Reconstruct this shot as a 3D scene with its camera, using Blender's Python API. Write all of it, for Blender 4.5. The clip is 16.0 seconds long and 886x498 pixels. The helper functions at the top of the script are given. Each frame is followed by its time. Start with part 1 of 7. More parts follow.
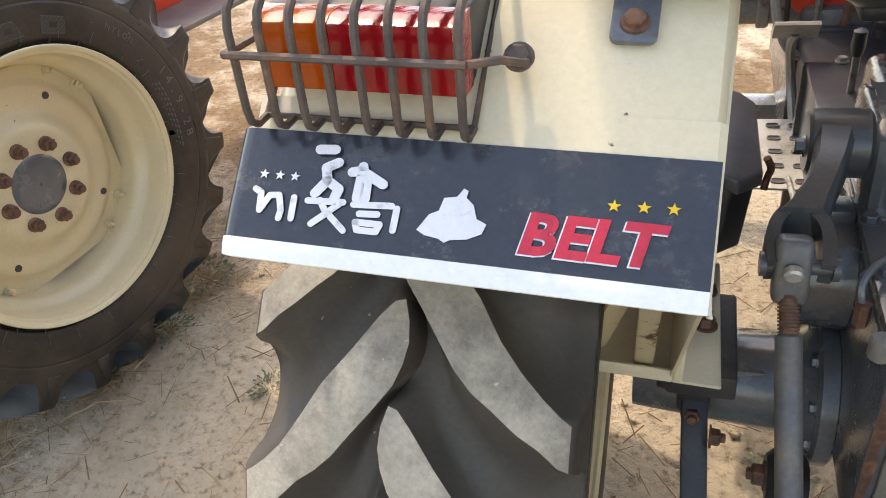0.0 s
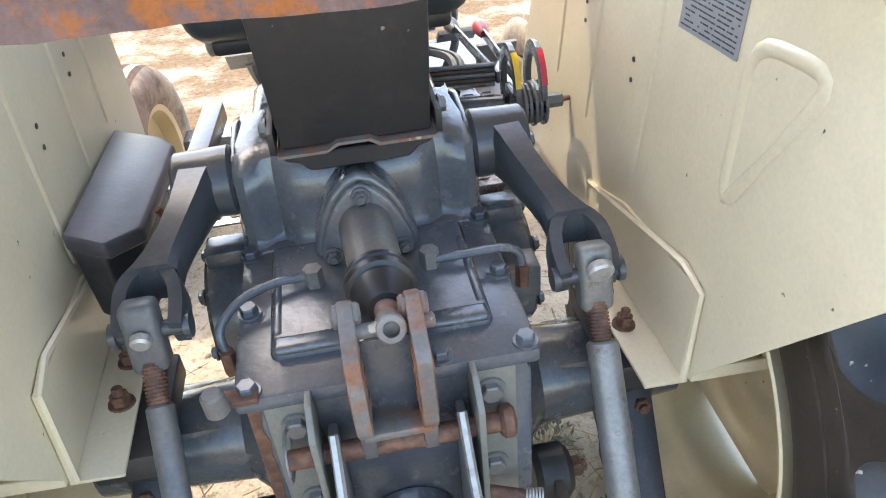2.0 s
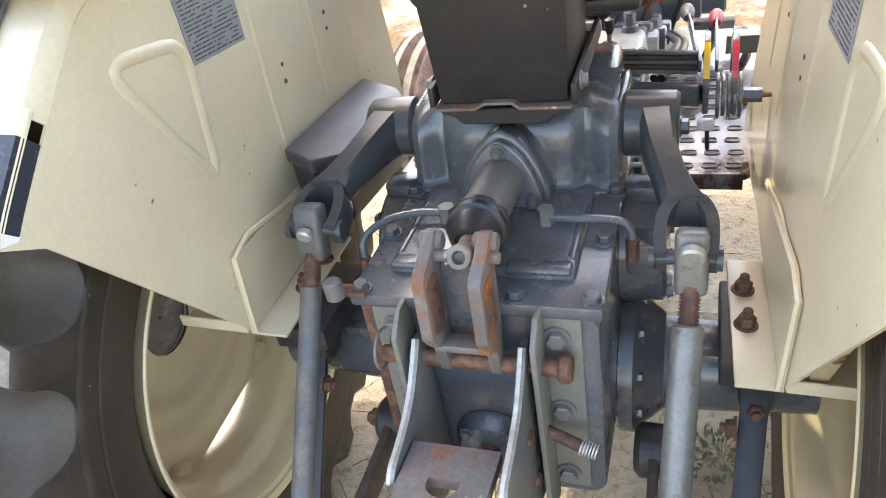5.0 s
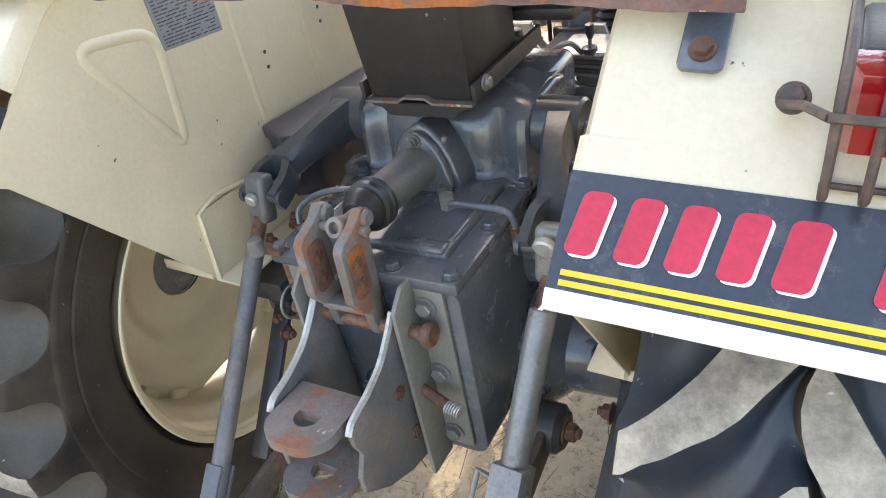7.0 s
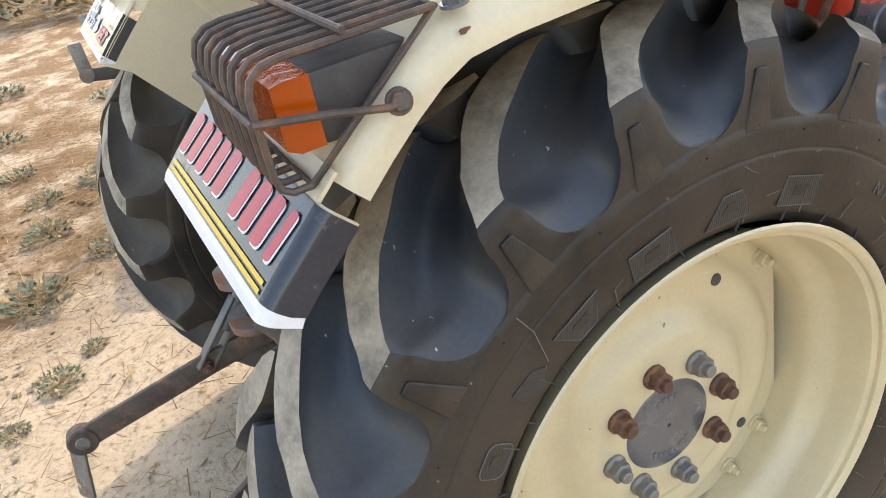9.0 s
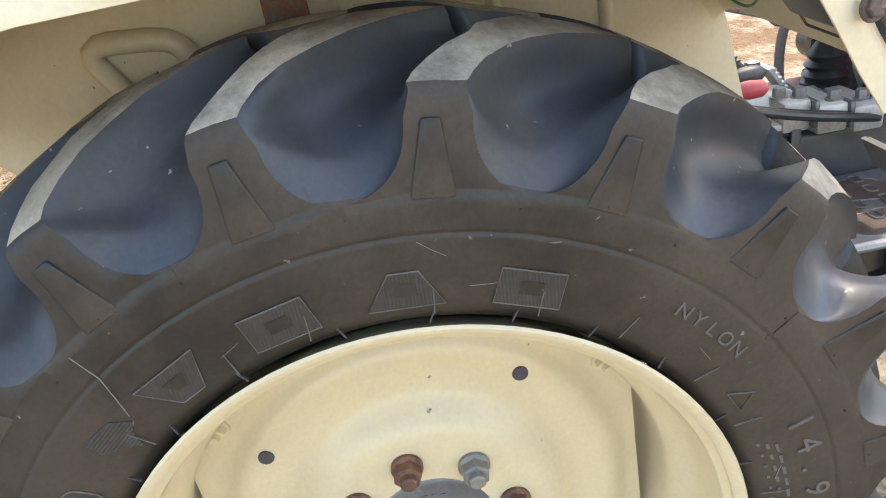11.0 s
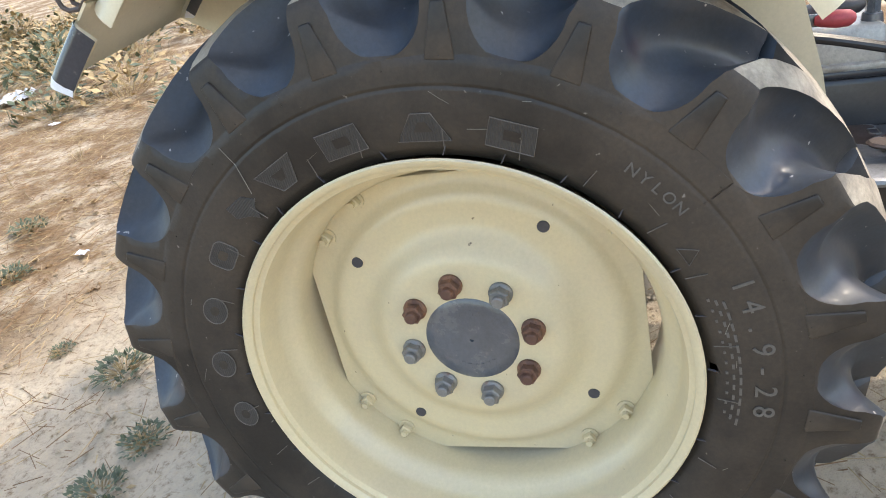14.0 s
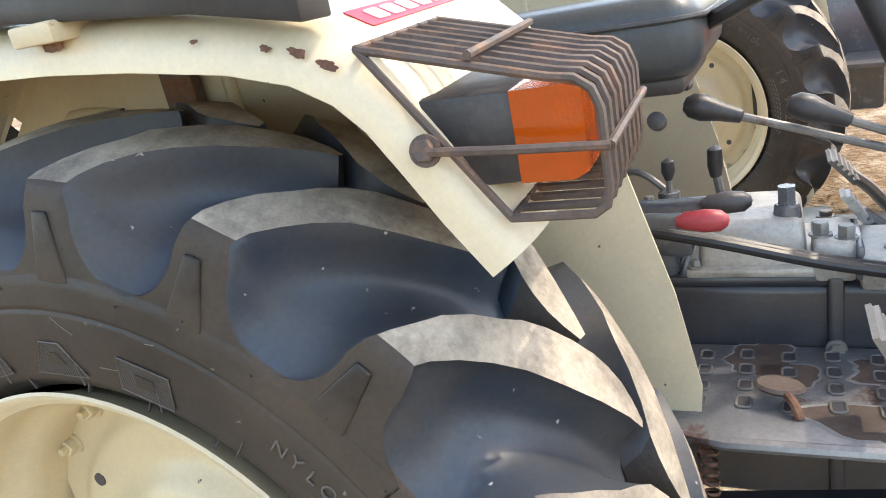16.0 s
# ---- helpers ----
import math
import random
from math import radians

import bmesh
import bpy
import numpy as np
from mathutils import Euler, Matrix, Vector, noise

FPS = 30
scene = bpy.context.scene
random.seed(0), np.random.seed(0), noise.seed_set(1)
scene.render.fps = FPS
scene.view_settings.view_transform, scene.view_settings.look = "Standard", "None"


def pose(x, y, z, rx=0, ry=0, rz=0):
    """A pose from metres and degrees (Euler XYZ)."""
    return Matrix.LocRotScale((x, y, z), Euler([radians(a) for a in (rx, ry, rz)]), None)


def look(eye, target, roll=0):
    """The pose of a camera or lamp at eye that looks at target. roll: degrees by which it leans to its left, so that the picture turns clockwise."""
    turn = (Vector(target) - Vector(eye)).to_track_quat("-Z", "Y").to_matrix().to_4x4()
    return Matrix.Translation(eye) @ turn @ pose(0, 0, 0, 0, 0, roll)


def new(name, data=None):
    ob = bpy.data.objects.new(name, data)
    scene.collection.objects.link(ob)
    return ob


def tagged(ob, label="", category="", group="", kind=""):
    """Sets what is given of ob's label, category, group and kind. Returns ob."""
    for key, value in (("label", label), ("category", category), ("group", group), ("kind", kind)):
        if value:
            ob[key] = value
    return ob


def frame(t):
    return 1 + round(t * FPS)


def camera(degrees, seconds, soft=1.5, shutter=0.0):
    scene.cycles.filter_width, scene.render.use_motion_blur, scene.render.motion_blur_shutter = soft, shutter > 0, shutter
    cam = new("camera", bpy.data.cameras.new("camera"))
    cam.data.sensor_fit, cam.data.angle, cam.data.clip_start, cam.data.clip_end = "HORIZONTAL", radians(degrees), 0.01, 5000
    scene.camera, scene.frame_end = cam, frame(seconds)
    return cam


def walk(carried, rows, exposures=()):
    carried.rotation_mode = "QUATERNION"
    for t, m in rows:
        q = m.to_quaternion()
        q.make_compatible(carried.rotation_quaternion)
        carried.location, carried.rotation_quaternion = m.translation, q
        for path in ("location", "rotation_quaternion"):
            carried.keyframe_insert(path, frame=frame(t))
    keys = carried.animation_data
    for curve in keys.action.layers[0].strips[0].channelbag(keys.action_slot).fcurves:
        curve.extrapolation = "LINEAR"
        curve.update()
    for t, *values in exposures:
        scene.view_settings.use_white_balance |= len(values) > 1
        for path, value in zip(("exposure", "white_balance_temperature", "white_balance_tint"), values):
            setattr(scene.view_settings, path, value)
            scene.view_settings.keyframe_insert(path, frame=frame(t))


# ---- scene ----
cam = camera(61.9, 16.0, soft=1.0)
PATH = [
    (0, (-0.465, -0.989, 1.558), (-1.042, 0.533, 0.396), -6.07),
    (0.5, (-0.414, -1.087, 1.542), (-0.779, 0.493, 0.371), -5.84),
    (1, (-0.288, -1.066, 1.551), (-0.348, 0.532, 0.350), -5.01),
    (1.5, (-0.138, -0.943, 1.534), (-0.004, 0.663, 0.349), -3.13),
    (2, (-0.063, -0.861, 1.531), (0.179, 0.746, 0.365), -2.37),
    (2.5, (-0.017, -0.778, 1.527), (0.255, 0.844, 0.388), -2.31),
    (3, (0.048, -0.709, 1.514), (0.141, 0.942, 0.389), -3.60),
    (3.5, (0.121, -0.642, 1.494), (-0.080, 1.000, 0.370), -5.73),
    (4, (0.132, -0.697, 1.479), (-0.294, 0.889, 0.337), -7.90),
    (4.5, (0.157, -0.896, 1.505), (-0.378, 0.654, 0.360), -8.76),
    (4.7, (0.175, -0.961, 1.528), (-0.385, 0.585, 0.387), -8.48),
    (6.8, (0.523, -1.010, 1.588), (-0.328, 0.385, 0.435), -9.13),
    (7, (0.572, -0.967, 1.583), (-0.329, 0.412, 0.448), -9.30),
    (7.5, (0.771, -0.874, 1.573), (-0.392, 0.331, 0.480), -9.78),
    (8, (0.959, -0.853, 1.553), (-0.428, 0.123, 0.492), -10.80),
    (8.3, (1.081, -0.838, 1.556), (-0.398, 0.020, 0.517), -11.32),
    (8.5, (1.154, -0.785, 1.556), (-0.367, -0.004, 0.518), -11.65),
    (9, (1.323, -0.574, 1.544), (-0.261, 0.071, 0.507), -11.97),
    (9.5, (1.384, -0.407, 1.525), (-0.245, 0.156, 0.509), -10.21),
    (9.7, (1.382, -0.331, 1.505), (-0.260, 0.226, 0.508), -9.83),
    (11.8, (1.278, 0.191, 1.390), (-0.434, -0.103, 0.398), -9.26),
    (12, (1.258, 0.230, 1.377), (-0.434, -0.133, 0.373), -9.37),
    (12.5, (1.366, 0.346, 1.356), (-0.280, -0.135, 0.326), -9.87),
    (13, (1.480, 0.390, 1.369), (-0.152, -0.157, 0.352), -10.97),
    (13.5, (1.601, 0.355, 1.384), (-0.041, -0.208, 0.391), -11.78),
    (14, (1.653, 0.331, 1.395), (-0.001, -0.256, 0.435), -12.00),
    (14.5, (1.624, 0.407, 1.390), (-0.048, -0.226, 0.495), -11.73),
    (15, (1.532, 0.547, 1.376), (-0.143, -0.168, 0.548), -11.82),
    (15.5, (1.388, 0.627, 1.360), (-0.296, -0.165, 0.627), -11.28),
    (16, (1.217, 0.716, 1.357), (-0.467, -0.132, 0.689), -11.13),
]
walk(cam, [(t, look(eye, target, roll)) for t, eye, target, roll in PATH], [(0, 2.05, 8700, 12), (0.5, 2.2, 8750, 12), (1, 2.34, 9500, 12), (1.5, 2.82, 8200, 10), (2.0, 2.80, 7450, 10), (2.5, 2.66, 7200, 10), (3.0, 2.72, 7200, 10), (3.5, 2.98, 7950, 11), (4, 3.1, 7950, 11), (4.5, 2.98, 8000, 11), (7, 2.72, 8100, 12), (8, 2.1, 8500, 13), (9.5, 2.1, 8700, 13), (12, 2.68, 7500, 9), (12.5, 2.46, 7400, 9), (14, 2.1, 7600, 9), (16, 2.3, 7900, 10)])

# ---- light ----
SUN_AZ, SUN_EL = -38.0, 57.0          # degrees: azimuth from +y towards +x, elevation
world = bpy.data.worlds.new("sky")
scene.world = world
world.use_nodes = True
wn = world.node_tree
sky = wn.nodes.new("ShaderNodeTexSky")
sky.sky_type, sky.sun_disc = "NISHITA", False
sky.sun_elevation, sky.sun_rotation = radians(SUN_EL), radians(SUN_AZ)
sky.dust_density, sky.air_density = 1.6, 1.0
wn.links.new(sky.outputs["Color"], wn.nodes["Background"].inputs["Color"])
wn.nodes["Background"].inputs["Strength"].default_value = 0.15
sun = new("sun", bpy.data.lights.new("sun", "SUN"))
sun.data.energy, sun.data.angle, sun.data.color = 0.56, radians(0.8), (1.0, 0.965, 0.90)
sd = Vector((math.sin(radians(SUN_AZ)) * math.cos(radians(SUN_EL)), math.cos(radians(SUN_AZ)) * math.cos(radians(SUN_EL)), math.sin(radians(SUN_EL))))
sun.matrix_world = look(sd * 30, (0, 0, 0))



# ---- materials ----
def mat(name, base, rough=0.5, metal=0.0, var=0.2, scale=9.0, bump=0.15, bscale=120.0, second=None, amount=0.0, sscale=14.0, soft=0.08, rough2=None, fleck=None, fleckamt=0.0, fscale=60.0, coat=0.0, spec=0.5):
    """A painted, cast or worn surface: a base colour that drifts, patches of a second colour, and small flecks of a third."""
    m = bpy.data.materials.new(name)
    m.use_nodes = True
    nt = m.node_tree
    N, L = nt.nodes, nt.links
    b = N["Principled BSDF"]
    tc = N.new("ShaderNodeTexCoord")

    def nz(s, det=6.0, ro=0.6):
        n = N.new("ShaderNodeTexNoise")
        n.inputs["Scale"].default_value, n.inputs["Detail"].default_value, n.inputs["Roughness"].default_value = s, det, ro
        L.new(tc.outputs["Object"], n.inputs["Vector"])
        return n

    def ramp(src, a, z, ca=(0, 0, 0, 1), cz=(1, 1, 1, 1)):
        r = N.new("ShaderNodeValToRGB")
        r.color_ramp.elements[0].position, r.color_ramp.elements[1].position = a, z
        r.color_ramp.elements[0].color, r.color_ramp.elements[1].color = ca, cz
        L.new(src, r.inputs["Fac"])
        return r

    def mix(f, a, c):
        x = N.new("ShaderNodeMix")
        x.data_type = "RGBA"
        L.new(f, x.inputs["Factor"])
        for sock, v in ((x.inputs["A"], a), (x.inputs["B"], c)):
            if isinstance(v, tuple):
                sock.default_value = (*v, 1)
            else:
                L.new(v, sock)
        return x.outputs["Result"]

    n1 = nz(scale)
    lo = tuple(max(0.0, c * (1 - var)) for c in base)
    hi = tuple(min(1.0, c * (1 + var)) for c in base)
    col = ramp(n1.outputs["Fac"], 0.3, 0.7, (*lo, 1), (*hi, 1)).outputs["Color"]
    rgh = None
    if second:
        n2 = nz(sscale, 10.0, 0.68)
        cut = 0.72 - 0.44 * amount
        f2 = ramp(n2.outputs["Fac"], cut - soft, cut + soft).outputs["Color"]
        col = mix(f2, col, second)
        if rough2 is not None:
            rgh = N.new("ShaderNodeMapRange")
            rgh.inputs["To Min"].default_value, rgh.inputs["To Max"].default_value = rough, rough2
            L.new(f2, rgh.inputs["Value"])
            L.new(rgh.outputs["Result"], b.inputs["Roughness"])
    fine = N.new("ShaderNodeMix")
    fine.data_type, fine.blend_type = "RGBA", "MULTIPLY"
    fine.inputs["Factor"].default_value = 0.35 if var < 0.1 else 1.0
    L.new(col, fine.inputs["A"])
    L.new(ramp(nz(150, 5, 0.75).outputs["Fac"], 0.3, 0.7, (0.82, 0.82, 0.81, 1), (1.16, 1.15, 1.14, 1)).outputs["Color"], fine.inputs["B"])
    col = fine.outputs["Result"]
    if fleck:
        n3 = nz(fscale, 3.0, 0.5)
        cut = 0.78 - 0.3 * fleckamt
        col = mix(ramp(n3.outputs["Fac"], cut - 0.02, cut + 0.02).outputs["Color"], col, fleck)
    L.new(col, b.inputs["Base Color"])
    if rgh is None:
        b.inputs["Roughness"].default_value = rough
    b.inputs["Metallic"].default_value = metal
    b.inputs["Coat Weight"].default_value = coat
    b.inputs["Coat Roughness"].default_value = 0.2
    b.inputs["Specular IOR Level"].default_value = spec
    if bump:
        n4 = nz(bscale, 4.0)
        bp = N.new("ShaderNodeBump")
        bp.inputs["Strength"].default_value, bp.inputs["Distance"].default_value = bump, 0.004
        L.new(n4.outputs["Fac"], bp.inputs["Height"])
        L.new(bp.outputs["Normal"], b.inputs["Normal"])
    return m


CREAM = mat("cream paint", (0.69, 0.60, 0.42), 0.3, var=0.05, scale=4, bump=0.04, bscale=22, second=(0.60, 0.52, 0.38), amount=0.3, sscale=5, soft=0.2, fleck=(0.09, 0.05, 0.03), fleckamt=0.075, fscale=62, coat=0.25)
CREAM_IN = mat("cream paint rusted inside", (0.62, 0.52, 0.34), 0.5, var=0.08, scale=4, bump=0.1, bscale=60, second=(0.14, 0.07, 0.035), amount=0.22, sscale=13, soft=0.03, rough2=0.85)
WHEELPAINT = mat("cream wheel paint", (0.63, 0.53, 0.335), 0.3, var=0.05, scale=3, bump=0.03, bscale=30, second=(0.53, 0.45, 0.31), amount=0.25, sscale=5, soft=0.2, fleck=(0.10, 0.06, 0.035), fleckamt=0.045, fscale=48, coat=0.2)
GREY = mat("slate grey enamel on cast iron", (0.088, 0.097, 0.112), 0.2, var=0.28, scale=6, bump=0.32, bscale=45, second=(0.118, 0.122, 0.126), amount=0.24, sscale=13, soft=0.09, rough2=0.45, fleck=(0.15, 0.09, 0.065), fleckamt=0.05, fscale=55, coat=0.5)
GREYDUSTY = mat("dusty grey paint", (0.105, 0.108, 0.112), 0.38, var=0.2, scale=8, bump=0.15, bscale=80, second=(0.22, 0.18, 0.14), amount=0.33, sscale=9, soft=0.12, rough2=0.75, fleck=(0.17, 0.08, 0.05), fleckamt=0.14, fscale=40)
STEEL = mat("worn grey steel", (0.22, 0.215, 0.205), 0.42, metal=0.35, var=0.2, scale=12, bump=0.1, bscale=90, second=(0.15, 0.075, 0.05), amount=0.2, sscale=18, soft=0.06, rough2=0.8)
RUST = mat("orange rusted steel", (0.140, 0.078, 0.064), 0.55, var=0.42, scale=14, bump=0.8, bscale=80, second=(0.33, 0.105, 0.028), amount=0.43, sscale=20, soft=0.05, rough2=0.9, fleck=(0.60, 0.33, 0.15), fleckamt=0.14, fscale=110)
RUSTDARK = mat("brown rusted bolt", (0.14, 0.07, 0.05), 0.65, metal=0.2, var=0.3, scale=40, bump=0.4, bscale=150, second=(0.24, 0.12, 0.07), amount=0.4, sscale=40)
RUSTGREY = mat("rusty worn plate", (0.18, 0.165, 0.155), 0.55, metal=0.2, var=0.25, scale=12, bump=0.35, bscale=80, second=(0.26, 0.125, 0.075), amount=0.36, sscale=16, soft=0.07, rough2=0.85, fleck=(0.50, 0.44, 0.36), fleckamt=0.26, fscale=40)
NAVY = mat("dark navy gearbox paint", (0.026, 0.030, 0.040), 0.3, var=0.25, scale=6, bump=0.15, bscale=60, second=(0.05, 0.047, 0.045), amount=0.25, sscale=9, soft=0.15, rough2=0.5, coat=0.3)
PALE = mat("pale cast aluminium paint", (0.46, 0.45, 0.42), 0.42, metal=0.15, var=0.12, scale=10, bump=0.2, bscale=80, second=(0.26, 0.24, 0.21), amount=0.25, sscale=12, soft=0.1)
ARMGREY = mat("dark satin arm paint", (0.052, 0.058, 0.068), 0.3, var=0.25, scale=9, bump=0.2, bscale=70, second=(0.09, 0.085, 0.08), amount=0.2, sscale=15, soft=0.1, rough2=0.5, coat=0.2)
OLIVE = mat("dusty olive grey paint", (0.175, 0.172, 0.152), 0.42, var=0.15, scale=10, bump=0.12, bscale=80, second=(0.24, 0.22, 0.18), amount=0.3, sscale=9, soft=0.15, fleck=(0.20, 0.11, 0.07), fleckamt=0.1, fscale=50)
BLACK = mat("black plastic", (0.03, 0.03, 0.034), 0.42, var=0.2, scale=10, bump=0.12, bscale=220, second=(0.10, 0.095, 0.09), amount=0.15, sscale=8, soft=0.2)
TOOLBLACK = mat("faded black plastic lid", (0.055, 0.052, 0.06), 0.38, var=0.12, scale=6, bump=0.1, bscale=300, second=(0.13, 0.12, 0.12), amount=0.2, sscale=6, soft=0.25)
BOXBLACK = mat("matt black sheet steel", (0.022, 0.021, 0.022), 0.5, var=0.25, scale=8, bump=0.05, bscale=90, second=(0.055, 0.048, 0.042), amount=0.2, sscale=9, soft=0.15, fleck=(0.30, 0.24, 0.17), fleckamt=0.05, fscale=38)
RUBBER = mat("dusty tyre rubber", (0.0215, 0.0190, 0.0172), 0.40, var=0.45, scale=3.2, bump=0.16, bscale=140, second=(0.070, 0.052, 0.037), amount=0.40, sscale=3.6, soft=0.13, rough2=0.75, fleck=(0.20, 0.18, 0.155), fleckamt=0.10, fscale=75, spec=0.4)
# groove rubber: the sky's blue sheen is put into its base colour
RUBBERSKY = mat("glossy groove rubber tinted with sky sheen", (0.018, 0.031, 0.050), 0.44, var=0.45, scale=7, bump=0.05, bscale=90, second=(0.075, 0.066, 0.056), amount=0.27, sscale=6, soft=0.25, rough2=0.65, fleck=(0.40, 0.38, 0.35), fleckamt=0.14, fscale=62, coat=0.08)
RUBBERBROWN = mat("earth stained groove rubber", (0.032, 0.031, 0.031), 0.5, var=0.4, scale=6, bump=0.08, bscale=90, second=(0.105, 0.085, 0.062), amount=0.42, sscale=4, soft=0.22, rough2=0.8, fleck=(0.40, 0.36, 0.30), fleckamt=0.06, fscale=62)
LUGTOP = mat("dust worn lug face", (0.36, 0.315, 0.25), 0.85, var=0.28, scale=9, bump=0.6, bscale=60, second=(0.15, 0.132, 0.112), amount=0.36, sscale=14, soft=0.12, fleck=(0.48, 0.44, 0.37), fleckamt=0.12, fscale=60)
BOOT = mat("black rubber boot", (0.02, 0.02, 0.022), 0.38, var=0.2, scale=20, bump=0.05)
BAND = mat("dusty blue black sticker", (0.030, 0.036, 0.048), 0.2, var=0.12, scale=5, bump=0.0, second=(0.075, 0.075, 0.078), amount=0.2, sscale=26, soft=0.1, rough2=0.45, coat=0.15)
WHITE = mat("white sticker stripe", (0.76, 0.77, 0.80), 0.35, var=0.03, scale=6, bump=0.0)
WORNWHITE = mat("worn white sticker", (0.72, 0.72, 0.75), 0.5, var=0.05, scale=12, bump=0.0, second=(0.35, 0.35, 0.38), amount=0.22, sscale=45, soft=0.06)
RED = mat("red sticker", (0.52, 0.024, 0.052), 0.32, var=0.12, scale=10, bump=0.0)
YELLOW = mat("yellow sticker", (0.78, 0.50, 0.03), 0.35, var=0.06, scale=8, bump=0.0)
HOODRED = mat("orange red bonnet paint", (0.74, 0.060, 0.026), 0.3, var=0.08, scale=5, bump=0.02, coat=0.4)
ALU = mat("cast aluminium", (0.46, 0.45, 0.43), 0.4, metal=0.5, var=0.12, scale=14, bump=0.15, bscale=90, second=(0.25, 0.23, 0.20), amount=0.3, sscale=14)
STICKER = mat("silver data sticker", (0.30, 0.31, 0.32), 0.38, metal=0.2, var=0.05, scale=8, bump=0.0)
STICKDARK = mat("dark print", (0.05, 0.05, 0.06), 0.45, var=0.1, bump=0.0)
ETCH = mat("raised tyre lettering", (0.105, 0.096, 0.086), 0.6, var=0.15, scale=30, bump=0.1, bscale=300)
VINYL = mat("grey blue vinyl seat", (0.045, 0.055, 0.062), 0.36, var=0.12, scale=8, bump=0.1, bscale=260)
REDKNOB = mat("red lever grip", (0.33, 0.04, 0.05), 0.4, var=0.12, scale=20, bump=0.03)
WIRE = mat("green wire", (0.03, 0.22, 0.10), 0.4, var=0.1, bump=0.0)
RUSTBAR = mat("rusty cage rod", (0.10, 0.078, 0.068), 0.6, metal=0.25, var=0.3, scale=25, bump=0.25, bscale=140, second=(0.21, 0.12, 0.08), amount=0.3, sscale=24)

RUSTPLATE = mat("dark worn foot plate", (0.21, 0.22, 0.24), 0.34, metal=0.55, var=0.2, scale=8, bump=0.2, bscale=80, second=(0.085, 0.050, 0.044), amount=0.30, sscale=6, soft=0.03, rough2=0.7, fleck=(0.24, 0.15, 0.11), fleckamt=0.08, fscale=30)
PLATEWORN = mat("brown worn plate", (0.105, 0.080, 0.072), 0.55, metal=0.3, var=0.25, scale=22, bump=0.15, bscale=140, second=(0.16, 0.12, 0.10), amount=0.25, sscale=30)
PLATEEDGE = mat("pale plate edge", (0.30, 0.31, 0.32), 0.45, metal=0.4, var=0.2, scale=30, bump=0.0)


def hatch_mat():
    """Raised rubber with fine moulded lines across it."""
    m = mat("hatched tyre lettering", (0.036, 0.034, 0.033), 0.5, var=0.15, scale=30, bump=0.0)
    nt = m.node_tree
    tc, w, bp = nt.nodes.new("ShaderNodeTexCoord"), nt.nodes.new("ShaderNodeTexWave"), nt.nodes.new("ShaderNodeBump")
    w.bands_direction = "Y"
    w.inputs["Scale"].default_value, w.inputs["Distortion"].default_value = 90, 0.0
    bp.inputs["Strength"].default_value, bp.inputs["Distance"].default_value = 0.35, 0.002
    nt.links.new(tc.outputs["Object"], w.inputs["Vector"])
    nt.links.new(w.outputs["Fac"], bp.inputs["Height"])
    nt.links.new(bp.outputs["Normal"], nt.nodes["Principled BSDF"].inputs["Normal"])
    return m


HATCH = hatch_mat()


def lens_mat(name, col):
    m = bpy.data.materials.new(name)
    m.use_nodes = True
    nt = m.node_tree
    b = nt.nodes["Principled BSDF"]
    b.inputs["Base Color"].default_value = (*col, 1)
    b.inputs["Roughness"].default_value = 0.16
    b.inputs["Transmission Weight"].default_value = 0.25
    b.inputs["Coat Weight"].default_value = 0.5
    tc, w, bp = nt.nodes.new("ShaderNodeTexCoord"), nt.nodes.new("ShaderNodeTexVoronoi"), nt.nodes.new("ShaderNodeBump")
    w.inputs["Scale"].default_value = 260
    bp.inputs["Strength"].default_value, bp.inputs["Distance"].default_value = 0.12, 0.002
    nt.links.new(tc.outputs["Object"], w.inputs["Vector"])
    nt.links.new(w.outputs["Distance"], bp.inputs["Height"])
    nt.links.new(bp.outputs["Normal"], b.inputs["Normal"])
    return m


LENSRED, LENSORANGE = lens_mat("red lamp plastic", (0.40, 0.006, 0.013)), lens_mat("orange lamp plastic", (0.56, 0.085, 0.004))


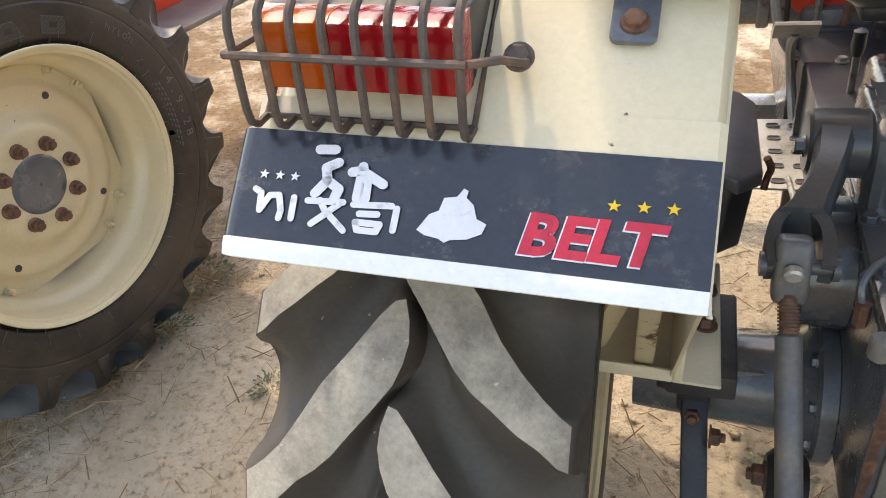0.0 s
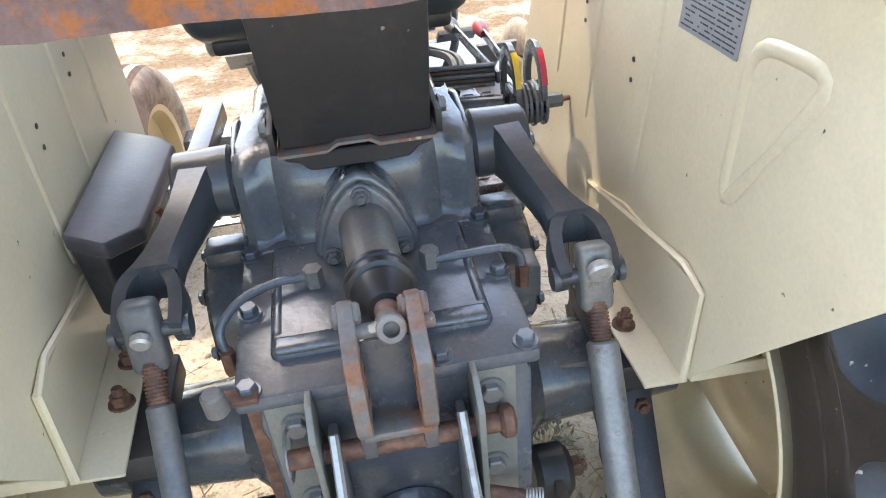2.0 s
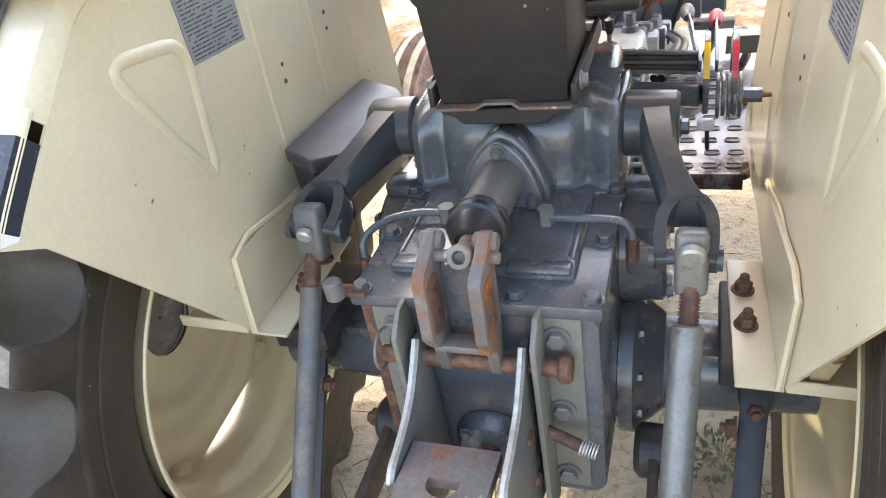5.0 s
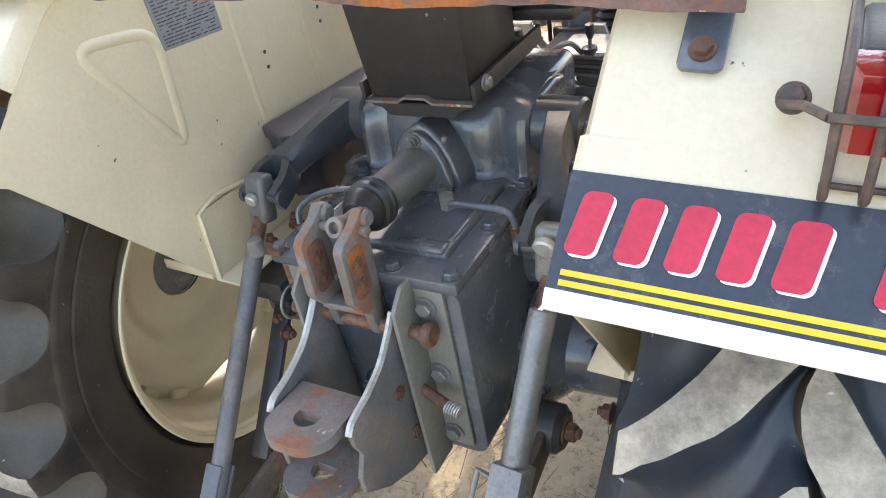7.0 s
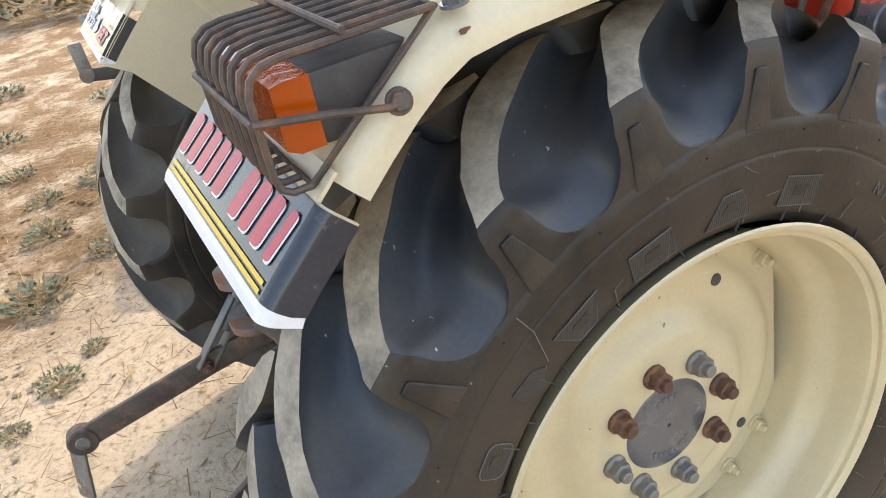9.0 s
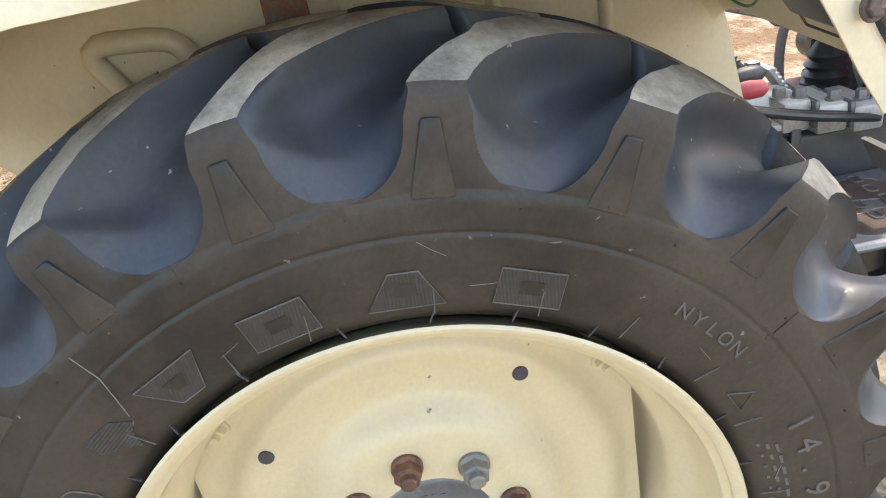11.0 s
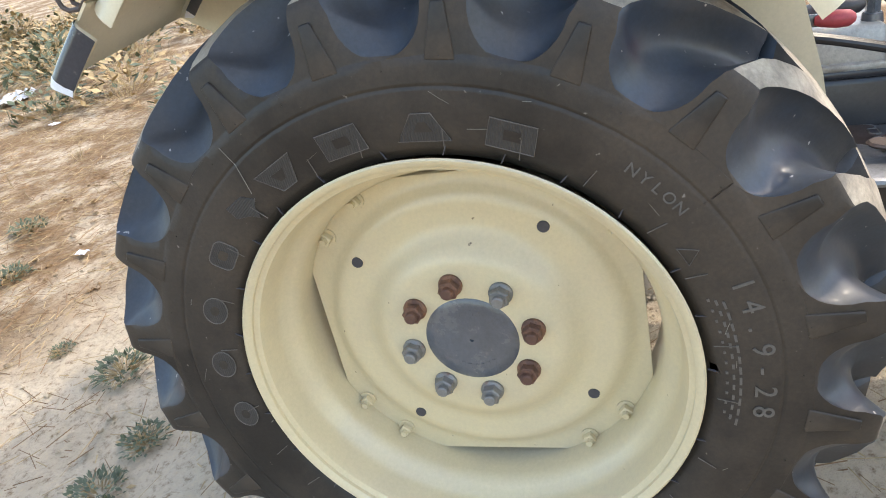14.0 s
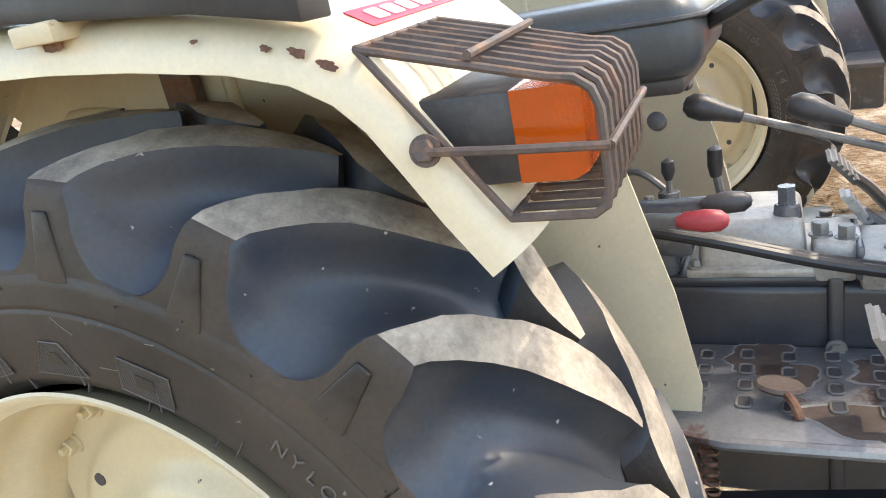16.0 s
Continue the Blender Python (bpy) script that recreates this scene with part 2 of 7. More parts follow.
def soil_mat():
    m = bpy.data.materials.new("dry sandy soil")
    m.use_nodes = True
    nt = m.node_tree
    N, L = nt.nodes, nt.links
    b = N["Principled BSDF"]
    tc = N.new("ShaderNodeTexCoord")

    def nz(s, det, ro=0.6):
        n = N.new("ShaderNodeTexNoise")
        n.inputs["Scale"].default_value, n.inputs["Detail"].default_value, n.inputs["Roughness"].default_value = s, det, ro
        L.new(tc.outputs["Object"], n.inputs["Vector"])
        return n.outputs["Fac"]

    def ramp(src, stops):
        r = N.new("ShaderNodeValToRGB")
        e = r.color_ramp.elements
        while len(e) < len(stops):
            e.new(0.5)
        for q, (p, c) in zip(e, stops):
            q.position, q.color = p, (*c, 1)
        L.new(src, r.inputs["Fac"])
        return r.outputs["Color"]

    base = ramp(nz(1.1, 8), ((0.3, (0.45, 0.370, 0.270)), (0.55, (0.53, 0.450, 0.345)), (0.75, (0.59, 0.515, 0.415))))
    straw = ramp(nz(38, 10, 0.72), ((0.33, (0.42, 0.33, 0.24)), (0.47, (0.95, 0.93, 0.9)), (0.62, (1.03, 1.0, 0.93)), (0.76, (1.25, 1.1, 0.86))))
    # trodden dry grass and litter away from the wheels
    sep, far, cover = N.new("ShaderNodeSeparateXYZ"), N.new("ShaderNodeMapRange"), N.new("ShaderNodeMath")
    L.new(tc.outputs["Object"], sep.inputs[0])
    far.inputs["From Min"].default_value, far.inputs["From Max"].default_value = 1.65, 2.3
    flat = N.new("ShaderNodeCombineXYZ")
    L.new(sep.outputs["X"], flat.inputs["X"])
    L.new(sep.outputs["Y"], flat.inputs["Y"])
    reach = N.new("ShaderNodeVectorMath")
    reach.operation = "LENGTH"
    L.new(flat.outputs[0], reach.inputs[0])
    L.new(reach.outputs["Value"], far.inputs["Value"])
    cover.operation = "MULTIPLY"
    L.new(far.outputs["Result"], cover.inputs[0])
    L.new(ramp(nz(2.6, 9, 0.7), ((0.38, (0, 0, 0)), (0.54, (1, 1, 1)))), cover.inputs[1])
    gr = N.new("ShaderNodeMix")
    gr.data_type = "RGBA"
    L.new(cover.outputs[0], gr.inputs["Factor"])
    L.new(base, gr.inputs["A"])
    gr.inputs["B"].default_value = (0.215, 0.135, 0.068, 1)
    base = gr.outputs["Result"]
    mx = N.new("ShaderNodeMix")
    mx.data_type, mx.blend_type = "RGBA", "MULTIPLY"
    mx.inputs["Factor"].default_value = 1.0
    L.new(base, mx.inputs["A"])
    L.new(straw, mx.inputs["B"])
    L.new(mx.outputs["Result"], b.inputs["Base Color"])
    b.inputs["Roughness"].default_value = 0.95
    bp = N.new("ShaderNodeBump")
    bp.inputs["Strength"].default_value, bp.inputs["Distance"].default_value = 0.8, 0.02
    L.new(nz(45, 10, 0.7), bp.inputs["Height"])
    bp2 = N.new("ShaderNodeBump")
    bp2.inputs["Strength"].default_value, bp2.inputs["Distance"].default_value = 0.7, 0.05
    L.new(nz(11, 6, 0.55), bp2.inputs["Height"])
    L.new(bp2.outputs["Normal"], bp.inputs["Normal"])
    L.new(bp.outputs["Normal"], b.inputs["Normal"])
    return m


SOIL = soil_mat()
LEAFMAT = mat("grey green weed leaves", (0.085, 0.105, 0.06), 0.7, var=0.35, scale=20, bump=0.0)
DRYMAT = mat("dry grass straw", (0.37, 0.27, 0.14), 0.8, var=0.3, scale=20, bump=0.0)
BROWNSTRAW = mat("brown litter straw", (0.20, 0.115, 0.055), 0.85, var=0.35, scale=20, bump=0.0)


# ---- mesh tools ----
def link(name, bm, material, parent=None, label="", smooth=35):
    me = bpy.data.meshes.new(name)
    bmesh.ops.recalc_face_normals(bm, faces=bm.faces)
    bm.to_mesh(me)
    bm.free()
    for one in material if isinstance(material, (list, tuple)) else (material,):
        me.materials.append(one)
    if smooth:
        me.polygons.foreach_set("use_smooth", [True] * len(me.polygons))
        me.set_sharp_from_angle(angle=radians(smooth))
    ob = new(name, me)
    if parent:
        ob.parent = parent
    return tagged(ob, label)


part = link


def again(name, ob, parent, m):
    """Another piece on the same mesh."""
    o = new(name, ob.data)
    o.parent = parent
    o.matrix_basis = m
    return o


def B():
    return bmesh.new()


def merge(bm, other, m=None):
    me = bpy.data.meshes.new("tmp")
    other.to_mesh(me)
    other.free()
    if m is not None:
        me.transform(m)
    bm.from_mesh(me)
    bpy.data.meshes.remove(me)


def box(bm, c, s, rot=None, bevel=0.0, seg=2, taper=1.0, mi=0):
    t = B()
    bmesh.ops.create_cube(t, size=1)
    for v in t.verts:
        k = taper if v.co.z > 0 else 1.0
        v.co = Vector((v.co.x * s[0] * k, v.co.y * s[1] * k, v.co.z * s[2]))
    if bevel:
        bmesh.ops.bevel(t, geom=list(t.edges), offset=bevel, segments=seg, affect="EDGES", profile=0.5, clamp_overlap=True)
    for f in t.faces:
        f.material_index = mi
    m = Matrix.Translation(c)
    if rot:
        m = m @ Euler([radians(a) for a in rot]).to_matrix().to_4x4()
    merge(bm, t, m)
    return bm


def axis_frame(p0, p1):
    d = Vector(p1) - Vector(p0)
    return Matrix.Translation(p0) @ d.to_track_quat("Z", "Y").to_matrix().to_4x4(), d.length


def cyl(bm, p0, p1, r0, r1=None, seg=18, bevel=0.0):
    """A rod from p0 to p1."""
    r1 = r0 if r1 is None else r1
    m, h = axis_frame(p0, p1)
    prof = [(0, 0), (0, r0 - bevel), (bevel, r0), (h - bevel, r1), (h, r1 - bevel), (h, 0)] if bevel else [(0, 0), (0, r0), (h, r1), (h, 0)]
    return lathe(bm, prof, m, seg)


def lathe(bm, prof, m=None, seg=32, mi=None):
    """Turns (height, radius) pairs round z, then moves by m."""
    t = B()
    rings = []
    for h, r in prof:
        if r < 1e-6:
            rings.append([t.verts.new((0, 0, h))])
        else:
            rings.append([t.verts.new((r * math.cos(2 * math.pi * i / seg), r * math.sin(2 * math.pi * i / seg), h)) for i in range(seg)])
    for k, (a, b) in enumerate(zip(rings, rings[1:])):
        for i in range(seg):
            j = (i + 1) % seg
            q = [a[i % len(a)], a[j % len(a)], b[j % len(b)], b[i % len(b)]]
            q = list(dict.fromkeys(q))
            if len(q) > 2:
                f = t.faces.new(q)
                if mi:
                    f.material_index = mi[k]
    merge(bm, t, m)
    return bm


def tube(bm, pts, r, seg=8, closed=False):
    """A round rod swept along points."""
    pts = [Vector(p) for p in pts]
    t = B()
    up, rings = None, []
    n = len(pts)
    for i, p in enumerate(pts):
        a = pts[i - 1] if (i or closed) else p
        c = pts[(i + 1) % n] if (i < n - 1 or closed) else p
        d = (c - a).normalized()
        if up is None:
            up = d.orthogonal().normalized()
        up = (up - d * up.dot(d)).normalized()
        side = d.cross(up)
        rr = r[i] if isinstance(r, (list, tuple)) else r
        rings.append([t.verts.new(p + rr * (math.cos(2 * math.pi * k / seg) * up + math.sin(2 * math.pi * k / seg) * side)) for k in range(seg)])
    for i in range(n if closed else n - 1):
        a, b = rings[i], rings[(i + 1) % n]
        for k in range(seg):
            t.faces.new((a[k], a[(k + 1) % seg], b[(k + 1) % seg], b[k]))
    if not closed:
        t.faces.new(rings[0])
        t.faces.new(rings[-1])
    merge(bm, t)
    return bm


def curve(pts, n=6):
    """A smooth line through points."""
    pts = [Vector(p) for p in pts]
    q = [2 * pts[0] - pts[1]] + pts + [2 * pts[-1] - pts[-2]]
    out = []
    for i in range(1, len(q) - 2):
        a, b, c, d = q[i - 1 : i + 3]
        for k in range(n):
            t = k / n
            out.append(0.5 * (2 * b + (c - a) * t + (2 * a - 5 * b + 4 * c - d) * t * t + (3 * b - a - 3 * c + d) * t**3))
    return out + [pts[-1]]


def prism(bm, poly, m, h, bevel=0.0, seg=2, mi=0):
    """A flat outline (x, y), h thick along z from 0, moved by m."""
    t = B()
    f = t.faces.new([t.verts.new((x, y, 0)) for x, y in poly])
    g = bmesh.ops.extrude_face_region(t, geom=[f])
    bmesh.ops.translate(t, verts=[v for v in g["geom"] if isinstance(v, bmesh.types.BMVert)], vec=(0, 0, h))
    if bevel:
        bmesh.ops.bevel(t, geom=list(t.edges), offset=bevel, segments=seg, affect="EDGES", profile=0.5, clamp_overlap=True)
    for q in t.faces:
        q.material_index = mi
    merge(bm, t, m)
    return bm


YZ = Matrix(((0, 0, 1, 0), (1, 0, 0, 0), (0, 1, 0, 0), (0, 0, 0, 1)))     # outline (y, z), thickness along +x
XZ = Matrix(((1, 0, 0, 0), (0, 0, -1, 0), (0, 1, 0, 0), (0, 0, 0, 1)))    # outline (x, z), thickness along -y


def atx(x):
    return Matrix.Translation((x, 0, 0)) @ YZ


def aty(y):
    return Matrix.Translation((0, y, 0)) @ XZ


def bolt(bm, p, d, r=0.011, h=0.012, washer=True, stud=0.0):
    """A hexagon head at p, standing out along d."""
    p, d = Vector(p), Vector(d).normalized()
    m = Matrix.Translation(p) @ d.to_track_quat("Z", "Y").to_matrix().to_4x4()
    if washer:
        lathe(bm, [(0, 0), (0, r * 1.35), (0.003, r * 1.3), (0.003, 0)], m, 16)
    lathe(bm, [(0.002, 0), (0.002, r), (h * 0.85, r), (h, r * 0.85), (h, 0)], m, 6)
    if stud:
        lathe(bm, [(h, 0), (h, r * 0.55), (h + stud * 0.85, r * 0.55), (h + stud, r * 0.42), (h + stud, 0)], m, 12)
    return bm


def bolts(name, parent, places, material, r=0.0115, h=0.013, stud=0.0, label=""):
    """Bolts of one kind, each an object, on one mesh."""
    t = bolt(B(), (0, 0, 0), (0, 0, 1), r, h, stud=stud)
    one = None
    for p, d in places:
        m = Matrix.Translation(p) @ Vector(d).normalized().to_track_quat("Z", "Y").to_matrix().to_4x4()
        if one is None:
            one = part(name, t, material, parent, label)
            one.matrix_basis = m
        else:
            again(name, one, parent, m)


def repeat(name, bm, material, parent, places, label=""):
    """One piece at several places, on one mesh."""
    one = None
    for m in places:
        if one is None:
            one = part(name, bm, material, parent, label)
            one.matrix_basis = m
        else:
            again(name, one, parent, m)


def rounded(x0, y0, x1, y1, r, n=5):
    out = []
    for cx, cy, a in ((x1 - r, y1 - r, 0), (x0 + r, y1 - r, 90), (x0 + r, y0 + r, 180), (x1 - r, y0 + r, 270)):
        out += [(cx + r * math.cos(radians(a + 90 * k / n)), cy + r * math.sin(radians(a + 90 * k / n))) for k in range(n + 1)]
    return out


def ring(cx, cy, r, n=24, a0=0, a1=360):
    return [(cx + r * math.cos(radians(a0 + (a1 - a0) * k / n)), cy + r * math.sin(radians(a0 + (a1 - a0) * k / n))) for k in range(n)]


def mirrored(m, side):
    return Matrix.Diagonal((side, 1, 1, 1)) @ m


# ---- ground ----
def make_ground():
    bm = B()
    rings, n = [], 200
    radii = [0.0] + [0.12 * 1.034**k for k in range(1, 212)] + [400, 1500, 4000]
    for r in radii:
        ringv = []
        for i in range(n if r else 1):
            a = 2 * math.pi * i / n
            x, y = r * math.cos(a), r * math.sin(a)
            z = 0.0
            if r < 120:
                z = 0.022 * noise.noise((x * 1.3, y * 1.3, 0)) + 0.016 * noise.noise((x * 5, y * 5, 3)) + 0.009 * noise.noise((x * 11, y * 11, 7)) + 0.005 * noise.noise((x * 23, y * 23, 9))
                for wx, wy in ((0.635, 0), (-0.635, 0), (-2.15, 0.31)):
                    d = math.hypot(x - wx, (y - wy) * 0.8)
                    z = z * min(1.0, 0.25 + d) - 0.012 * math.exp(-(d / 0.3) ** 2)
            ringv.append(bm.verts.new((x, y, z)))
        rings.append(ringv)
    for a, b in zip(rings, rings[1:]):
        for i in range(n):
            j = (i + 1) % n
            q = list(dict.fromkeys([a[i % len(a)], b[i], b[j], a[j % len(a)]]))
            bm.faces.new(q)
    return tagged(link("ground", bm, SOIL, smooth=180), "dry sandy soil with straw, tracks and scattered weeds", "ground", kind="structure")


make_ground()

# ---- wheels ----
TX = 0.635        # middle of the rear tyres from the tractor's middle line
HUB = 0.64        # height of the axle
PITCH = 18.0
ACROSS = 0.925    # the tyre's width against the section below
SWEEP = 17.0      # degrees by which a lug leans from its shoulder to its nose
# groove floor and lug surface from the middle to the shoulder and down the side: across, radius, across on lug, radius on lug, half lug width (metres), roundness of the groove
TREAD = [
    (0.000, 0.613, -0.004, 0.612, 0.030, 4.4), (0.005, 0.609, -0.001, 0.636, 0.036, 4.4), (0.011, 0.608, 0.003, 0.651, 0.042, 4.4), (0.020, 0.607, 0.014, 0.653, 0.058, 4.4), (0.034, 0.605, 0.032, 0.653, 0.060, 4.2),
    (0.050, 0.602, 0.056, 0.651, 0.053, 3.9), (0.068, 0.597, 0.080, 0.648, 0.043, 3.6), (0.085, 0.591, 0.104, 0.643, 0.033, 3.3), (0.102, 0.585, 0.128, 0.637, 0.0285, 3.0), (0.117, 0.577, 0.150, 0.629, 0.0245, 2.8),
    (0.130, 0.569, 0.170, 0.621, 0.0235, 2.7), (0.140, 0.563, 0.1805, 0.615, 0.0235, 2.6), (0.148, 0.558, 0.1855, 0.609, 0.0245, 2.6), (0.156, 0.553, 0.188, 0.599, 0.0270, 2.6), (0.163, 0.548, 0.1895, 0.588, 0.0300, 2.6),
    (0.170, 0.542, 0.1915, 0.573, 0, 2.6), (0.177, 0.536, 0.1928, 0.558, 0, 2.5), (0.1835, 0.530, 0.1938, 0.5445, 0, 2.4), (0.189, 0.5255, 0.1945, 0.5345, 0, 2.3), (0.1925, 0.5225, 0.1949, 0.5275, 0, 2.2), (0.1945, 0.5205, 0.1952, 0.5225, 0, 2.0), (0.1954, 0.519, 0.1954, 0.519, 0, 2.0),
]
SIDE = [(0.1962, 0.512), (0.1966, 0.500), (0.1968, 0.4800), (0.1966, 0.4770), (0.1952, 0.4758), (0.1952, 0.4735), (0.1966, 0.4722), (0.1966, 0.468), (0.1962, 0.455), (0.1945, 0.435), (0.1905, 0.412), (0.1858, 0.396), (0.1815, 0.387), (0.1780, 0.383), (0.168, 0.374), (0.150, 0.364)]


def make_tyre(side, phase, name="rear_tyre", parent=None, label="", groove=None):
    """Lugs that lean and bend towards interlocked noses, with bowl shaped grooves that end in a round on the sidewall."""
    bm = B()
    n = round(360 / PITCH)
    tops = (-1, -0.5, 0, 0.5, 1)
    bowl = (0.96, 0.88, 0.76, 0.62, 0.46, 0.28, 0.1, -0.1, -0.28, -0.46, -0.62, -0.76, -0.88, -0.96)
    grid = {}
    for half in (1, -1):
        for k, (cx, cr, lx, lr, wt, rnd_) in enumerate(TREAD):
            row = []
            g = max(0.0, 1 - lx / 0.186) ** 1.3
            for i in range(n):
                mid = phase + PITCH * i - SWEEP * g + (0 if half == 1 else PITCH / 2)
                jit = 0.35 * noise.noise((i * 3.1, half * 7.7, 1.0))
                if wt:
                    hw = math.degrees(wt / lr)
                else:
                    q = min(1.0, (0.588 - lr) / (0.588 - 0.519))
                    hw = PITCH / 2 - (PITCH / 2 - math.degrees(0.030 / 0.588)) * max(0.06, math.sqrt(max(0.0, 1 - q ** 2.3)))
                gap = PITCH / 2 - hw
                nodes = [(hw * u, 1.0, 1) for u in tops]
                nodes += [(PITCH / 2 - gap * u, abs(u) ** rnd_, 0) for u in bowl]
                for a, f, top in nodes:
                    x, r = cx + (lx - cx) * f, (cr + (lr - cr) * f) * 0.988
                    a -= 0.24 * gap * (1 - f) * min(1.0, max(0, k - 8) / 6)
                    ang = radians(mid + a + (jit + (0.7 * noise.noise((x * 24, i * 5.3, a * 0.3)) if 2 < k < 12 else 0.0)) * f)
                    if top and k > 1:
                        r += 0.0018 * noise.noise((x * 30, math.cos(ang) * 20, math.sin(ang) * 20))
                    # noses reach over the middle in turn
                    turn = 2 * math.pi * (math.degrees(ang) - phase + SWEEP) / PITCH
                    xx = ACROSS * (half * x - 0.015 * math.cos(turn) * max(0.0, 1 - x / 0.11))
                    row.append(((xx * side, r * math.cos(ang), r * math.sin(ang)), top))
            grid[half, k] = row
    m = len(grid[1, 0])
    verts = {}
    for (half, k), row in grid.items():
        verts[half, k] = [bm.verts.new(p) for p, _ in row]
    for half in (1, -1):
        for k in range(len(TREAD) - 1):
            a, b = verts[half, k], verts[half, k + 1]
            for i in range(m):
                j = (i + 1) % m
                f = bm.faces.new((a[i], a[j], b[j], b[i]))
                on = grid[half, k][i][1] and grid[half, k][j][1]
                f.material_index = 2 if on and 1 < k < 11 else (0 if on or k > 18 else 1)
        last = verts[half, len(TREAD) - 1]
        for q, (x, r) in enumerate(SIDE):
            now = [bm.verts.new((half * side * ACROSS * x, r * v.co.y / math.hypot(v.co.y, v.co.z), r * v.co.z / math.hypot(v.co.y, v.co.z))) for v in last]
            for i in range(m):
                j = (i + 1) % m
                bm.faces.new((last[i], last[j], now[j], now[i])).material_index = 0
            last = now
    # close the seam along the middle
    a, b = verts[1, 0], verts[-1, 0]
    order = lambda vs: sorted(vs, key=lambda v: math.atan2(v.co.z, v.co.y))
    a, b = order(a), order(b)
    for i in range(m):
        j = (i + 1) % m
        bm.faces.new((a[i], a[j], b[j], b[i])).material_index = 1
    bmesh.ops.remove_doubles(bm, verts=bm.verts, dist=0.0006)
    return part(name, bm, (RUBBER, groove or RUBBERSKY, LUGTOP), parent, label, smooth=50)


def polar(side, x, r, deg):
    """Local place on a wheel: across, radius, angle."""
    return Vector((side * x, r * math.cos(radians(deg)), r * math.sin(radians(deg))))


def facing(side, x, r, deg):
    """A frame on the wheel's side: its x runs clockwise seen from outside, its y outwards, its z off the wheel."""
    a = radians(deg)
    out, off = Vector((0, math.cos(a), math.sin(a))), Vector((side, 0, 0))
    across = out.cross(off)
    return Matrix.Translation(polar(side, x, r, deg)) @ Matrix((across, out, off)).transposed().to_4x4()


def words(bm, text, size, h, m, spread=1.0, bold=0.0):
    c = bpy.data.curves.new("text", "FONT")
    c.body, c.size, c.extrude, c.align_x, c.align_y, c.space_character = text, size, h / 2, "CENTER", "CENTER", spread
    c.resolution_u, c.offset = 3, bold
    o = bpy.data.objects.new("text", c)
    scene.collection.objects.link(o)
    dg = bpy.context.evaluated_depsgraph_get()
    me = bpy.data.meshes.new_from_object(o.evaluated_get(dg))
    me.transform(m @ Matrix.Translation((0, 0, h / 2)))
    bm.from_mesh(me)
    bpy.data.meshes.remove(me)
    bpy.data.objects.remove(o)
    bpy.data.curves.remove(c)
    return bm


def arc_words(bm, text, size, h, side, x, r, deg0, step):
    """Writing round a wheel, one character at a time, clockwise from deg0."""
    for k, ch in enumerate(text):
        if ch != " ":
            words(bm, ch, size, h, facing(side, x, r, deg0 - step * k))
    return bm


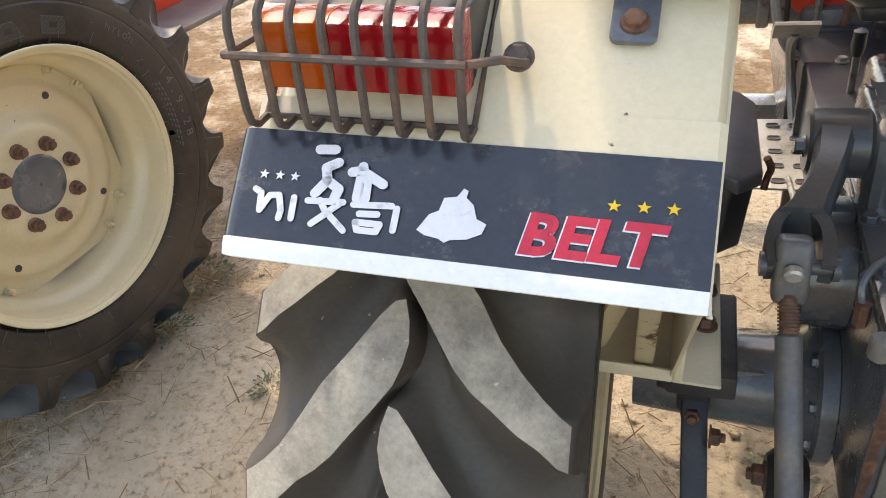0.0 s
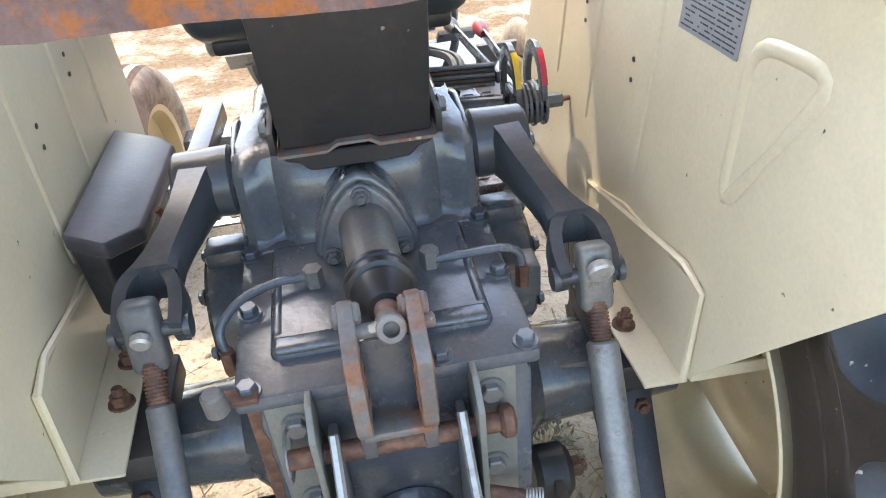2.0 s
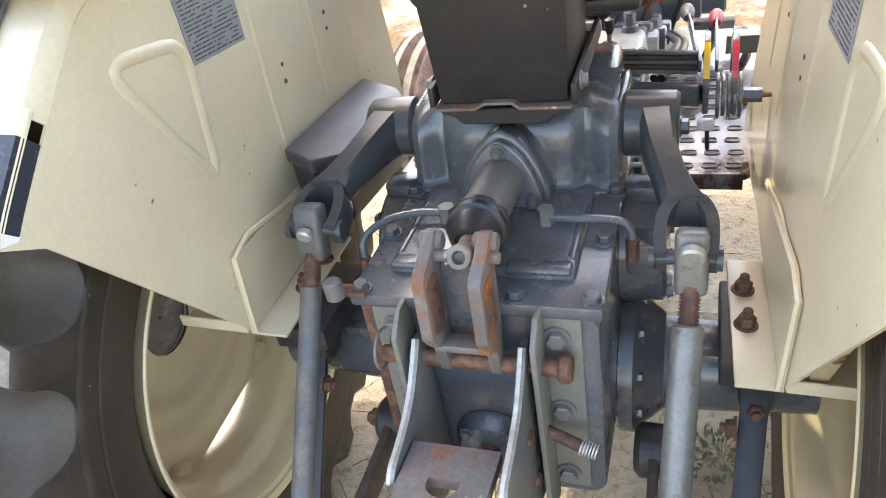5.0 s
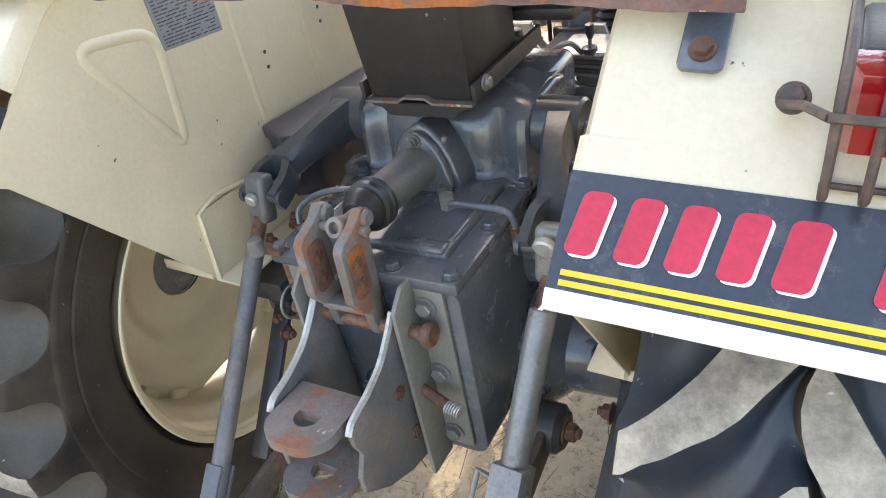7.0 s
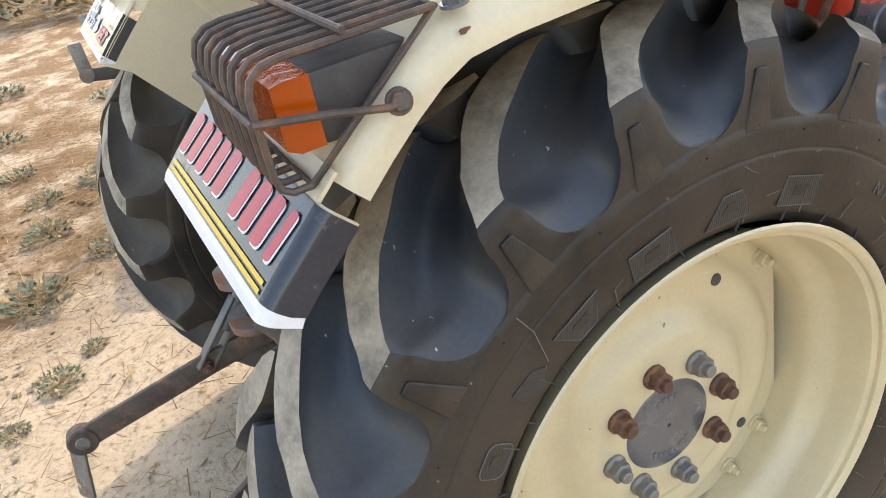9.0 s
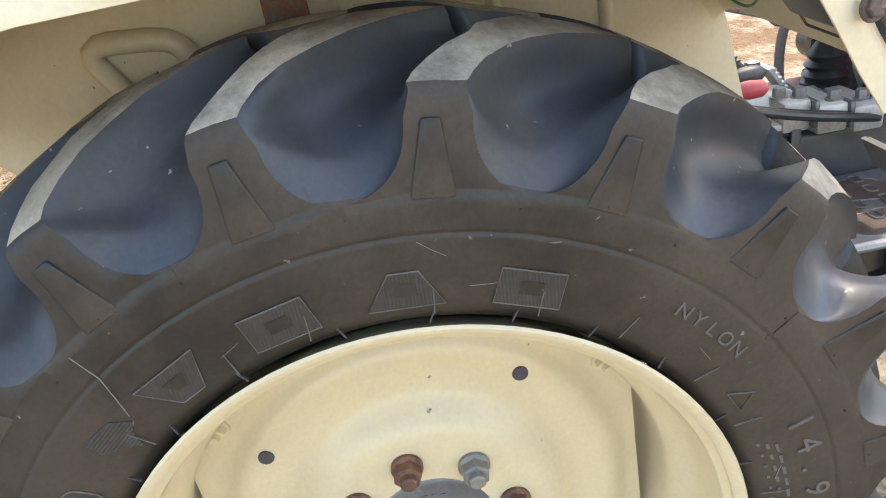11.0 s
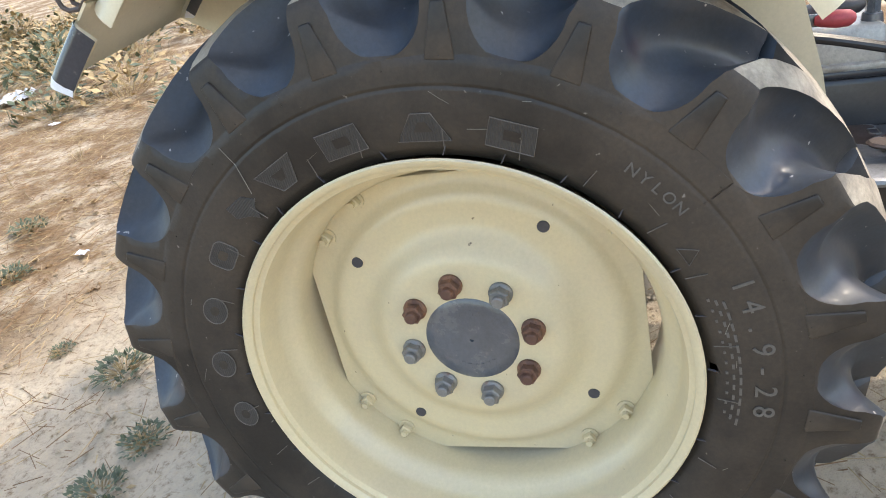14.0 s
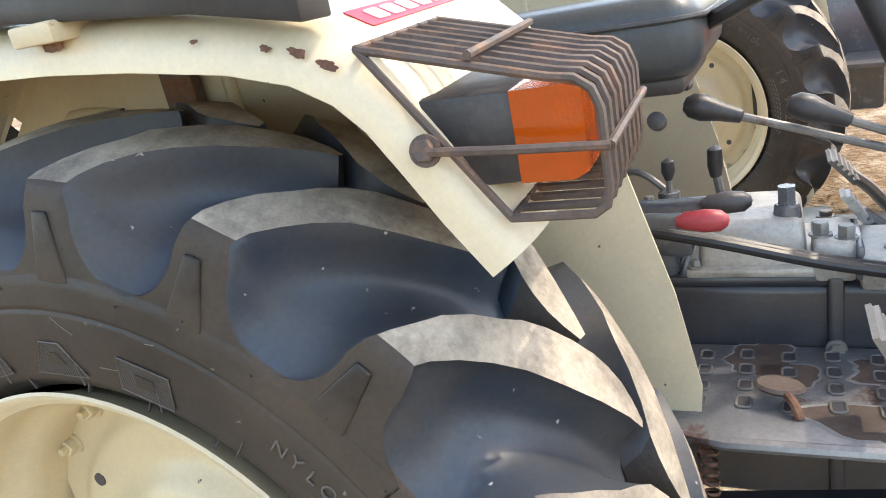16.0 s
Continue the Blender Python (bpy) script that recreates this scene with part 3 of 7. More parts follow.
def make_rim(side, parent, label, rusty=(0, 2, 3, 7)):
    """The steel rim with its dished disc, nuts and hub cap."""
    bm = B()
    m = Matrix(((0, 0, side, 0), (1, 0, 0, 0), (0, 1, 0, 0), (0, 0, 0, 1)))
    outer = [(0.150, 0.366), (0.168, 0.372), (0.176, 0.378), (0.181, 0.381), (0.184, 0.378), (0.183, 0.373), (0.176, 0.366), (0.169, 0.358), (0.164, 0.349), (0.150, 0.345), (0.115, 0.343), (0.100, 0.338), (0.088, 0.326), (0.076, 0.317), (0.06, 0.314)]
    prof = outer + [(-a, r) for a, r in outer[::-1]]
    lathe(bm, [(a * 0.955, r * 0.978 if r > 0.36 else r) for a, r in prof], m, 96)
    rim = part("rear_rim", bm, WHEELPAINT, parent, label)
    # dished disc with four lobes
    bm = B()
    prof = [(0.078, 0.067), (0.12, 0.066), (0.140, 0.066), (0.150, 0.0645), (0.163, 0.059), (0.175, 0.050), (0.186, 0.042), (0.196, 0.037), (0.208, 0.0345), (0.222, 0.034), (0.238, 0.0345), (0.250, 0.033), (0.260, 0.028), (0.268, 0.022), (0.277, 0.018), (0.29, 0.017), (1.0, 0.017)]
    seg = 144
    for back in (0, 1):
        rows = []
        for r, x in prof:
            row = []
            for i in range(seg):
                deg = 360 * i / seg
                d = abs((deg - 2 + 45) % 90 - 45)
                edge = min(0.326, 0.289 / math.cos(radians(d)))
                row.append(bm.verts.new(polar(side, x - 0.010 * back, min(r, edge), deg)))
            rows.append(row)
        for a, b in zip(rows, rows[1:]):
            for i in range(seg):
                j = (i + 1) % seg
                bm.faces.new((a[i], a[j], b[j], b[i]))
    bmesh.ops.remove_doubles(bm, verts=bm.verts, dist=0.0006)
    part("wheel_disc", bm, WHEELPAINT, rim, "cream dished steel wheel disc")
    repeat("disc_hole", lathe(B(), [(0.0, 0), (0.0, 0.0105), (0.0022, 0.0100), (0.0022, 0)], None, 16), STICKDARK, rim, [facing(side, 0.0338, 0.237, 54 + 90 * k) for k in range(4)], "dark round hole in the disc")
    repeat("rim_bracket", box(B(), (0, 0.004, -0.014), (0.046, 0.042, 0.022), bevel=0.005), WHEELPAINT, rim, [facing(side, 0.014, 0.309, 44 + 90 * k + d) for k in range(4) for d in (-9, 9)])
    one = None
    for k in range(4):
        for d in (-9, 9):
            q = facing(side, 0.017, 0.305, 44 + 90 * k + d)
            if one is None:
                t = B()
                lathe(t, [(0, 0), (0, 0.016), (0.004, 0.016), (0.004, 0)], None, 16)
                box(t, (0, 0, 0.010), (0.019, 0.019, 0.014), bevel=0.002)
                lathe(t, [(0.016, 0), (0.016, 0.007), (0.026, 0.006), (0.026, 0)], None, 10)
                one = part("rim_bolt", t, WHEELPAINT, rim)
                one.matrix_basis = q
            else:
                again("rim_bolt", one, rim, q)
    made = {}
    for k in range(8):
        mt = "r" if k in rusty else "s"
        q = facing(side, 0.066, 0.11025, 100.5 - 45 * k)
        if mt not in made:
            t = B()
            lathe(t, [(0, 0), (0, 0.0205), (0.005, 0.0205), (0.009, 0.0165), (0.009, 0)], None, 20)
            lathe(t, [(0.008, 0.0180), (0.022, 0.0180), (0.0245, 0.0158), (0.0245, 0.0)], None, 6)
            lathe(t, [(0.0240, 0.0105), (0.033, 0.0105), (0.035, 0.0085), (0.035, 0)], None, 14)
            made[mt] = part("wheel_nut", t, RUSTDARK if mt == "r" else STEEL, rim, "rusty brown wheel nut" if mt == "r" else "grey steel wheel nut")
            made[mt].matrix_basis = q
        else:
            again("wheel_nut", made[mt], rim, q)["label"] = made[mt]["label"]
    bm = B()
    q = facing(side, 0.058, 0, 90)
    lathe(bm, [(0, 0.082), (0.008, 0.083), (0.011, 0.079), (0.0125, 0.06), (0.0125, 0.0035), (0.009, 0.003), (0.009, 0)], q, 48)
    cap = part("hub_cap", bm, GREY, rim, "dark grey round hub cap")
    bm = B()
    for sgn, n in ((-1, 7), (1, 4)):
        for k in range(n):
            t = B()
            a = (k - (n - 1) / 2) * 12 * sgn
            box(t, (0.055 * math.sin(radians(a)), sgn * 0.055 * math.cos(radians(a)), 0.0127), (0.007, 0.010, 0.0012))
            merge(bm, t, q)
    tagged(part("cap_lettering", bm, GREY, rim), "raised illegible lettering", kind="stuff")
    return rim


def tyre_scratches(side, tyre):
    """Pale scrapes on the sidewall."""
    rng = random.Random(31)
    bm = B()
    for k in range(16):
        d, r = rng.uniform(0, 360), rng.uniform(0.405, 0.475)
        turn, bend, ln = rng.uniform(-0.9, 0.9), rng.uniform(-0.2, 0.2), rng.uniform(0.008, 0.045)
        t = B()
        tube(t, [(ln * (u - 0.5) * math.cos(turn), ln * (u - 0.5) * math.sin(turn) + bend * ln * u * u, 0.0) for u in (0, 0.5, 1)], rng.uniform(0.0003, 0.0005), 4)
        merge(bm, t, facing(side, ACROSS * (0.1968 if 0.45 < r else 0.1905 + 0.13 * (r - 0.41)), r, d))
    for path in (((-0.287, 0.416), (-0.269, 0.388), (-0.257, 0.341)),):
        tube(bm, [(side * ACROSS * 0.1972, y, z) for y, z in path], 0.0006, 4)
    tagged(part("sidewall_scuff", bm, OLIVE, tyre), "fine pale scuffing on the sidewall", kind="stuff")


def wheel_marks(side, tyre, phase):
    """Pads on the lug ends, radial ribs, and raised writing on the outer sidewall."""
    t = B()
    prism(t, [(-0.0205, -0.036), (0.0205, -0.036), (0.0085, 0.036), (-0.0085, 0.036)], Matrix(), 0.0050, 0.0024, 3)
    repeat("shoulder_pad", t, RUBBER, tyre, [facing(side, ACROSS * (0.1908), 0.5435, phase + 0.8 + 18 * k) @ Euler((radians(-2.6), 0, 0)).to_matrix().to_4x4() for k in range(20)])
    rng = random.Random(4)
    repeat("sidewall_rib", box(B(), (0, 0.0, 0.0), (0.0016, 0.024, 0.0030)), STICKDARK, tyre, [facing(side, ACROSS * (0.1810), 0.386, 13.6 * k + 3 + rng.uniform(-2, 2)) @ Matrix.Rotation(radians(rng.uniform(-25, 25)), 4, "Z") for k in range(26)], "thin dark moulding line")
    repeat("moulding_line", tube(B(), [(0, -0.015, 0.001), (0, 0.015, 0.0055)], 0.0008, 4), ETCH, tyre, [facing(side, ACROSS * (0.1866), 0.402, 15 * k + 9 + rng.uniform(-2, 2)) @ Matrix.Rotation(radians(rng.uniform(-14, 14)), 4, "Z") for k in range(24)], "thin raised moulding line")
    repeat("vent_stub", lathe(B(), [(0, 0), (0, 0.0012), (0.003, 0.0009), (0.003, 0)], None, 6), RUBBER, tyre, [facing(side, ACROSS * (0.1955), 0.513 if k % 2 else 0.498, 9 * k + 2) for k in range(40)])
    # maker's name: plain raised blocks with a fine edge
    lie = Euler((radians(9.0), 0, 0)).to_matrix().to_4x4()
    oval = [(0.026 * math.cos(2 * math.pi * k / 20), 0.0205 * math.sin(2 * math.pi * k / 20)) for k in range(20)]
    wedge = [(-0.037, -0.0205), (0.037, -0.0205), (0.014, 0.0205), (-0.014, 0.0205)]
    slab = [(-0.033, -0.0205), (0.033, -0.0205), (0.030, 0.0205), (-0.034, 0.0205)]
    half = rounded(-0.024, -0.0205, 0.024, 0.0205, 0.012)
    for d, outline in ((-168.5, oval), (176.5, oval), (161.1, oval), (145.3, half), (119.3, [(x, -y) for x, y in wedge]), (103.5, slab), (87.0, wedge), (70.4, slab)):
        q = facing(side, ACROSS * (0.1912), 0.418, d) @ lie
        block = part("raised_block", prism(B(), outline, q, 0.0016, 0.0005, 1), HATCH, tyre, "raised plain block of a worn maker's mark")
        part("block_edge", tube(B(), [q @ Vector((x, y, 0.0014)) for x, y in outline], 0.0010, 5, True), ETCH, block)
        part("block_recess", prism(B(), [(x * 0.36, y * 0.36 + 0.001) for x, y in outline], q @ Matrix.Translation((0, 0, 0.0017)), 0.0006), RUBBER, block)
    t = B()
    prism(t, [(-0.02, 0.024), (0.015, 0.018), (0.026, 0.0), (0.012, -0.010), (0.004, -0.026), (-0.006, -0.010), (-0.024, 0.002)], Matrix(), 0.0020, 0.0006, 1)
    part("raised_emblem", t, HATCH, tyre, "raised plain emblem").matrix_basis = facing(side, ACROSS * (0.1915), 0.420, 131.5) @ lie
    tri = [(-0.015, -0.010), (0.015, -0.010), (0.0, 0.014)]
    part("raised_triangle", tube(B(), [facing(side, ACROSS * (0.1890), 0.412, 30.8) @ lie @ Vector((x, y, 0.002)) for x, y in tri], 0.0011, 5, True), ETCH, tyre, "small raised triangle")
    bm = B()
    arc_words(bm, "NYLON", 0.023, 0.0016, side, ACROSS * 0.1952, 0.443, 49.6, 2.6)
    arc_words(bm, "14.9-28", 0.042, 0.0016, side, ACROSS * 0.1958, 0.449, 21.5, 4.6)
    for k in range(36):
        t = B()
        box(t, (0, 0, 0.001), (0.0045 + 0.004 * ((k * 7) % 3), 0.0035, 0.0012))
        merge(bm, t, facing(side, ACROSS * (0.1868 + 0.0022 * (k % 3)), 0.400 + 0.009 * (k % 3), 20 - 0.85 * k) @ lie)
    tagged(part("raised_lettering", bm, ETCH, tyre), "raised size lettering on the sidewall", kind="stuff")


TRACTOR = tagged(new("tractor"), "cream and grey farm tractor with large rear tyres on soil", "tractor")
TRACTOR.matrix_basis = Matrix.Translation((0.64, 0, 0)) @ Euler((0, radians(-2.4), 0)).to_matrix().to_4x4() @ Matrix.Translation((-0.64, 0, 0))


def rear_wheel(side, owner, x, y, z, phase, yaw=0.0, lean=0.0, marks=True):
    m = Matrix.Translation((x, y, z)) @ Euler((0, radians(lean), radians(yaw))).to_matrix().to_4x4()
    tyre = make_tyre(side, phase, "rear_tyre", owner, "dusty black tractor tyre with deep angled lugs", RUBBERBROWN if side < 0 else RUBBERSKY)
    tyre.matrix_basis = m
    rim = make_rim(side, owner, "cream painted steel rim")
    rim.matrix_basis = m
    if marks:
        wheel_marks(side, tyre, phase)
        tyre_scratches(side, tyre)
    return tyre


rear_wheel(1, TRACTOR, TX, 0.002, HUB + 0.005, 10.2)
rear_wheel(-1, TRACTOR, -0.692, -0.055, HUB + 0.050, 8.7, 2.5, 2.4)

# ---- fenders ----
FTOP = [(-0.553, 1.190), (-0.547, 1.200), (-0.525, 1.222), (-0.488, 1.256), (-0.453, 1.288), (-0.422, 1.317), (-0.388, 1.346), (-0.352, 1.372), (-0.31, 1.392), (-0.25, 1.400), (-0.15, 1.404), (-0.02, 1.402), (0.10, 1.396), (0.20, 1.386), (0.30, 1.371), (0.365, 1.353), (0.409, 1.328), (0.440, 1.297), (0.465, 1.259), (0.493, 1.214), (0.524, 1.170)]


def normals(line):
    out = []
    for i in range(len(line)):
        a, b = line[max(0, i - 1)], line[min(len(line) - 1, i + 1)]
        d = math.hypot(b[0] - a[0], b[1] - a[1])
        out.append((-(b[1] - a[1]) / d, (b[0] - a[0]) / d))
    return out


def make_fender(side):
    """Curved top sheet with a rolled outer lip and a tall inner wall; a few millimetres thick."""
    bm = B()
    nn = normals(FTOP)
    # across: x, drop below the top line
    sect = [(0.394, 0.030), (0.396, 0.012), (0.402, 0.003), (0.412, 0.0), (0.50, 0.0), (0.60, 0.0), (0.68, 0.0), (0.728, 0.0), (0.744, 0.003), (0.756, 0.009), (0.765, 0.018), (0.770, 0.030), (0.771, 0.046)]
    for th in (0.0, 0.003):
        rows = []
        for (y, z), (ny, nz_) in list(zip(FTOP, nn))[4:]:
            rows.append([bm.verts.new((side * (x + (th if x < 0.45 else -th if x > 0.75 else 0)), y - ny * (d + (th if 0.4 < x < 0.755 else 0)), z - nz_ * (d + (th if 0.4 < x < 0.755 else 0)))) for x, d in sect])
        for a, b in zip(rows, rows[1:]):
            for i in range(len(sect) - 1):
                f = bm.faces.new((a[i], a[i + 1], b[i + 1], b[i]))
                f.material_index = 1 if th else 0
    body = part("fender", bm, (CREAM, CREAM_IN), TRACTOR, "cream painted steel fender with chipped edges")
    # inner wall
    low = [(-0.553, 1.188), (-0.50, 1.155), (-0.225, 0.796), (0.02, 0.80), (0.25, 0.78), (0.45, 0.75), (0.594, 0.735), (0.600, 0.805), (0.576, 0.94), (0.532, 1.10), (0.516, 1.160)]
    top = [(y - ny * 0.028, z - nz_ * 0.028) for (y, z), (ny, nz_) in zip(FTOP, nn)][1:-1]
    bm = B()
    prism(bm, low + top[::-1], mirrored(atx(0.392), side), 0.004)
    wall = part("inner_wall", bm, CREAM, body, "flat cream inner wall of the fender")
    bm = B()
    tri = [(-0.335, 1.265), (-0.20, 1.255), (-0.205, 1.052)] if side > 0 else [(-0.330, 1.288), (-0.172, 1.262), (-0.185, 1.052)]
    path = []
    for k in range(3):
        p, q, r = (Vector((*tri[(k + j - 1) % 3], 0)) for j in range(3))
        a, b = q + (p - q).normalized() * 0.045, q + (r - q).normalized() * 0.045
        path += [a * (1 - t) ** 2 + q * 2 * t * (1 - t) + b * t * t for t in (0, 0.25, 0.5, 0.75, 1)]
    tube(bm, [(side * 0.4025, p.x, p.y) for p in path], 0.0145, 14, True)
    for y, z0, z1 in ((0.0, 1.36, 0.97), (0.19, 1.37, 1.00), (0.34, 1.34, 1.02)):
        tube(bm, curve([(side * 0.3995, y, z0), (side * 0.399, y + 0.004, (z0 + z1) / 2), (side * 0.3995, y + 0.02, z1), (side * 0.403, y + 0.022, z1 - 0.02)]), 0.010, 12)
    part("pressed_rib", bm, CREAM, body, "raised rib pressed into the wall")
    # gusset pocket towards the axle, with its bottom flange
    bm = B()
    prism(bm, [(-0.228, 0.795), (-0.222, 0.94), (0.02, 0.925), (0.16, 0.885), (0.16, 0.80)], mirrored(atx(0.386), side), 0.005)
    box(bm, (side * 0.362, -0.085, 0.792), (0.062, 0.285, 0.006), bevel=0.002)
    tube(bm, [(side * 0.385, -0.226, 0.795), (side * 0.385, -0.222, 0.94), (side * 0.386, -0.17, 0.95), (side * 0.388, 0.16, 0.885)], 0.005, 6)
    part("gusset", bm, CREAM, body, "cream welded gusset with scraped edges")
    bolts("fender_bolt", body, [((side * 0.352, y, 0.795), (0, 0, 1)) for y in (-0.104, -0.022)], RUSTDARK, 0.013, 0.018, 0.012, "rusty brown bolt")
    # shelf over the axle and the two stays that rise from it to the fender's end
    bm = box(B(), (side * 0.452, -0.100, 0.798), (0.118, 0.262, 0.006), bevel=0.002)
    box(bm, (side * 0.452, -0.232, 0.807), (0.118, 0.005, 0.022), bevel=0.002)
    part("axle_shelf", bm, CREAM, body, "cream steel shelf over the axle")
    part("fender_stay", prism(B(), [(-0.215, 0.80), (-0.180, 0.80), (-0.345, 1.16), (-0.385, 1.14)], mirrored(atx(0.418), side), 0.026, 0.004), CREAM_IN, body, "cream stay with rusty patches")
    bm = B()
    q, ln = axis_frame((side * 0.498, -0.19, 0.80), (side * 0.430, -0.33, 1.12))
    merge(bm, box(B(), (0, 0, ln / 2), (0.030, 0.006, ln), bevel=0.002), q)
    part("fender_stay", bm, CREAM_IN, body, "cream stay with rusty patches")
    return body


def slope(side, u, v):
    """A place on the rear slope of a fender: u across from the inner edge, v up from the lower edge, both in metres; and the normal."""
    y, z, rest = FTOP[0][0], FTOP[0][1], v
    for (y0, z0), (y1, z1) in zip(FTOP, FTOP[1:]):
        d = math.hypot(y1 - y0, z1 - z0)
        if rest <= d:
            y, z = y0 + (y1 - y0) * rest / d, z0 + (z1 - z0) * rest / d
            break
        rest -= d
    d = math.hypot(y1 - y0, z1 - z0)
    return Vector((side * (0.394 + u), y, z)), Vector((0, -(z1 - z0) / d, (y1 - y0) / d)), Vector((0, (y1 - y0) / d, (z1 - z0) / d))


FENDER_R, FENDER_L = make_fender(1), make_fender(-1)


def case_parts():
    """The rear of the transmission with its lift cover."""
    bm = B()
    prism(bm, rounded(-0.165, 0.60, 0.165, 0.955, 0.03), aty(0.25), 0.515, 0.012)
    case = part("rear_case", bm, GREY, TRACTOR, "blue grey painted cast rear case")
    bm = B()
    box(bm, (0, -0.135, 0.963), (0.345, 0.285, 0.022), bevel=0.006)
    box(bm, (0, -0.115, 0.975), (0.262, 0.215, 0.024), bevel=0.010, seg=4)
    for s in (-1, 1):
        part("cover_rib", box(B(), (s * 0.082, -0.212, 0.985), (0.088, 0.026, 0.012), bevel=0.0058, seg=3), GREY, case)
        part("cover_rib", box(B(), (s * 0.121, -0.125, 0.984), (0.012, 0.14, 0.010), bevel=0.0048, seg=3), GREY, case)
    part("top_cover", bm, GREY, case, "blue grey cast cover plate")
    # lift cover: a rounded hood whose rear wall waves from the middle into two side columns
    bm = B()
    wave = [(0.0, 0.0), (0.05, 0.0), (0.085, 0.002), (0.100, 0.010), (0.112, 0.020), (0.124, 0.018), (0.136, 0.008), (0.150, 0.004), (0.162, 0.010), (0.170, 0.028), (0.172, 0.055)]
    plan = [(-x, y) for x, y in wave[::-1]] + wave[1:]
    rise = [(0.966, -0.022, 1.0), (0.974, -0.016, 1.0), (0.979, -0.006, 1.0), (0.990, 0.0, 1.0), (1.03, 0.004, 1.0), (1.06, 0.008, 1.0), (1.080, 0.016, 0.995), (1.094, 0.030, 0.985), (1.103, 0.050, 0.965), (1.107, 0.075, 0.93), (1.108, 0.17, 0.90)]
    rows = [[bm.verts.new((x * k, min(0.004 + y * (1.0 if z < 1.09 else 0.5) + f, 0.20), z - 0.010 * max(0, abs(x) - 0.12) / 0.05 * (z > 1.09))) for x, y in plan] for z, f, k in rise]
    for a, b in zip(rows, rows[1:]):
        for i in range(len(plan) - 1):
            bm.faces.new((a[i], a[i + 1], b[i + 1], b[i]))
    for s in (-1, 1):
        prism(bm, [(0.02, 0.97), (0.20, 0.97), (0.20, 1.09), (0.16, 1.10), (0.06, 1.095), (0.035, 1.07)], mirrored(atx(0.150), s), 0.019, 0.008, 3)
    box(bm, (0.0, 0.25, 1.03), (0.29, 0.14, 0.13), bevel=0.02, seg=3)
    box(bm, (0.0, 0.085, 0.970), (0.345, 0.18, 0.016), bevel=0.006)
    part("lift_cover", bm, GREY, case, "blue grey cast lift cover")
    bolts("cover_bolt", case, [(p, (0, 0, 1)) for p in ((-0.155, -0.265, 0.974), (0.158, -0.262, 0.974), (-0.16, -0.008, 0.974), (0.16, -0.0, 0.974), (-0.03, -0.265, 0.974), (0.06, -0.262, 0.974), (0.075, -0.12, 0.974), (-0.075, -0.12, 0.974), (0.158, -0.13, 0.974), (-0.158, -0.13, 0.974))], GREY, 0.0115, 0.013)
    edge = [(-0.163, 0.95 - 0.02 * k) for k in range(15)] + [(-0.150 + 0.007 * noise.noise((k * 0.9, 3.3, 0.0)), 0.67 + 0.02 * k) for k in range(15)]
    part("rust_streak", prism(B(), edge, aty(-0.2648), 0.0012), RUSTDARK, case, "brown rust down the corner of the case")
    for s in (-1, 1):
        bm = B()
        cyl(bm, (s * 0.16, 0, HUB), (s * 0.195, 0, HUB), 0.13, 0.13, 32, 0.006)
        cyl(bm, (s * 0.19, 0, HUB), (s * 0.235, 0, HUB), 0.125, 0.085, 32)
        cyl(bm, (s * 0.23, 0, HUB), (s * 0.47, 0, HUB), 0.085, 0.07, 32)
        box(bm, (s * 0.30, -0.0, HUB + 0.02), (0.10, 0.12, 0.10), bevel=0.02)
        part("axle_housing", bm, GREY, case, "blue grey cast axle trumpet")
        bolts("flange_bolt", case, [((s * 0.195, 0.113 * math.cos(radians(36 * k + 9)), HUB + 0.113 * math.sin(radians(36 * k + 9))), (s, 0, 0)) for k in range(10)], GREY, 0.010, 0.010)
        bm = B()
        box(bm, (s * 0.365, -0.06, 0.765), (0.10, 0.20, 0.045), bevel=0.005)
        box(bm, (s * 0.40, -0.06, 0.74), (0.06, 0.12, 0.06), bevel=0.005)
        part("fender_bracket", bm, BLACK, case, "black steel fender bracket")
    return case


case_parts()

# ---- fender fittings ----
LEAN = Matrix.Translation((0, 0.004, HUB + 0.030)) @ Euler((0, radians(2.2), 0)).to_matrix().to_4x4() @ Matrix.Translation((0, 0, -HUB))


def stand(to, of, ry, rz):
    """The pose of a fender and its fittings: the middle of to, moved there, leaning and turned."""
    return Matrix.Translation(to) @ Euler((0, radians(ry), radians(rz))).to_matrix().to_4x4() @ Matrix.Translation([-c for c in of])


LEAN_R = stand((0.595, -0.131, 1.214), (0.571, -0.146, 1.213), 3.5, 1.6)
LEAN_L = stand((-0.481, -0.402, 1.157), (-0.479, -0.407, 1.113), 3.3, 0.9) @ Matrix.Translation((-0.585, 0, 0)) @ Matrix.Diagonal((1.055, 1, 1, 1)) @ Matrix.Translation((0.585, 0, 0))
FENDER_R.matrix_basis, FENDER_L.matrix_basis = LEAN_R, LEAN_L


def lean_part(name, bm, material, label="", parent=None, smooth=35):
    mid = sum(v.co.x for v in bm.verts) / len(bm.verts)
    ob = part(name, bm, material, parent or TRACTOR, label, smooth)
    if parent is None:
        ob.matrix_basis = LEAN_R if mid > 0.2 else LEAN_L if mid < -0.2 else LEAN
    return ob


def slope_frame(side, u, v, lift=0.0):
    """A frame on a fender's rear slope: x to the right as seen from behind, y up the slope, z out."""
    p, n, up = slope(side, u, v)
    x = up.cross(n)
    return Matrix.Translation(p + n * lift) @ Matrix((x, up, n)).transposed().to_4x4()


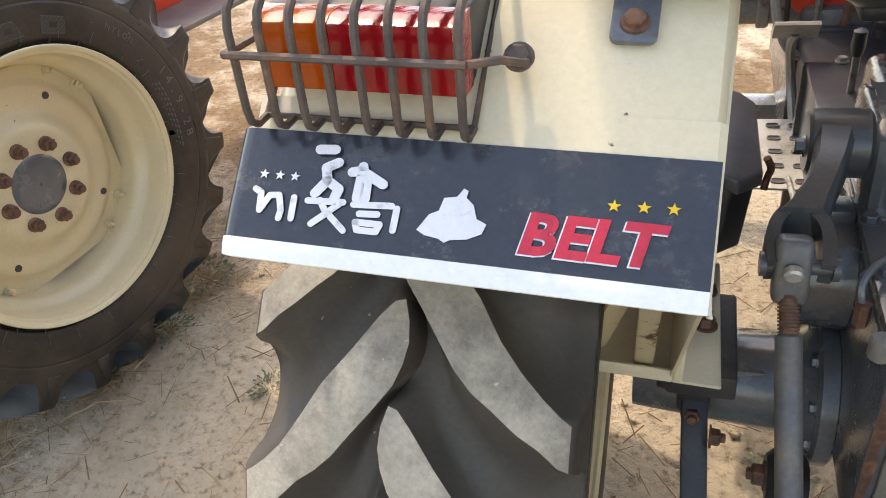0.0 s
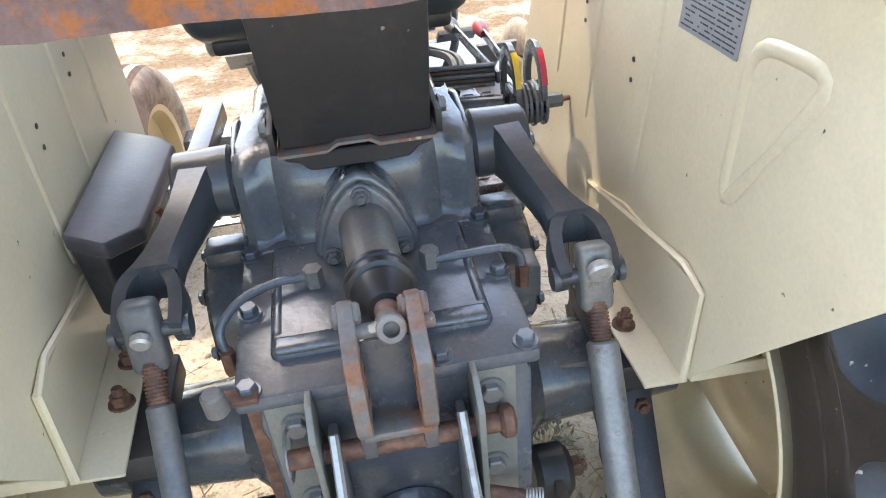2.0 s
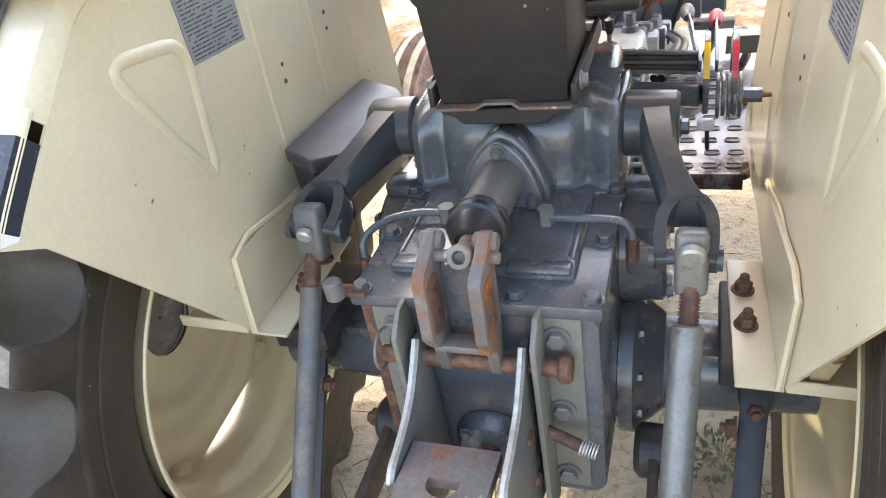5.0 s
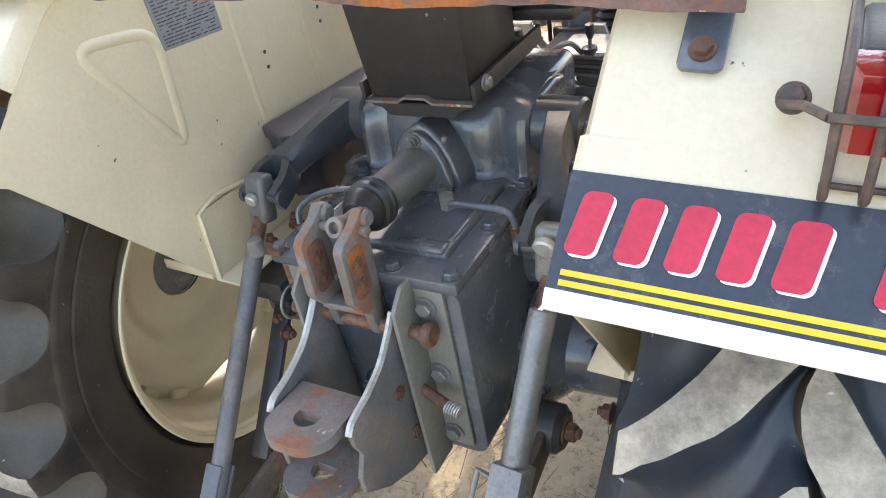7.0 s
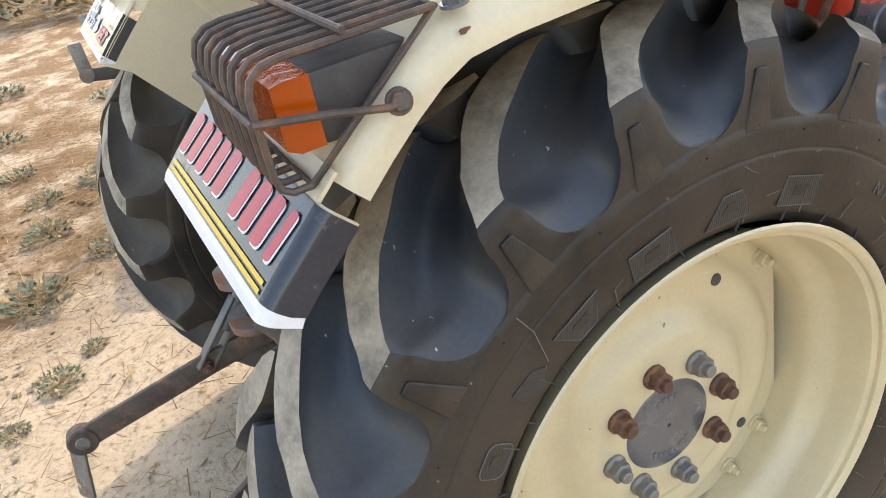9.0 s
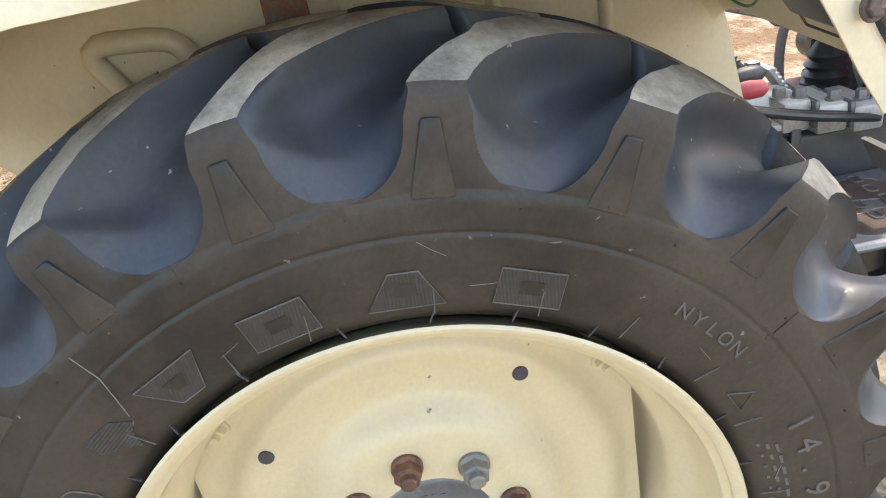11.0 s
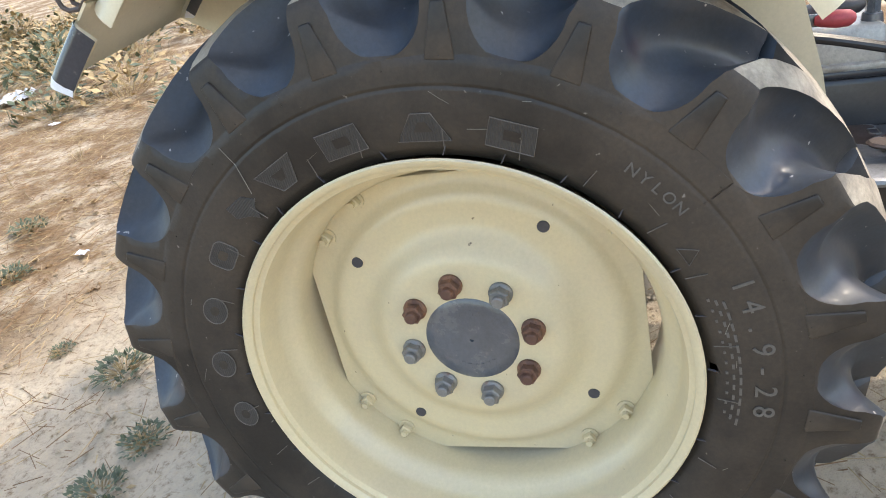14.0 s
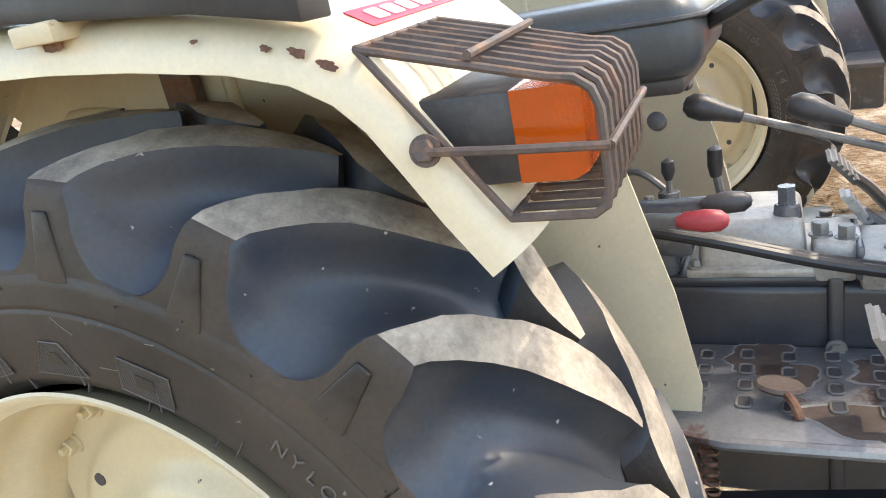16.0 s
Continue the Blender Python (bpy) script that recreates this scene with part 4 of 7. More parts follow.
def sheet(bm, side, u0, u1, v0, v1, lift, nu=10, nv=8, wrap=0.0):
    """A sticker that follows the rear slope; wrap: how far it turns the inner edge."""
    rows = []
    for j in range(nv + 1):
        row = []
        v = v0 + (v1 - v0) * j / nv
        for i in range(nu + 1):
            p, n, up = slope(side, u0 + (u1 - u0) * i / nu, v)
            row.append(bm.verts.new(p + n * lift))
        if wrap:
            p, n, up = slope(side, u0, v)
            row.insert(0, bm.verts.new(p - n * wrap + Vector((-side * (lift + 0.001), 0, 0))))
        rows.append(row)
    for a, b in zip(rows, rows[1:]):
        for i in range(len(a) - 1):
            bm.faces.new((a[i], a[i + 1], b[i + 1], b[i]))
    return bm


W = 0.395


def apron(side):
    """The flat plate below the fender's end, the dark band and the white stripe."""
    bm = B()
    g = []
    for lift in (-0.0035, 0.0005):
        rows = []
        for j in range(9):
            v = -0.0 + 0.150 * j / 8
            row = []
            for u in (0.0, 0.006, 0.05, 0.2, 0.35, 0.378):
                p, n, up = slope(side, u, v)
                drop = 0.006 if u < 0.003 else 0.0
                row.append(bm.verts.new(p + n * (lift - drop)))
            rows.append(row)
        g.append(rows)
        for a, b in zip(rows, rows[1:]):
            for i in range(len(a) - 1):
                bm.faces.new((a[i], a[i + 1], b[i + 1], b[i]))
    rows, back = g[1], g[0]
    for i in range(5):
        bm.faces.new((rows[0][i], rows[0][i + 1], back[0][i + 1], back[0][i]))
    for j in range(8):
        bm.faces.new((rows[j][5], rows[j + 1][5], back[j + 1][5], back[j][5]))
    a = lean_part("apron_plate", bm, CREAM, "cream sheet plate at the fender end")
    bm = sheet(B(), side, 0.002, 0.378, 0.018, 0.118, 0.002, wrap=0.036)
    part("sticker_band", bm, BAND, a, "glossy blue black sticker band")
    bm = sheet(B(), side, 0.002, 0.378, 0.001, 0.018, 0.0022, wrap=0.036)
    part("white_stripe", bm, WHITE, a, "white reflective stripe")
    # the plate turns forward round its outer edge
    def turned(bm, v0, v1, off, nv=8):
        rows = []
        for j in range(nv + 1):
            p, n, up = slope(side, 0.378, v0 + (v1 - v0) * j / nv)
            out = Vector((side, 0, 0))
            row = []
            for k in range(7):
                t = radians(15 * k)
                row.append(bm.verts.new(p + out * (0.014 * math.sin(t) + off * math.sin(t)) - n * (0.014 * (1 - math.cos(t)) - off * math.cos(t))))
            row.append(bm.verts.new(p + out * (0.013 + off) - n * 0.040))
            rows.append(row)
        for q, r in zip(rows, rows[1:]):
            for i in range(len(q) - 1):
                bm.faces.new((q[i], q[i + 1], r[i + 1], r[i]))
        return bm
    fl = turned(turned(B(), 0.0, 0.120, 0.0), 0.0, 0.120, -0.003)
    part("side_flange", fl, CREAM, a, "cream rounded side of the end plate")
    part("band_side", turned(B(), 0.018, 0.118, 0.0020), BAND, a, "glossy blue black sticker band")
    part("stripe_side", turned(B(), 0.001, 0.018, 0.0022), WHITE, a, "white reflective stripe")
    return a


def strokes(bm, m, lines, r, h=0.0008):
    """Rounded brush strokes on a sticker."""
    for line in lines:
        for (x0, y0), (x1, y1) in zip(line, line[1:]):
            d = math.hypot(x1 - x0, y1 - y0)
            if d < 1e-6:
                continue
            nx, ny = -(y1 - y0) / d * r, (x1 - x0) / d * r
            prism(bm, [(x0 + nx, y0 + ny), (x0 - nx, y0 - ny), (x1 - nx, y1 - ny), (x1 + nx, y1 + ny)], m, h)
        for x, y in line:
            prism(bm, ring(x, y, r, 10), m @ Matrix.Translation((0, 0, 0.00005)), h)
    return bm


def star(x, y, r):
    return [(x + r * (1 if k % 2 == 0 else 0.42) * math.sin(radians(36 * k)), y + r * (1 if k % 2 == 0 else 0.42) * math.cos(radians(36 * k))) for k in range(10)]


AP_R, AP_L = apron(1), apron(-1)


def sticker_art():
    # left fender, seen from behind: its outer edge is on the left
    def m(x, v, lift=0.0032):      # x across from the outer edge
        return slope_frame(-1, W - 0.003 - x, v, lift)
    k = 0.392 / 850.0              # metres a unit of the drawing
    def at(px, py):                # drawing units from the band's lower left
        return m(px * k, 0.018 + py * 0.100 / 185.0)
    for p in (70, 101, 131):
        part("white_star", prism(B(), star(0, 0, 0.0045), at(p, 107), 0.0006), WORNWHITE, AP_L)
    for p in (690, 736, 781):
        part("yellow_star", prism(B(), star(0, 0, 0.0052), at(p, 107 + (p - 697) * 0.03), 0.0006), YELLOW, AP_L)
    s = k
    bm = B()
    o = at(60, 40)
    u = lambda pts: [(x * s, y * s) for x, y in pts]
    strokes(bm, o, [u([(0, 48), (12, 42), (14, 8), (30, 38), (48, 40), (56, 12), (54, -4)]), u([(78, 38), (78, -2)])], 0.0028)
    strokes(bm, o, [u([(105, 35), (172, 38)]), u([(118, -8), (165, 34)]), u([(128, 38), (140, 20), (180, -14)])], 0.0028)
    strokes(bm, o, [u([(192, 36), (262, 40)]), u([(205, 20), (238, 22)]), u([(200, 4), (245, 4), (240, -10), (205, -10), (200, 4)]), u([(272, 36), (270, -4)])], 0.0028)
    part("painted_word", bm, WORNWHITE, AP_L, "worn white painted word")
    bm = B()
    strokes(bm, o, [u([(116, 50), (136, 76), (130, 100), (152, 112)]), u([(136, 76), (160, 62), (154, 44)]), u([(112, 134), (142, 136)]), u([(196, 48), (199, 108)]), u([(180, 96), (198, 100), (240, 78)]), u([(211, 48), (210, 84)])], 0.0042)
    part("painted_motif", bm, WORNWHITE, AP_L, "worn white abstract painted motif")
    bm = B()
    shape = [(0, 0), (18, 30), (34, 38), (40, 62), (62, 66), (72, 82), (80, 78), (78, 66), (92, 54), (100, 30), (118, 22), (112, 4), (88, -8), (60, -12), (50, -18), (40, -12), (14, -8)]
    prism(bm, u(shape), at(372, 42), 0.0007)
    part("painted_patch", bm, WORNWHITE, AP_L, "worn white map shaped patch")
    for bx, ch in ((578, "B"), (634, "E"), (684, "L"), (738, "T")):
        q = at(bx, 50) @ Matrix.Rotation(radians(-1), 4, "Z") @ Matrix(((1, 0.18, 0, 0), (0, 1, 0, 0), (0, 0, 1, 0), (0, 0, 0, 1)))
        bw = words(B(), ch, 0.046, 0.0006, q @ Matrix.Translation((-0.0005, -0.0007, 0)) @ Matrix.Diagonal((1.04, 1, 1, 1)), bold=0.0021)
        part("letter_edge", bw, WORNWHITE, AP_L, smooth=0)
        br = words(B(), ch, 0.046, 0.0006, q @ Matrix.Translation((0.0003, 0.0002, 0.0006)) @ Matrix.Diagonal((1.04, 1, 1, 1)), bold=0.0017)
        part("letter", br, RED, AP_L, "red sticker letter", smooth=0)
    # right fender: plain bars in place of a registration, two yellow lines below
    def mr(x, v, lift=0.0032):
        return slope_frame(1, x, v, lift)
    widths = [(0.026, 0.034), (0.066, 0.034), (0.105, 0.034), (0.143, 0.034), (0.182, 0.036), (0.246, 0.034), (0.283, 0.034), (0.321, 0.034), (0.358, 0.024)]
    for x, w in widths:
        w -= 0.009
        q = mr(x, 0.074) @ Matrix(((1, 0.16, 0, 0), (0, 1, 0, 0), (0, 0, 1, 0), (0, 0, 0, 1)))
        part("plate_bar_edge", prism(B(), rounded(-w / 2 + 0.003, -0.028, w / 2 + 0.003, 0.026, min(0.007, w * 0.35)), q, 0.0005), WHITE, AP_R)
        part("plate_bar", prism(B(), rounded(-w / 2, -0.026, w / 2, 0.028, min(0.007, w * 0.35)), q @ Matrix.Translation((0, 0, 0.0006)), 0.0005), RED, AP_R, "red sticker bar with white edge")
    for v in (0.0215, 0.030):
        part("yellow_line", sheet(B(), 1, 0.012, 0.372, v, v + 0.005, 0.0034), YELLOW, AP_R, "yellow sticker line")


sticker_art()


def lamp_unit(place, w, h, d, colours, name, label, back_tilt=(0.0, 0.0)):
    """A lamp: black body, coloured lenses. place: frame whose x is across, y up, z out of the fender."""
    bm = B()
    poly = [(-w / 2, -h / 2), (w / 2, -h / 2), (w / 2, h / 2), (-w / 2, h / 2)]
    t = B()
    vs = [t.verts.new((x, y, 0)) for x, y in poly] + [t.verts.new((x * 0.98, y * 0.96 + (0.0), d * 0.62)) for x, y in poly]
    for v in vs[:4]:
        v.co.z = back_tilt[0] if v.co.y < 0 else back_tilt[1]
    for f in ((0, 1, 2, 3), (4, 5, 6, 7), (0, 1, 5, 4), (1, 2, 6, 5), (2, 3, 7, 6), (3, 0, 4, 7)):
        t.faces.new([vs[i] for i in f])
    bmesh.ops.bevel(t, geom=list(t.edges), offset=0.006, segments=2, affect="EDGES", profile=0.5, clamp_overlap=True)
    merge(bm, t, place)
    lamp = lean_part(name, bm, BLACK, label)
    x = -w / 2
    for share, col in colours:
        ww = w * share
        t = B()
        ribs = 26
        wave = [(-h / 2 + 0.002, d * 0.58), (-h / 2 + 0.002, d - 0.010)]
        wave += [(-h / 2 + 0.006 + (h - 0.012) * q / ribs, d + (0.0006 if q % 2 else 0.0)) for q in range(ribs + 1)]
        wave += [(h / 2 - 0.002, d - 0.010), (h / 2 - 0.002, d * 0.58)]
        prism(t, wave, Matrix.Translation((x, 0, 0)) @ YZ, ww - 0.0008)
        for v in t.verts:
            if v.co.z > d - 0.005:
                v.co.x = max(-w / 2 + 0.006, min(w / 2 - 0.006, v.co.x))
        merge_bm = B()
        merge(merge_bm, t, place)
        part("lens", merge_bm, LENSORANGE if col == "o" else LENSRED, lamp, "orange ribbed lens" if col == "o" else "red ribbed lens")
        x += ww
    return lamp


def cage(place, w, top, low, d, n, bolts_at, lift=-0.004, climb=0.0, name="lamp_cage", label="rusty welded rod cage over the lamp"):
    """Rods bent over a lamp, with cross rods, a base frame and bolt lugs. top, low: (height, depth) where the rods meet the fender."""
    root = None
    (ht, dt), (hl, dl) = top, low
    for i in range(n):
        x = -w / 2 + w * i / (n - 1)
        pts = [(x, ht + climb, dt), (x, ht - 0.001, d - 0.034), (x, ht - 0.004, d - 0.016), (x, ht - 0.012, d - 0.005), (x, ht - 0.026, d), (x, hl + 0.018, d), (x, hl + 0.006, d - 0.003), (x, hl, d - 0.012), (x, hl, dl)]
        bm = tube(B(), [place @ Vector(p) for p in pts], 0.0036, 7)
        if root is None:
            root = lean_part(name, bm, RUSTBAR, label)
        else:
            part("cage_rod", bm, RUSTBAR, root)
    mid = (ht + hl) / 2 + lift
    rods = [
        [(-w / 2 - 0.006, mid, d + 0.005), (w / 2 + 0.006, mid, d + 0.005)],
        [(-w / 2 - 0.004, ht + 0.005 + climb * 0.45, (d + dt) / 2), (w / 2 + 0.004, ht + 0.005 + climb * 0.45, (d + dt) / 2)],
        [(-w / 2, ht + climb, dt), (w / 2, ht + climb, dt), (w / 2, hl, dl), (-w / 2, hl, dl), (-w / 2, ht + climb, dt)],
    ]
    for sx, (by, bz, ex, out) in zip((-1, 1), bolts_at):
        rods.append([(sx * (w / 2 + 0.005), mid, d + 0.005), (sx * (w / 2 + 0.016 + ex * 0.5), by * 0.5 + mid * 0.5, (bz + d) * 0.5), (sx * (w / 2 + 0.025 + ex), by, bz + 0.012), (sx * (w / 2 + 0.023 + ex), by, bz - 0.002)])
    for pts in rods:
        part("cross_rod", tube(B(), [place @ Vector(p) for p in pts], 0.0036, 7), RUSTBAR, root)
    for sx, (by, bz, ex, out) in zip((-1, 1), bolts_at):
        p = place @ Vector((sx * (w / 2 + 0.018 + ex), by, bz))
        if out:
            slant = (place.to_3x3() @ Vector((sx, 0.25, 0.1))).normalized()
        else:
            slant = (place.to_3x3() @ Vector((0, 0.6, 0.8))).normalized()
        part("cage_bolt", bolt(B(), p, slant, 0.0095 if out else 0.0092, 0.009), RUSTBAR, root, "rusty bolt and washer")
    return root


# rear lamps, high on the slopes
def lamp_frame(x, y, z, ahead):
    """A frame with z out of the lamp, along y, and y upwards."""
    return Matrix.Translation((x, y, z)) @ Matrix((Vector((1 if ahead < 0 else -1, 0, 0)), Vector((0, 0, 1)), Vector((0, ahead, 0)))).transposed().to_4x4()


for s in (1, -1):
    f = lamp_frame(s * 0.671, -0.395, 1.345, -1)
    lamp_unit(f, 0.172, 0.068, 0.080, ((0.5, "r"), (0.5, "o")) if s > 0 else ((0.40, "o"), (0.60, "r")), "tail_lamp", "black tail lamp with red and orange lenses", (0.035, -0.05))
    cage(f, 0.180, (0.054, -0.075), (-0.060, 0.070), 0.100, 8, ((-0.010, 0.038, 0.012, 0), (-0.010, -0.019, -0.004, 1)) if s > 0 else ((-0.010, -0.019, -0.004, 1), (-0.010, 0.038, 0.012, 0)), 0.012)


F_LAMP = lamp_frame(0.684, 0.445, 1.247, 1)
lamp_unit(F_LAMP, 0.135, 0.074, 0.121, ((1.0, "o"),), "side_lamp", "black side lamp with orange ribbed lens", (0.03, -0.03))
cage(F_LAMP, 0.164, (0.045, -0.036), (-0.057, 0.063), 0.138, 8, ((0.003, 0.008, -0.009, 1), (0.012, 0.012, 0.0, 0)), 0.0, 0.037, label="rusty welded rod cage over the front lamp")


def rack():
    """The rusty frame that stands on the fenders and crosses behind the seat."""
    bm = B()
    y0, z0 = -0.385, 1.378
    cols = []
    for i in range(61):
        x = -0.52 + 1.04 * i / 60
        wob = 0.006 * noise.noise((x * 7, 1.0, 0.0)) + 0.002 * noise.noise((x * 40, 2.0, 0.0))
        cols.append([bm.verts.new(p) for p in ((x, y0 + wob * 0.6, z0 + wob), (x, y0 + 0.004, z0 + 0.024), (x, y0 + 0.012, z0 + 0.028), (x, y0 + 0.042, z0 + 0.030), (x, y0 + 0.042, z0 + 0.025), (x, y0 + 0.010, z0 + 0.022), (x, y0 + 0.007, z0 + wob))])
    for a, b in zip(cols, cols[1:]):
        for k in range(7):
            bm.faces.new((a[k], a[(k + 1) % 7], b[(k + 1) % 7], b[k]))
    bm.faces.new(cols[0])
    bm.faces.new(cols[-1])
    root = lean_part("rear_rack", bm, RUST, "orange rusted angle iron rack across the fenders")
    bm = B()
    box(bm, (0, -0.228, z0 + 0.028), (1.0, 0.035, 0.006), bevel=0.001)
    part("front_rail", bm, RUST, root)
    for k in range(8):
        x0 = -0.46 + 0.115 * k
        x1 = x0 + (0.075 if k % 2 else -0.075) + 0.04
        d = Vector((x1 - x0, 0.10, 0))
        t = B()
        box(t, (0, 0, 0), (d.length + 0.03, 0.026, 0.005), bevel=0.001)
        bm = B()
        merge(bm, t, Matrix.Translation(((x0 + x1) / 2, -0.275, z0 + 0.0285)) @ Matrix.Rotation(math.atan2(d.y, d.x), 4, "Z"))
        part("lattice_strut", bm, RUST, root)
    for s in (-1, 1):
        q = slope_frame(s, 0.085 if s > 0 else 0.075, 0.250, 0.003)
        bm = B()
        prism(bm, rounded(-0.018, -0.042, 0.018, 0.055, 0.007), q, 0.006, 0.0015)
        foot = lean_part("rack_foot", bm, GREY, "blue grey steel foot bolted on the fender")
        base = q @ Vector((0, 0.02, 0.006))
        bm = tube(B(), curve([base, base + Vector((0, -0.004, 0.05)), base + Vector((-s * 0.006, 0.01, 0.13)), base + Vector((-s * 0.02, 0.03, 0.26)), base + Vector((-s * 0.035, 0.03, 0.60)), base + Vector((-s * 0.03, 0.05, 0.86))]), 0.0145, 12)
        part("rack_leg", bm, GREY, foot, "dark grey bent tube leg")
        part("foot_bolt", bolt(B(), q @ Vector((0, -0.024, 0.006)), q.to_3x3() @ Vector((0, 0, 1)), 0.0085, 0.010), RUSTDARK, foot, "rusty bolt")
    # canopy carried by the two posts
    bm = box(B(), (-0.04, 0.15, 2.275), (1.68, 1.36, 0.03), bevel=0.008)
    cn = lean_part("canopy", bm, CREAM, "cream sheet canopy on two posts")
    for x in (-0.78, 0.78):
        part("canopy_rail", tube(B(), [(x, -0.5, 2.255), (x, 0.8, 2.255)], 0.013, 8), GREY, cn)
    for y in (-0.36, 0.15, 0.66):
        part("canopy_bow", tube(B(), [(-0.78, y, 2.250), (0.78, y, 2.250)], 0.013, 8), GREY, cn)
    # long dark rail over the right fender
    bm = prism(B(), [(-0.12, 1.394), (0.10, 1.386), (0.30, 1.364), (0.40, 1.343), (0.40, 1.380), (0.30, 1.402), (0.10, 1.424), (-0.12, 1.432)], atx(0.734), 0.044, 0.003)
    part("side_rail", bm, BOXBLACK, root, "dark steel side rail")
    return root


rack()


def wall_stickers():
    for s in (1, -1):
        poly = [(-0.166, 1.224), (-0.028, 1.211), (-0.033, 1.335), (-0.176, 1.341)] if s < 0 else [(-0.179, 1.222), (-0.046, 1.217), (-0.05, 1.345), (-0.181, 1.345)]
        st = lean_part("data_sticker", prism(B(), poly, mirrored(atx(0.3905), s), 0.0012), STICKER, "silver data sticker with fine dark print")
        c = Vector((sum(p[0] for p in poly) / 4, sum(p[1] for p in poly) / 4))
        bm = B()
        rng = random.Random(11)
        for r in range(19):
            g = (r + 0.9) / 20.5
            f = 0.05
            while f < 0.92:
                ln = rng.uniform(0.02, 0.11) if r < 17 else rng.uniform(0.1, 0.25)
                p = Vector(poly[0]).lerp(Vector(poly[1]), f).lerp(Vector(poly[3]).lerp(Vector(poly[2]), f), g)
                wd = ln * 0.13
                if rng.random() < 0.86:
                    prism(bm, [(p.x, p.y), (p.x + wd, p.y - 0.004 * ln), (p.x + wd, p.y + 0.0017 - 0.004 * ln), (p.x, p.y + 0.0017)], mirrored(atx(0.3898), s), 0.0004)
                f += ln + rng.choice((0.012, 0.012, 0.035))
        tagged(part("fine_print", bm, STICKDARK, st), "fine dark print", kind="stuff")
        repeat("drilled_hole", lathe(B(), [(0, 0), (0, 0.0038), (0.0012, 0.0038), (0.0012, 0)], None, 10), STICKDARK, FENDER_R if s > 0 else FENDER_L, [Matrix.Translation((s * 0.3915, hy, hz)) @ Euler((0, radians(-90 * s), 0)).to_matrix().to_4x4() for hy, hz in ((0.062, 1.135), (0.062, 1.105), (0.25, 1.16), (0.25, 1.13))])


wall_stickers()


def blot(r, seed, squash=1.0, n=22):
    """An uneven outline."""
    return [((1 + 0.55 * noise.noise((math.cos(6.283 * k / n) * 1.9, math.sin(6.283 * k / n) * 1.9, seed))) * r * math.cos(6.283 * k / n), (1 + 0.55 * noise.noise((math.cos(6.283 * k / n) * 1.9, math.sin(6.283 * k / n) * 1.9, seed))) * r * squash * math.sin(6.283 * k / n)) for k in range(n)]


def fender_wear():
    # chipped paint on the outer lip of the right fender
    for y, r, sq, seed in ((0.362, 0.011, 0.45, 1.3), (0.385, 0.013, 0.4, 4.2), (0.335, 0.006, 0.6, 2.2), (0.12, 0.016, 0.5, 7.7), (0.27, 0.005, 0.5, 9.1), (-0.10, 0.010, 0.5, 3.1), (-0.30, 0.008, 0.5, 5.4)):
        zt = next(z0 + (z1 - z0) * (y - y0) / (y1 - y0) for (y0, z0), (y1, z1) in zip(FTOP, FTOP[1:]) if y0 <= y <= y1)
        q = Matrix.Translation((0.7705, y, zt - 0.020)) @ YZ @ Matrix.Rotation(radians(-20 if y > 0.3 else 4), 4, "Z")
        part("paint_chip", prism(B(), blot(r * 0.75, seed, sq), q, 0.0008), RUSTDARK, FENDER_R, "rusty paint chip")
    # red sticker with plain white shapes on the front slope of the fender
    (y0, z0), (y1, z1) = (0.365, 1.353), (0.409, 1.328)
    up = Vector((0, y1 - y0, z1 - z0)).normalized()
    q = Matrix.Translation((0.588, 0.378, 1.3460)) @ Matrix((Vector((-1, 0, 0)), up * -1, Vector((-1, 0, 0)).cross(up * -1))).transposed().to_4x4()
    st = lean_part("fender_sticker", prism(B(), rounded(-0.106, -0.0150, 0.106, 0.0150, 0.002), q, 0.001), RED, "red sticker with plain white shapes")
    for k in range(5):
        part("white_shape", prism(B(), rounded(-0.013, -0.009, 0.013, 0.009, 0.004), q @ Matrix.Translation((-0.070 + 0.033 * k, 0, 0.0012)), 0.0006), WHITE, st)
    # rusty bracket inside the wheel arch
    for s, f in ((1, FENDER_R), (-1, FENDER_L)):
        part("arch_bracket", prism(B(), [(-0.10, 1.12), (-0.045, 1.12), (-0.045, 1.36), (-0.10, 1.36)], mirrored(atx(0.4005), s), 0.022, 0.003), RUSTGREY, f, "rusty strap inside the wheel arch")
        part("arch_strut", box(B(), (s * 0.60, 0.12, 1.385), (0.38, 0.05, 0.018), bevel=0.003), CREAM_IN, f, "cream brace under the fender top")
        part("arch_strut", box(B(), (s * 0.60, -0.16, 1.388), (0.38, 0.05, 0.018), bevel=0.003), CREAM_IN, f, "cream brace under the fender top")
    bolts("fender_top_bolt", FENDER_R, [((0.76, -0.30, 1.394), (0, -0.1, 1))], GREY, 0.010, 0.012)


fender_wear()

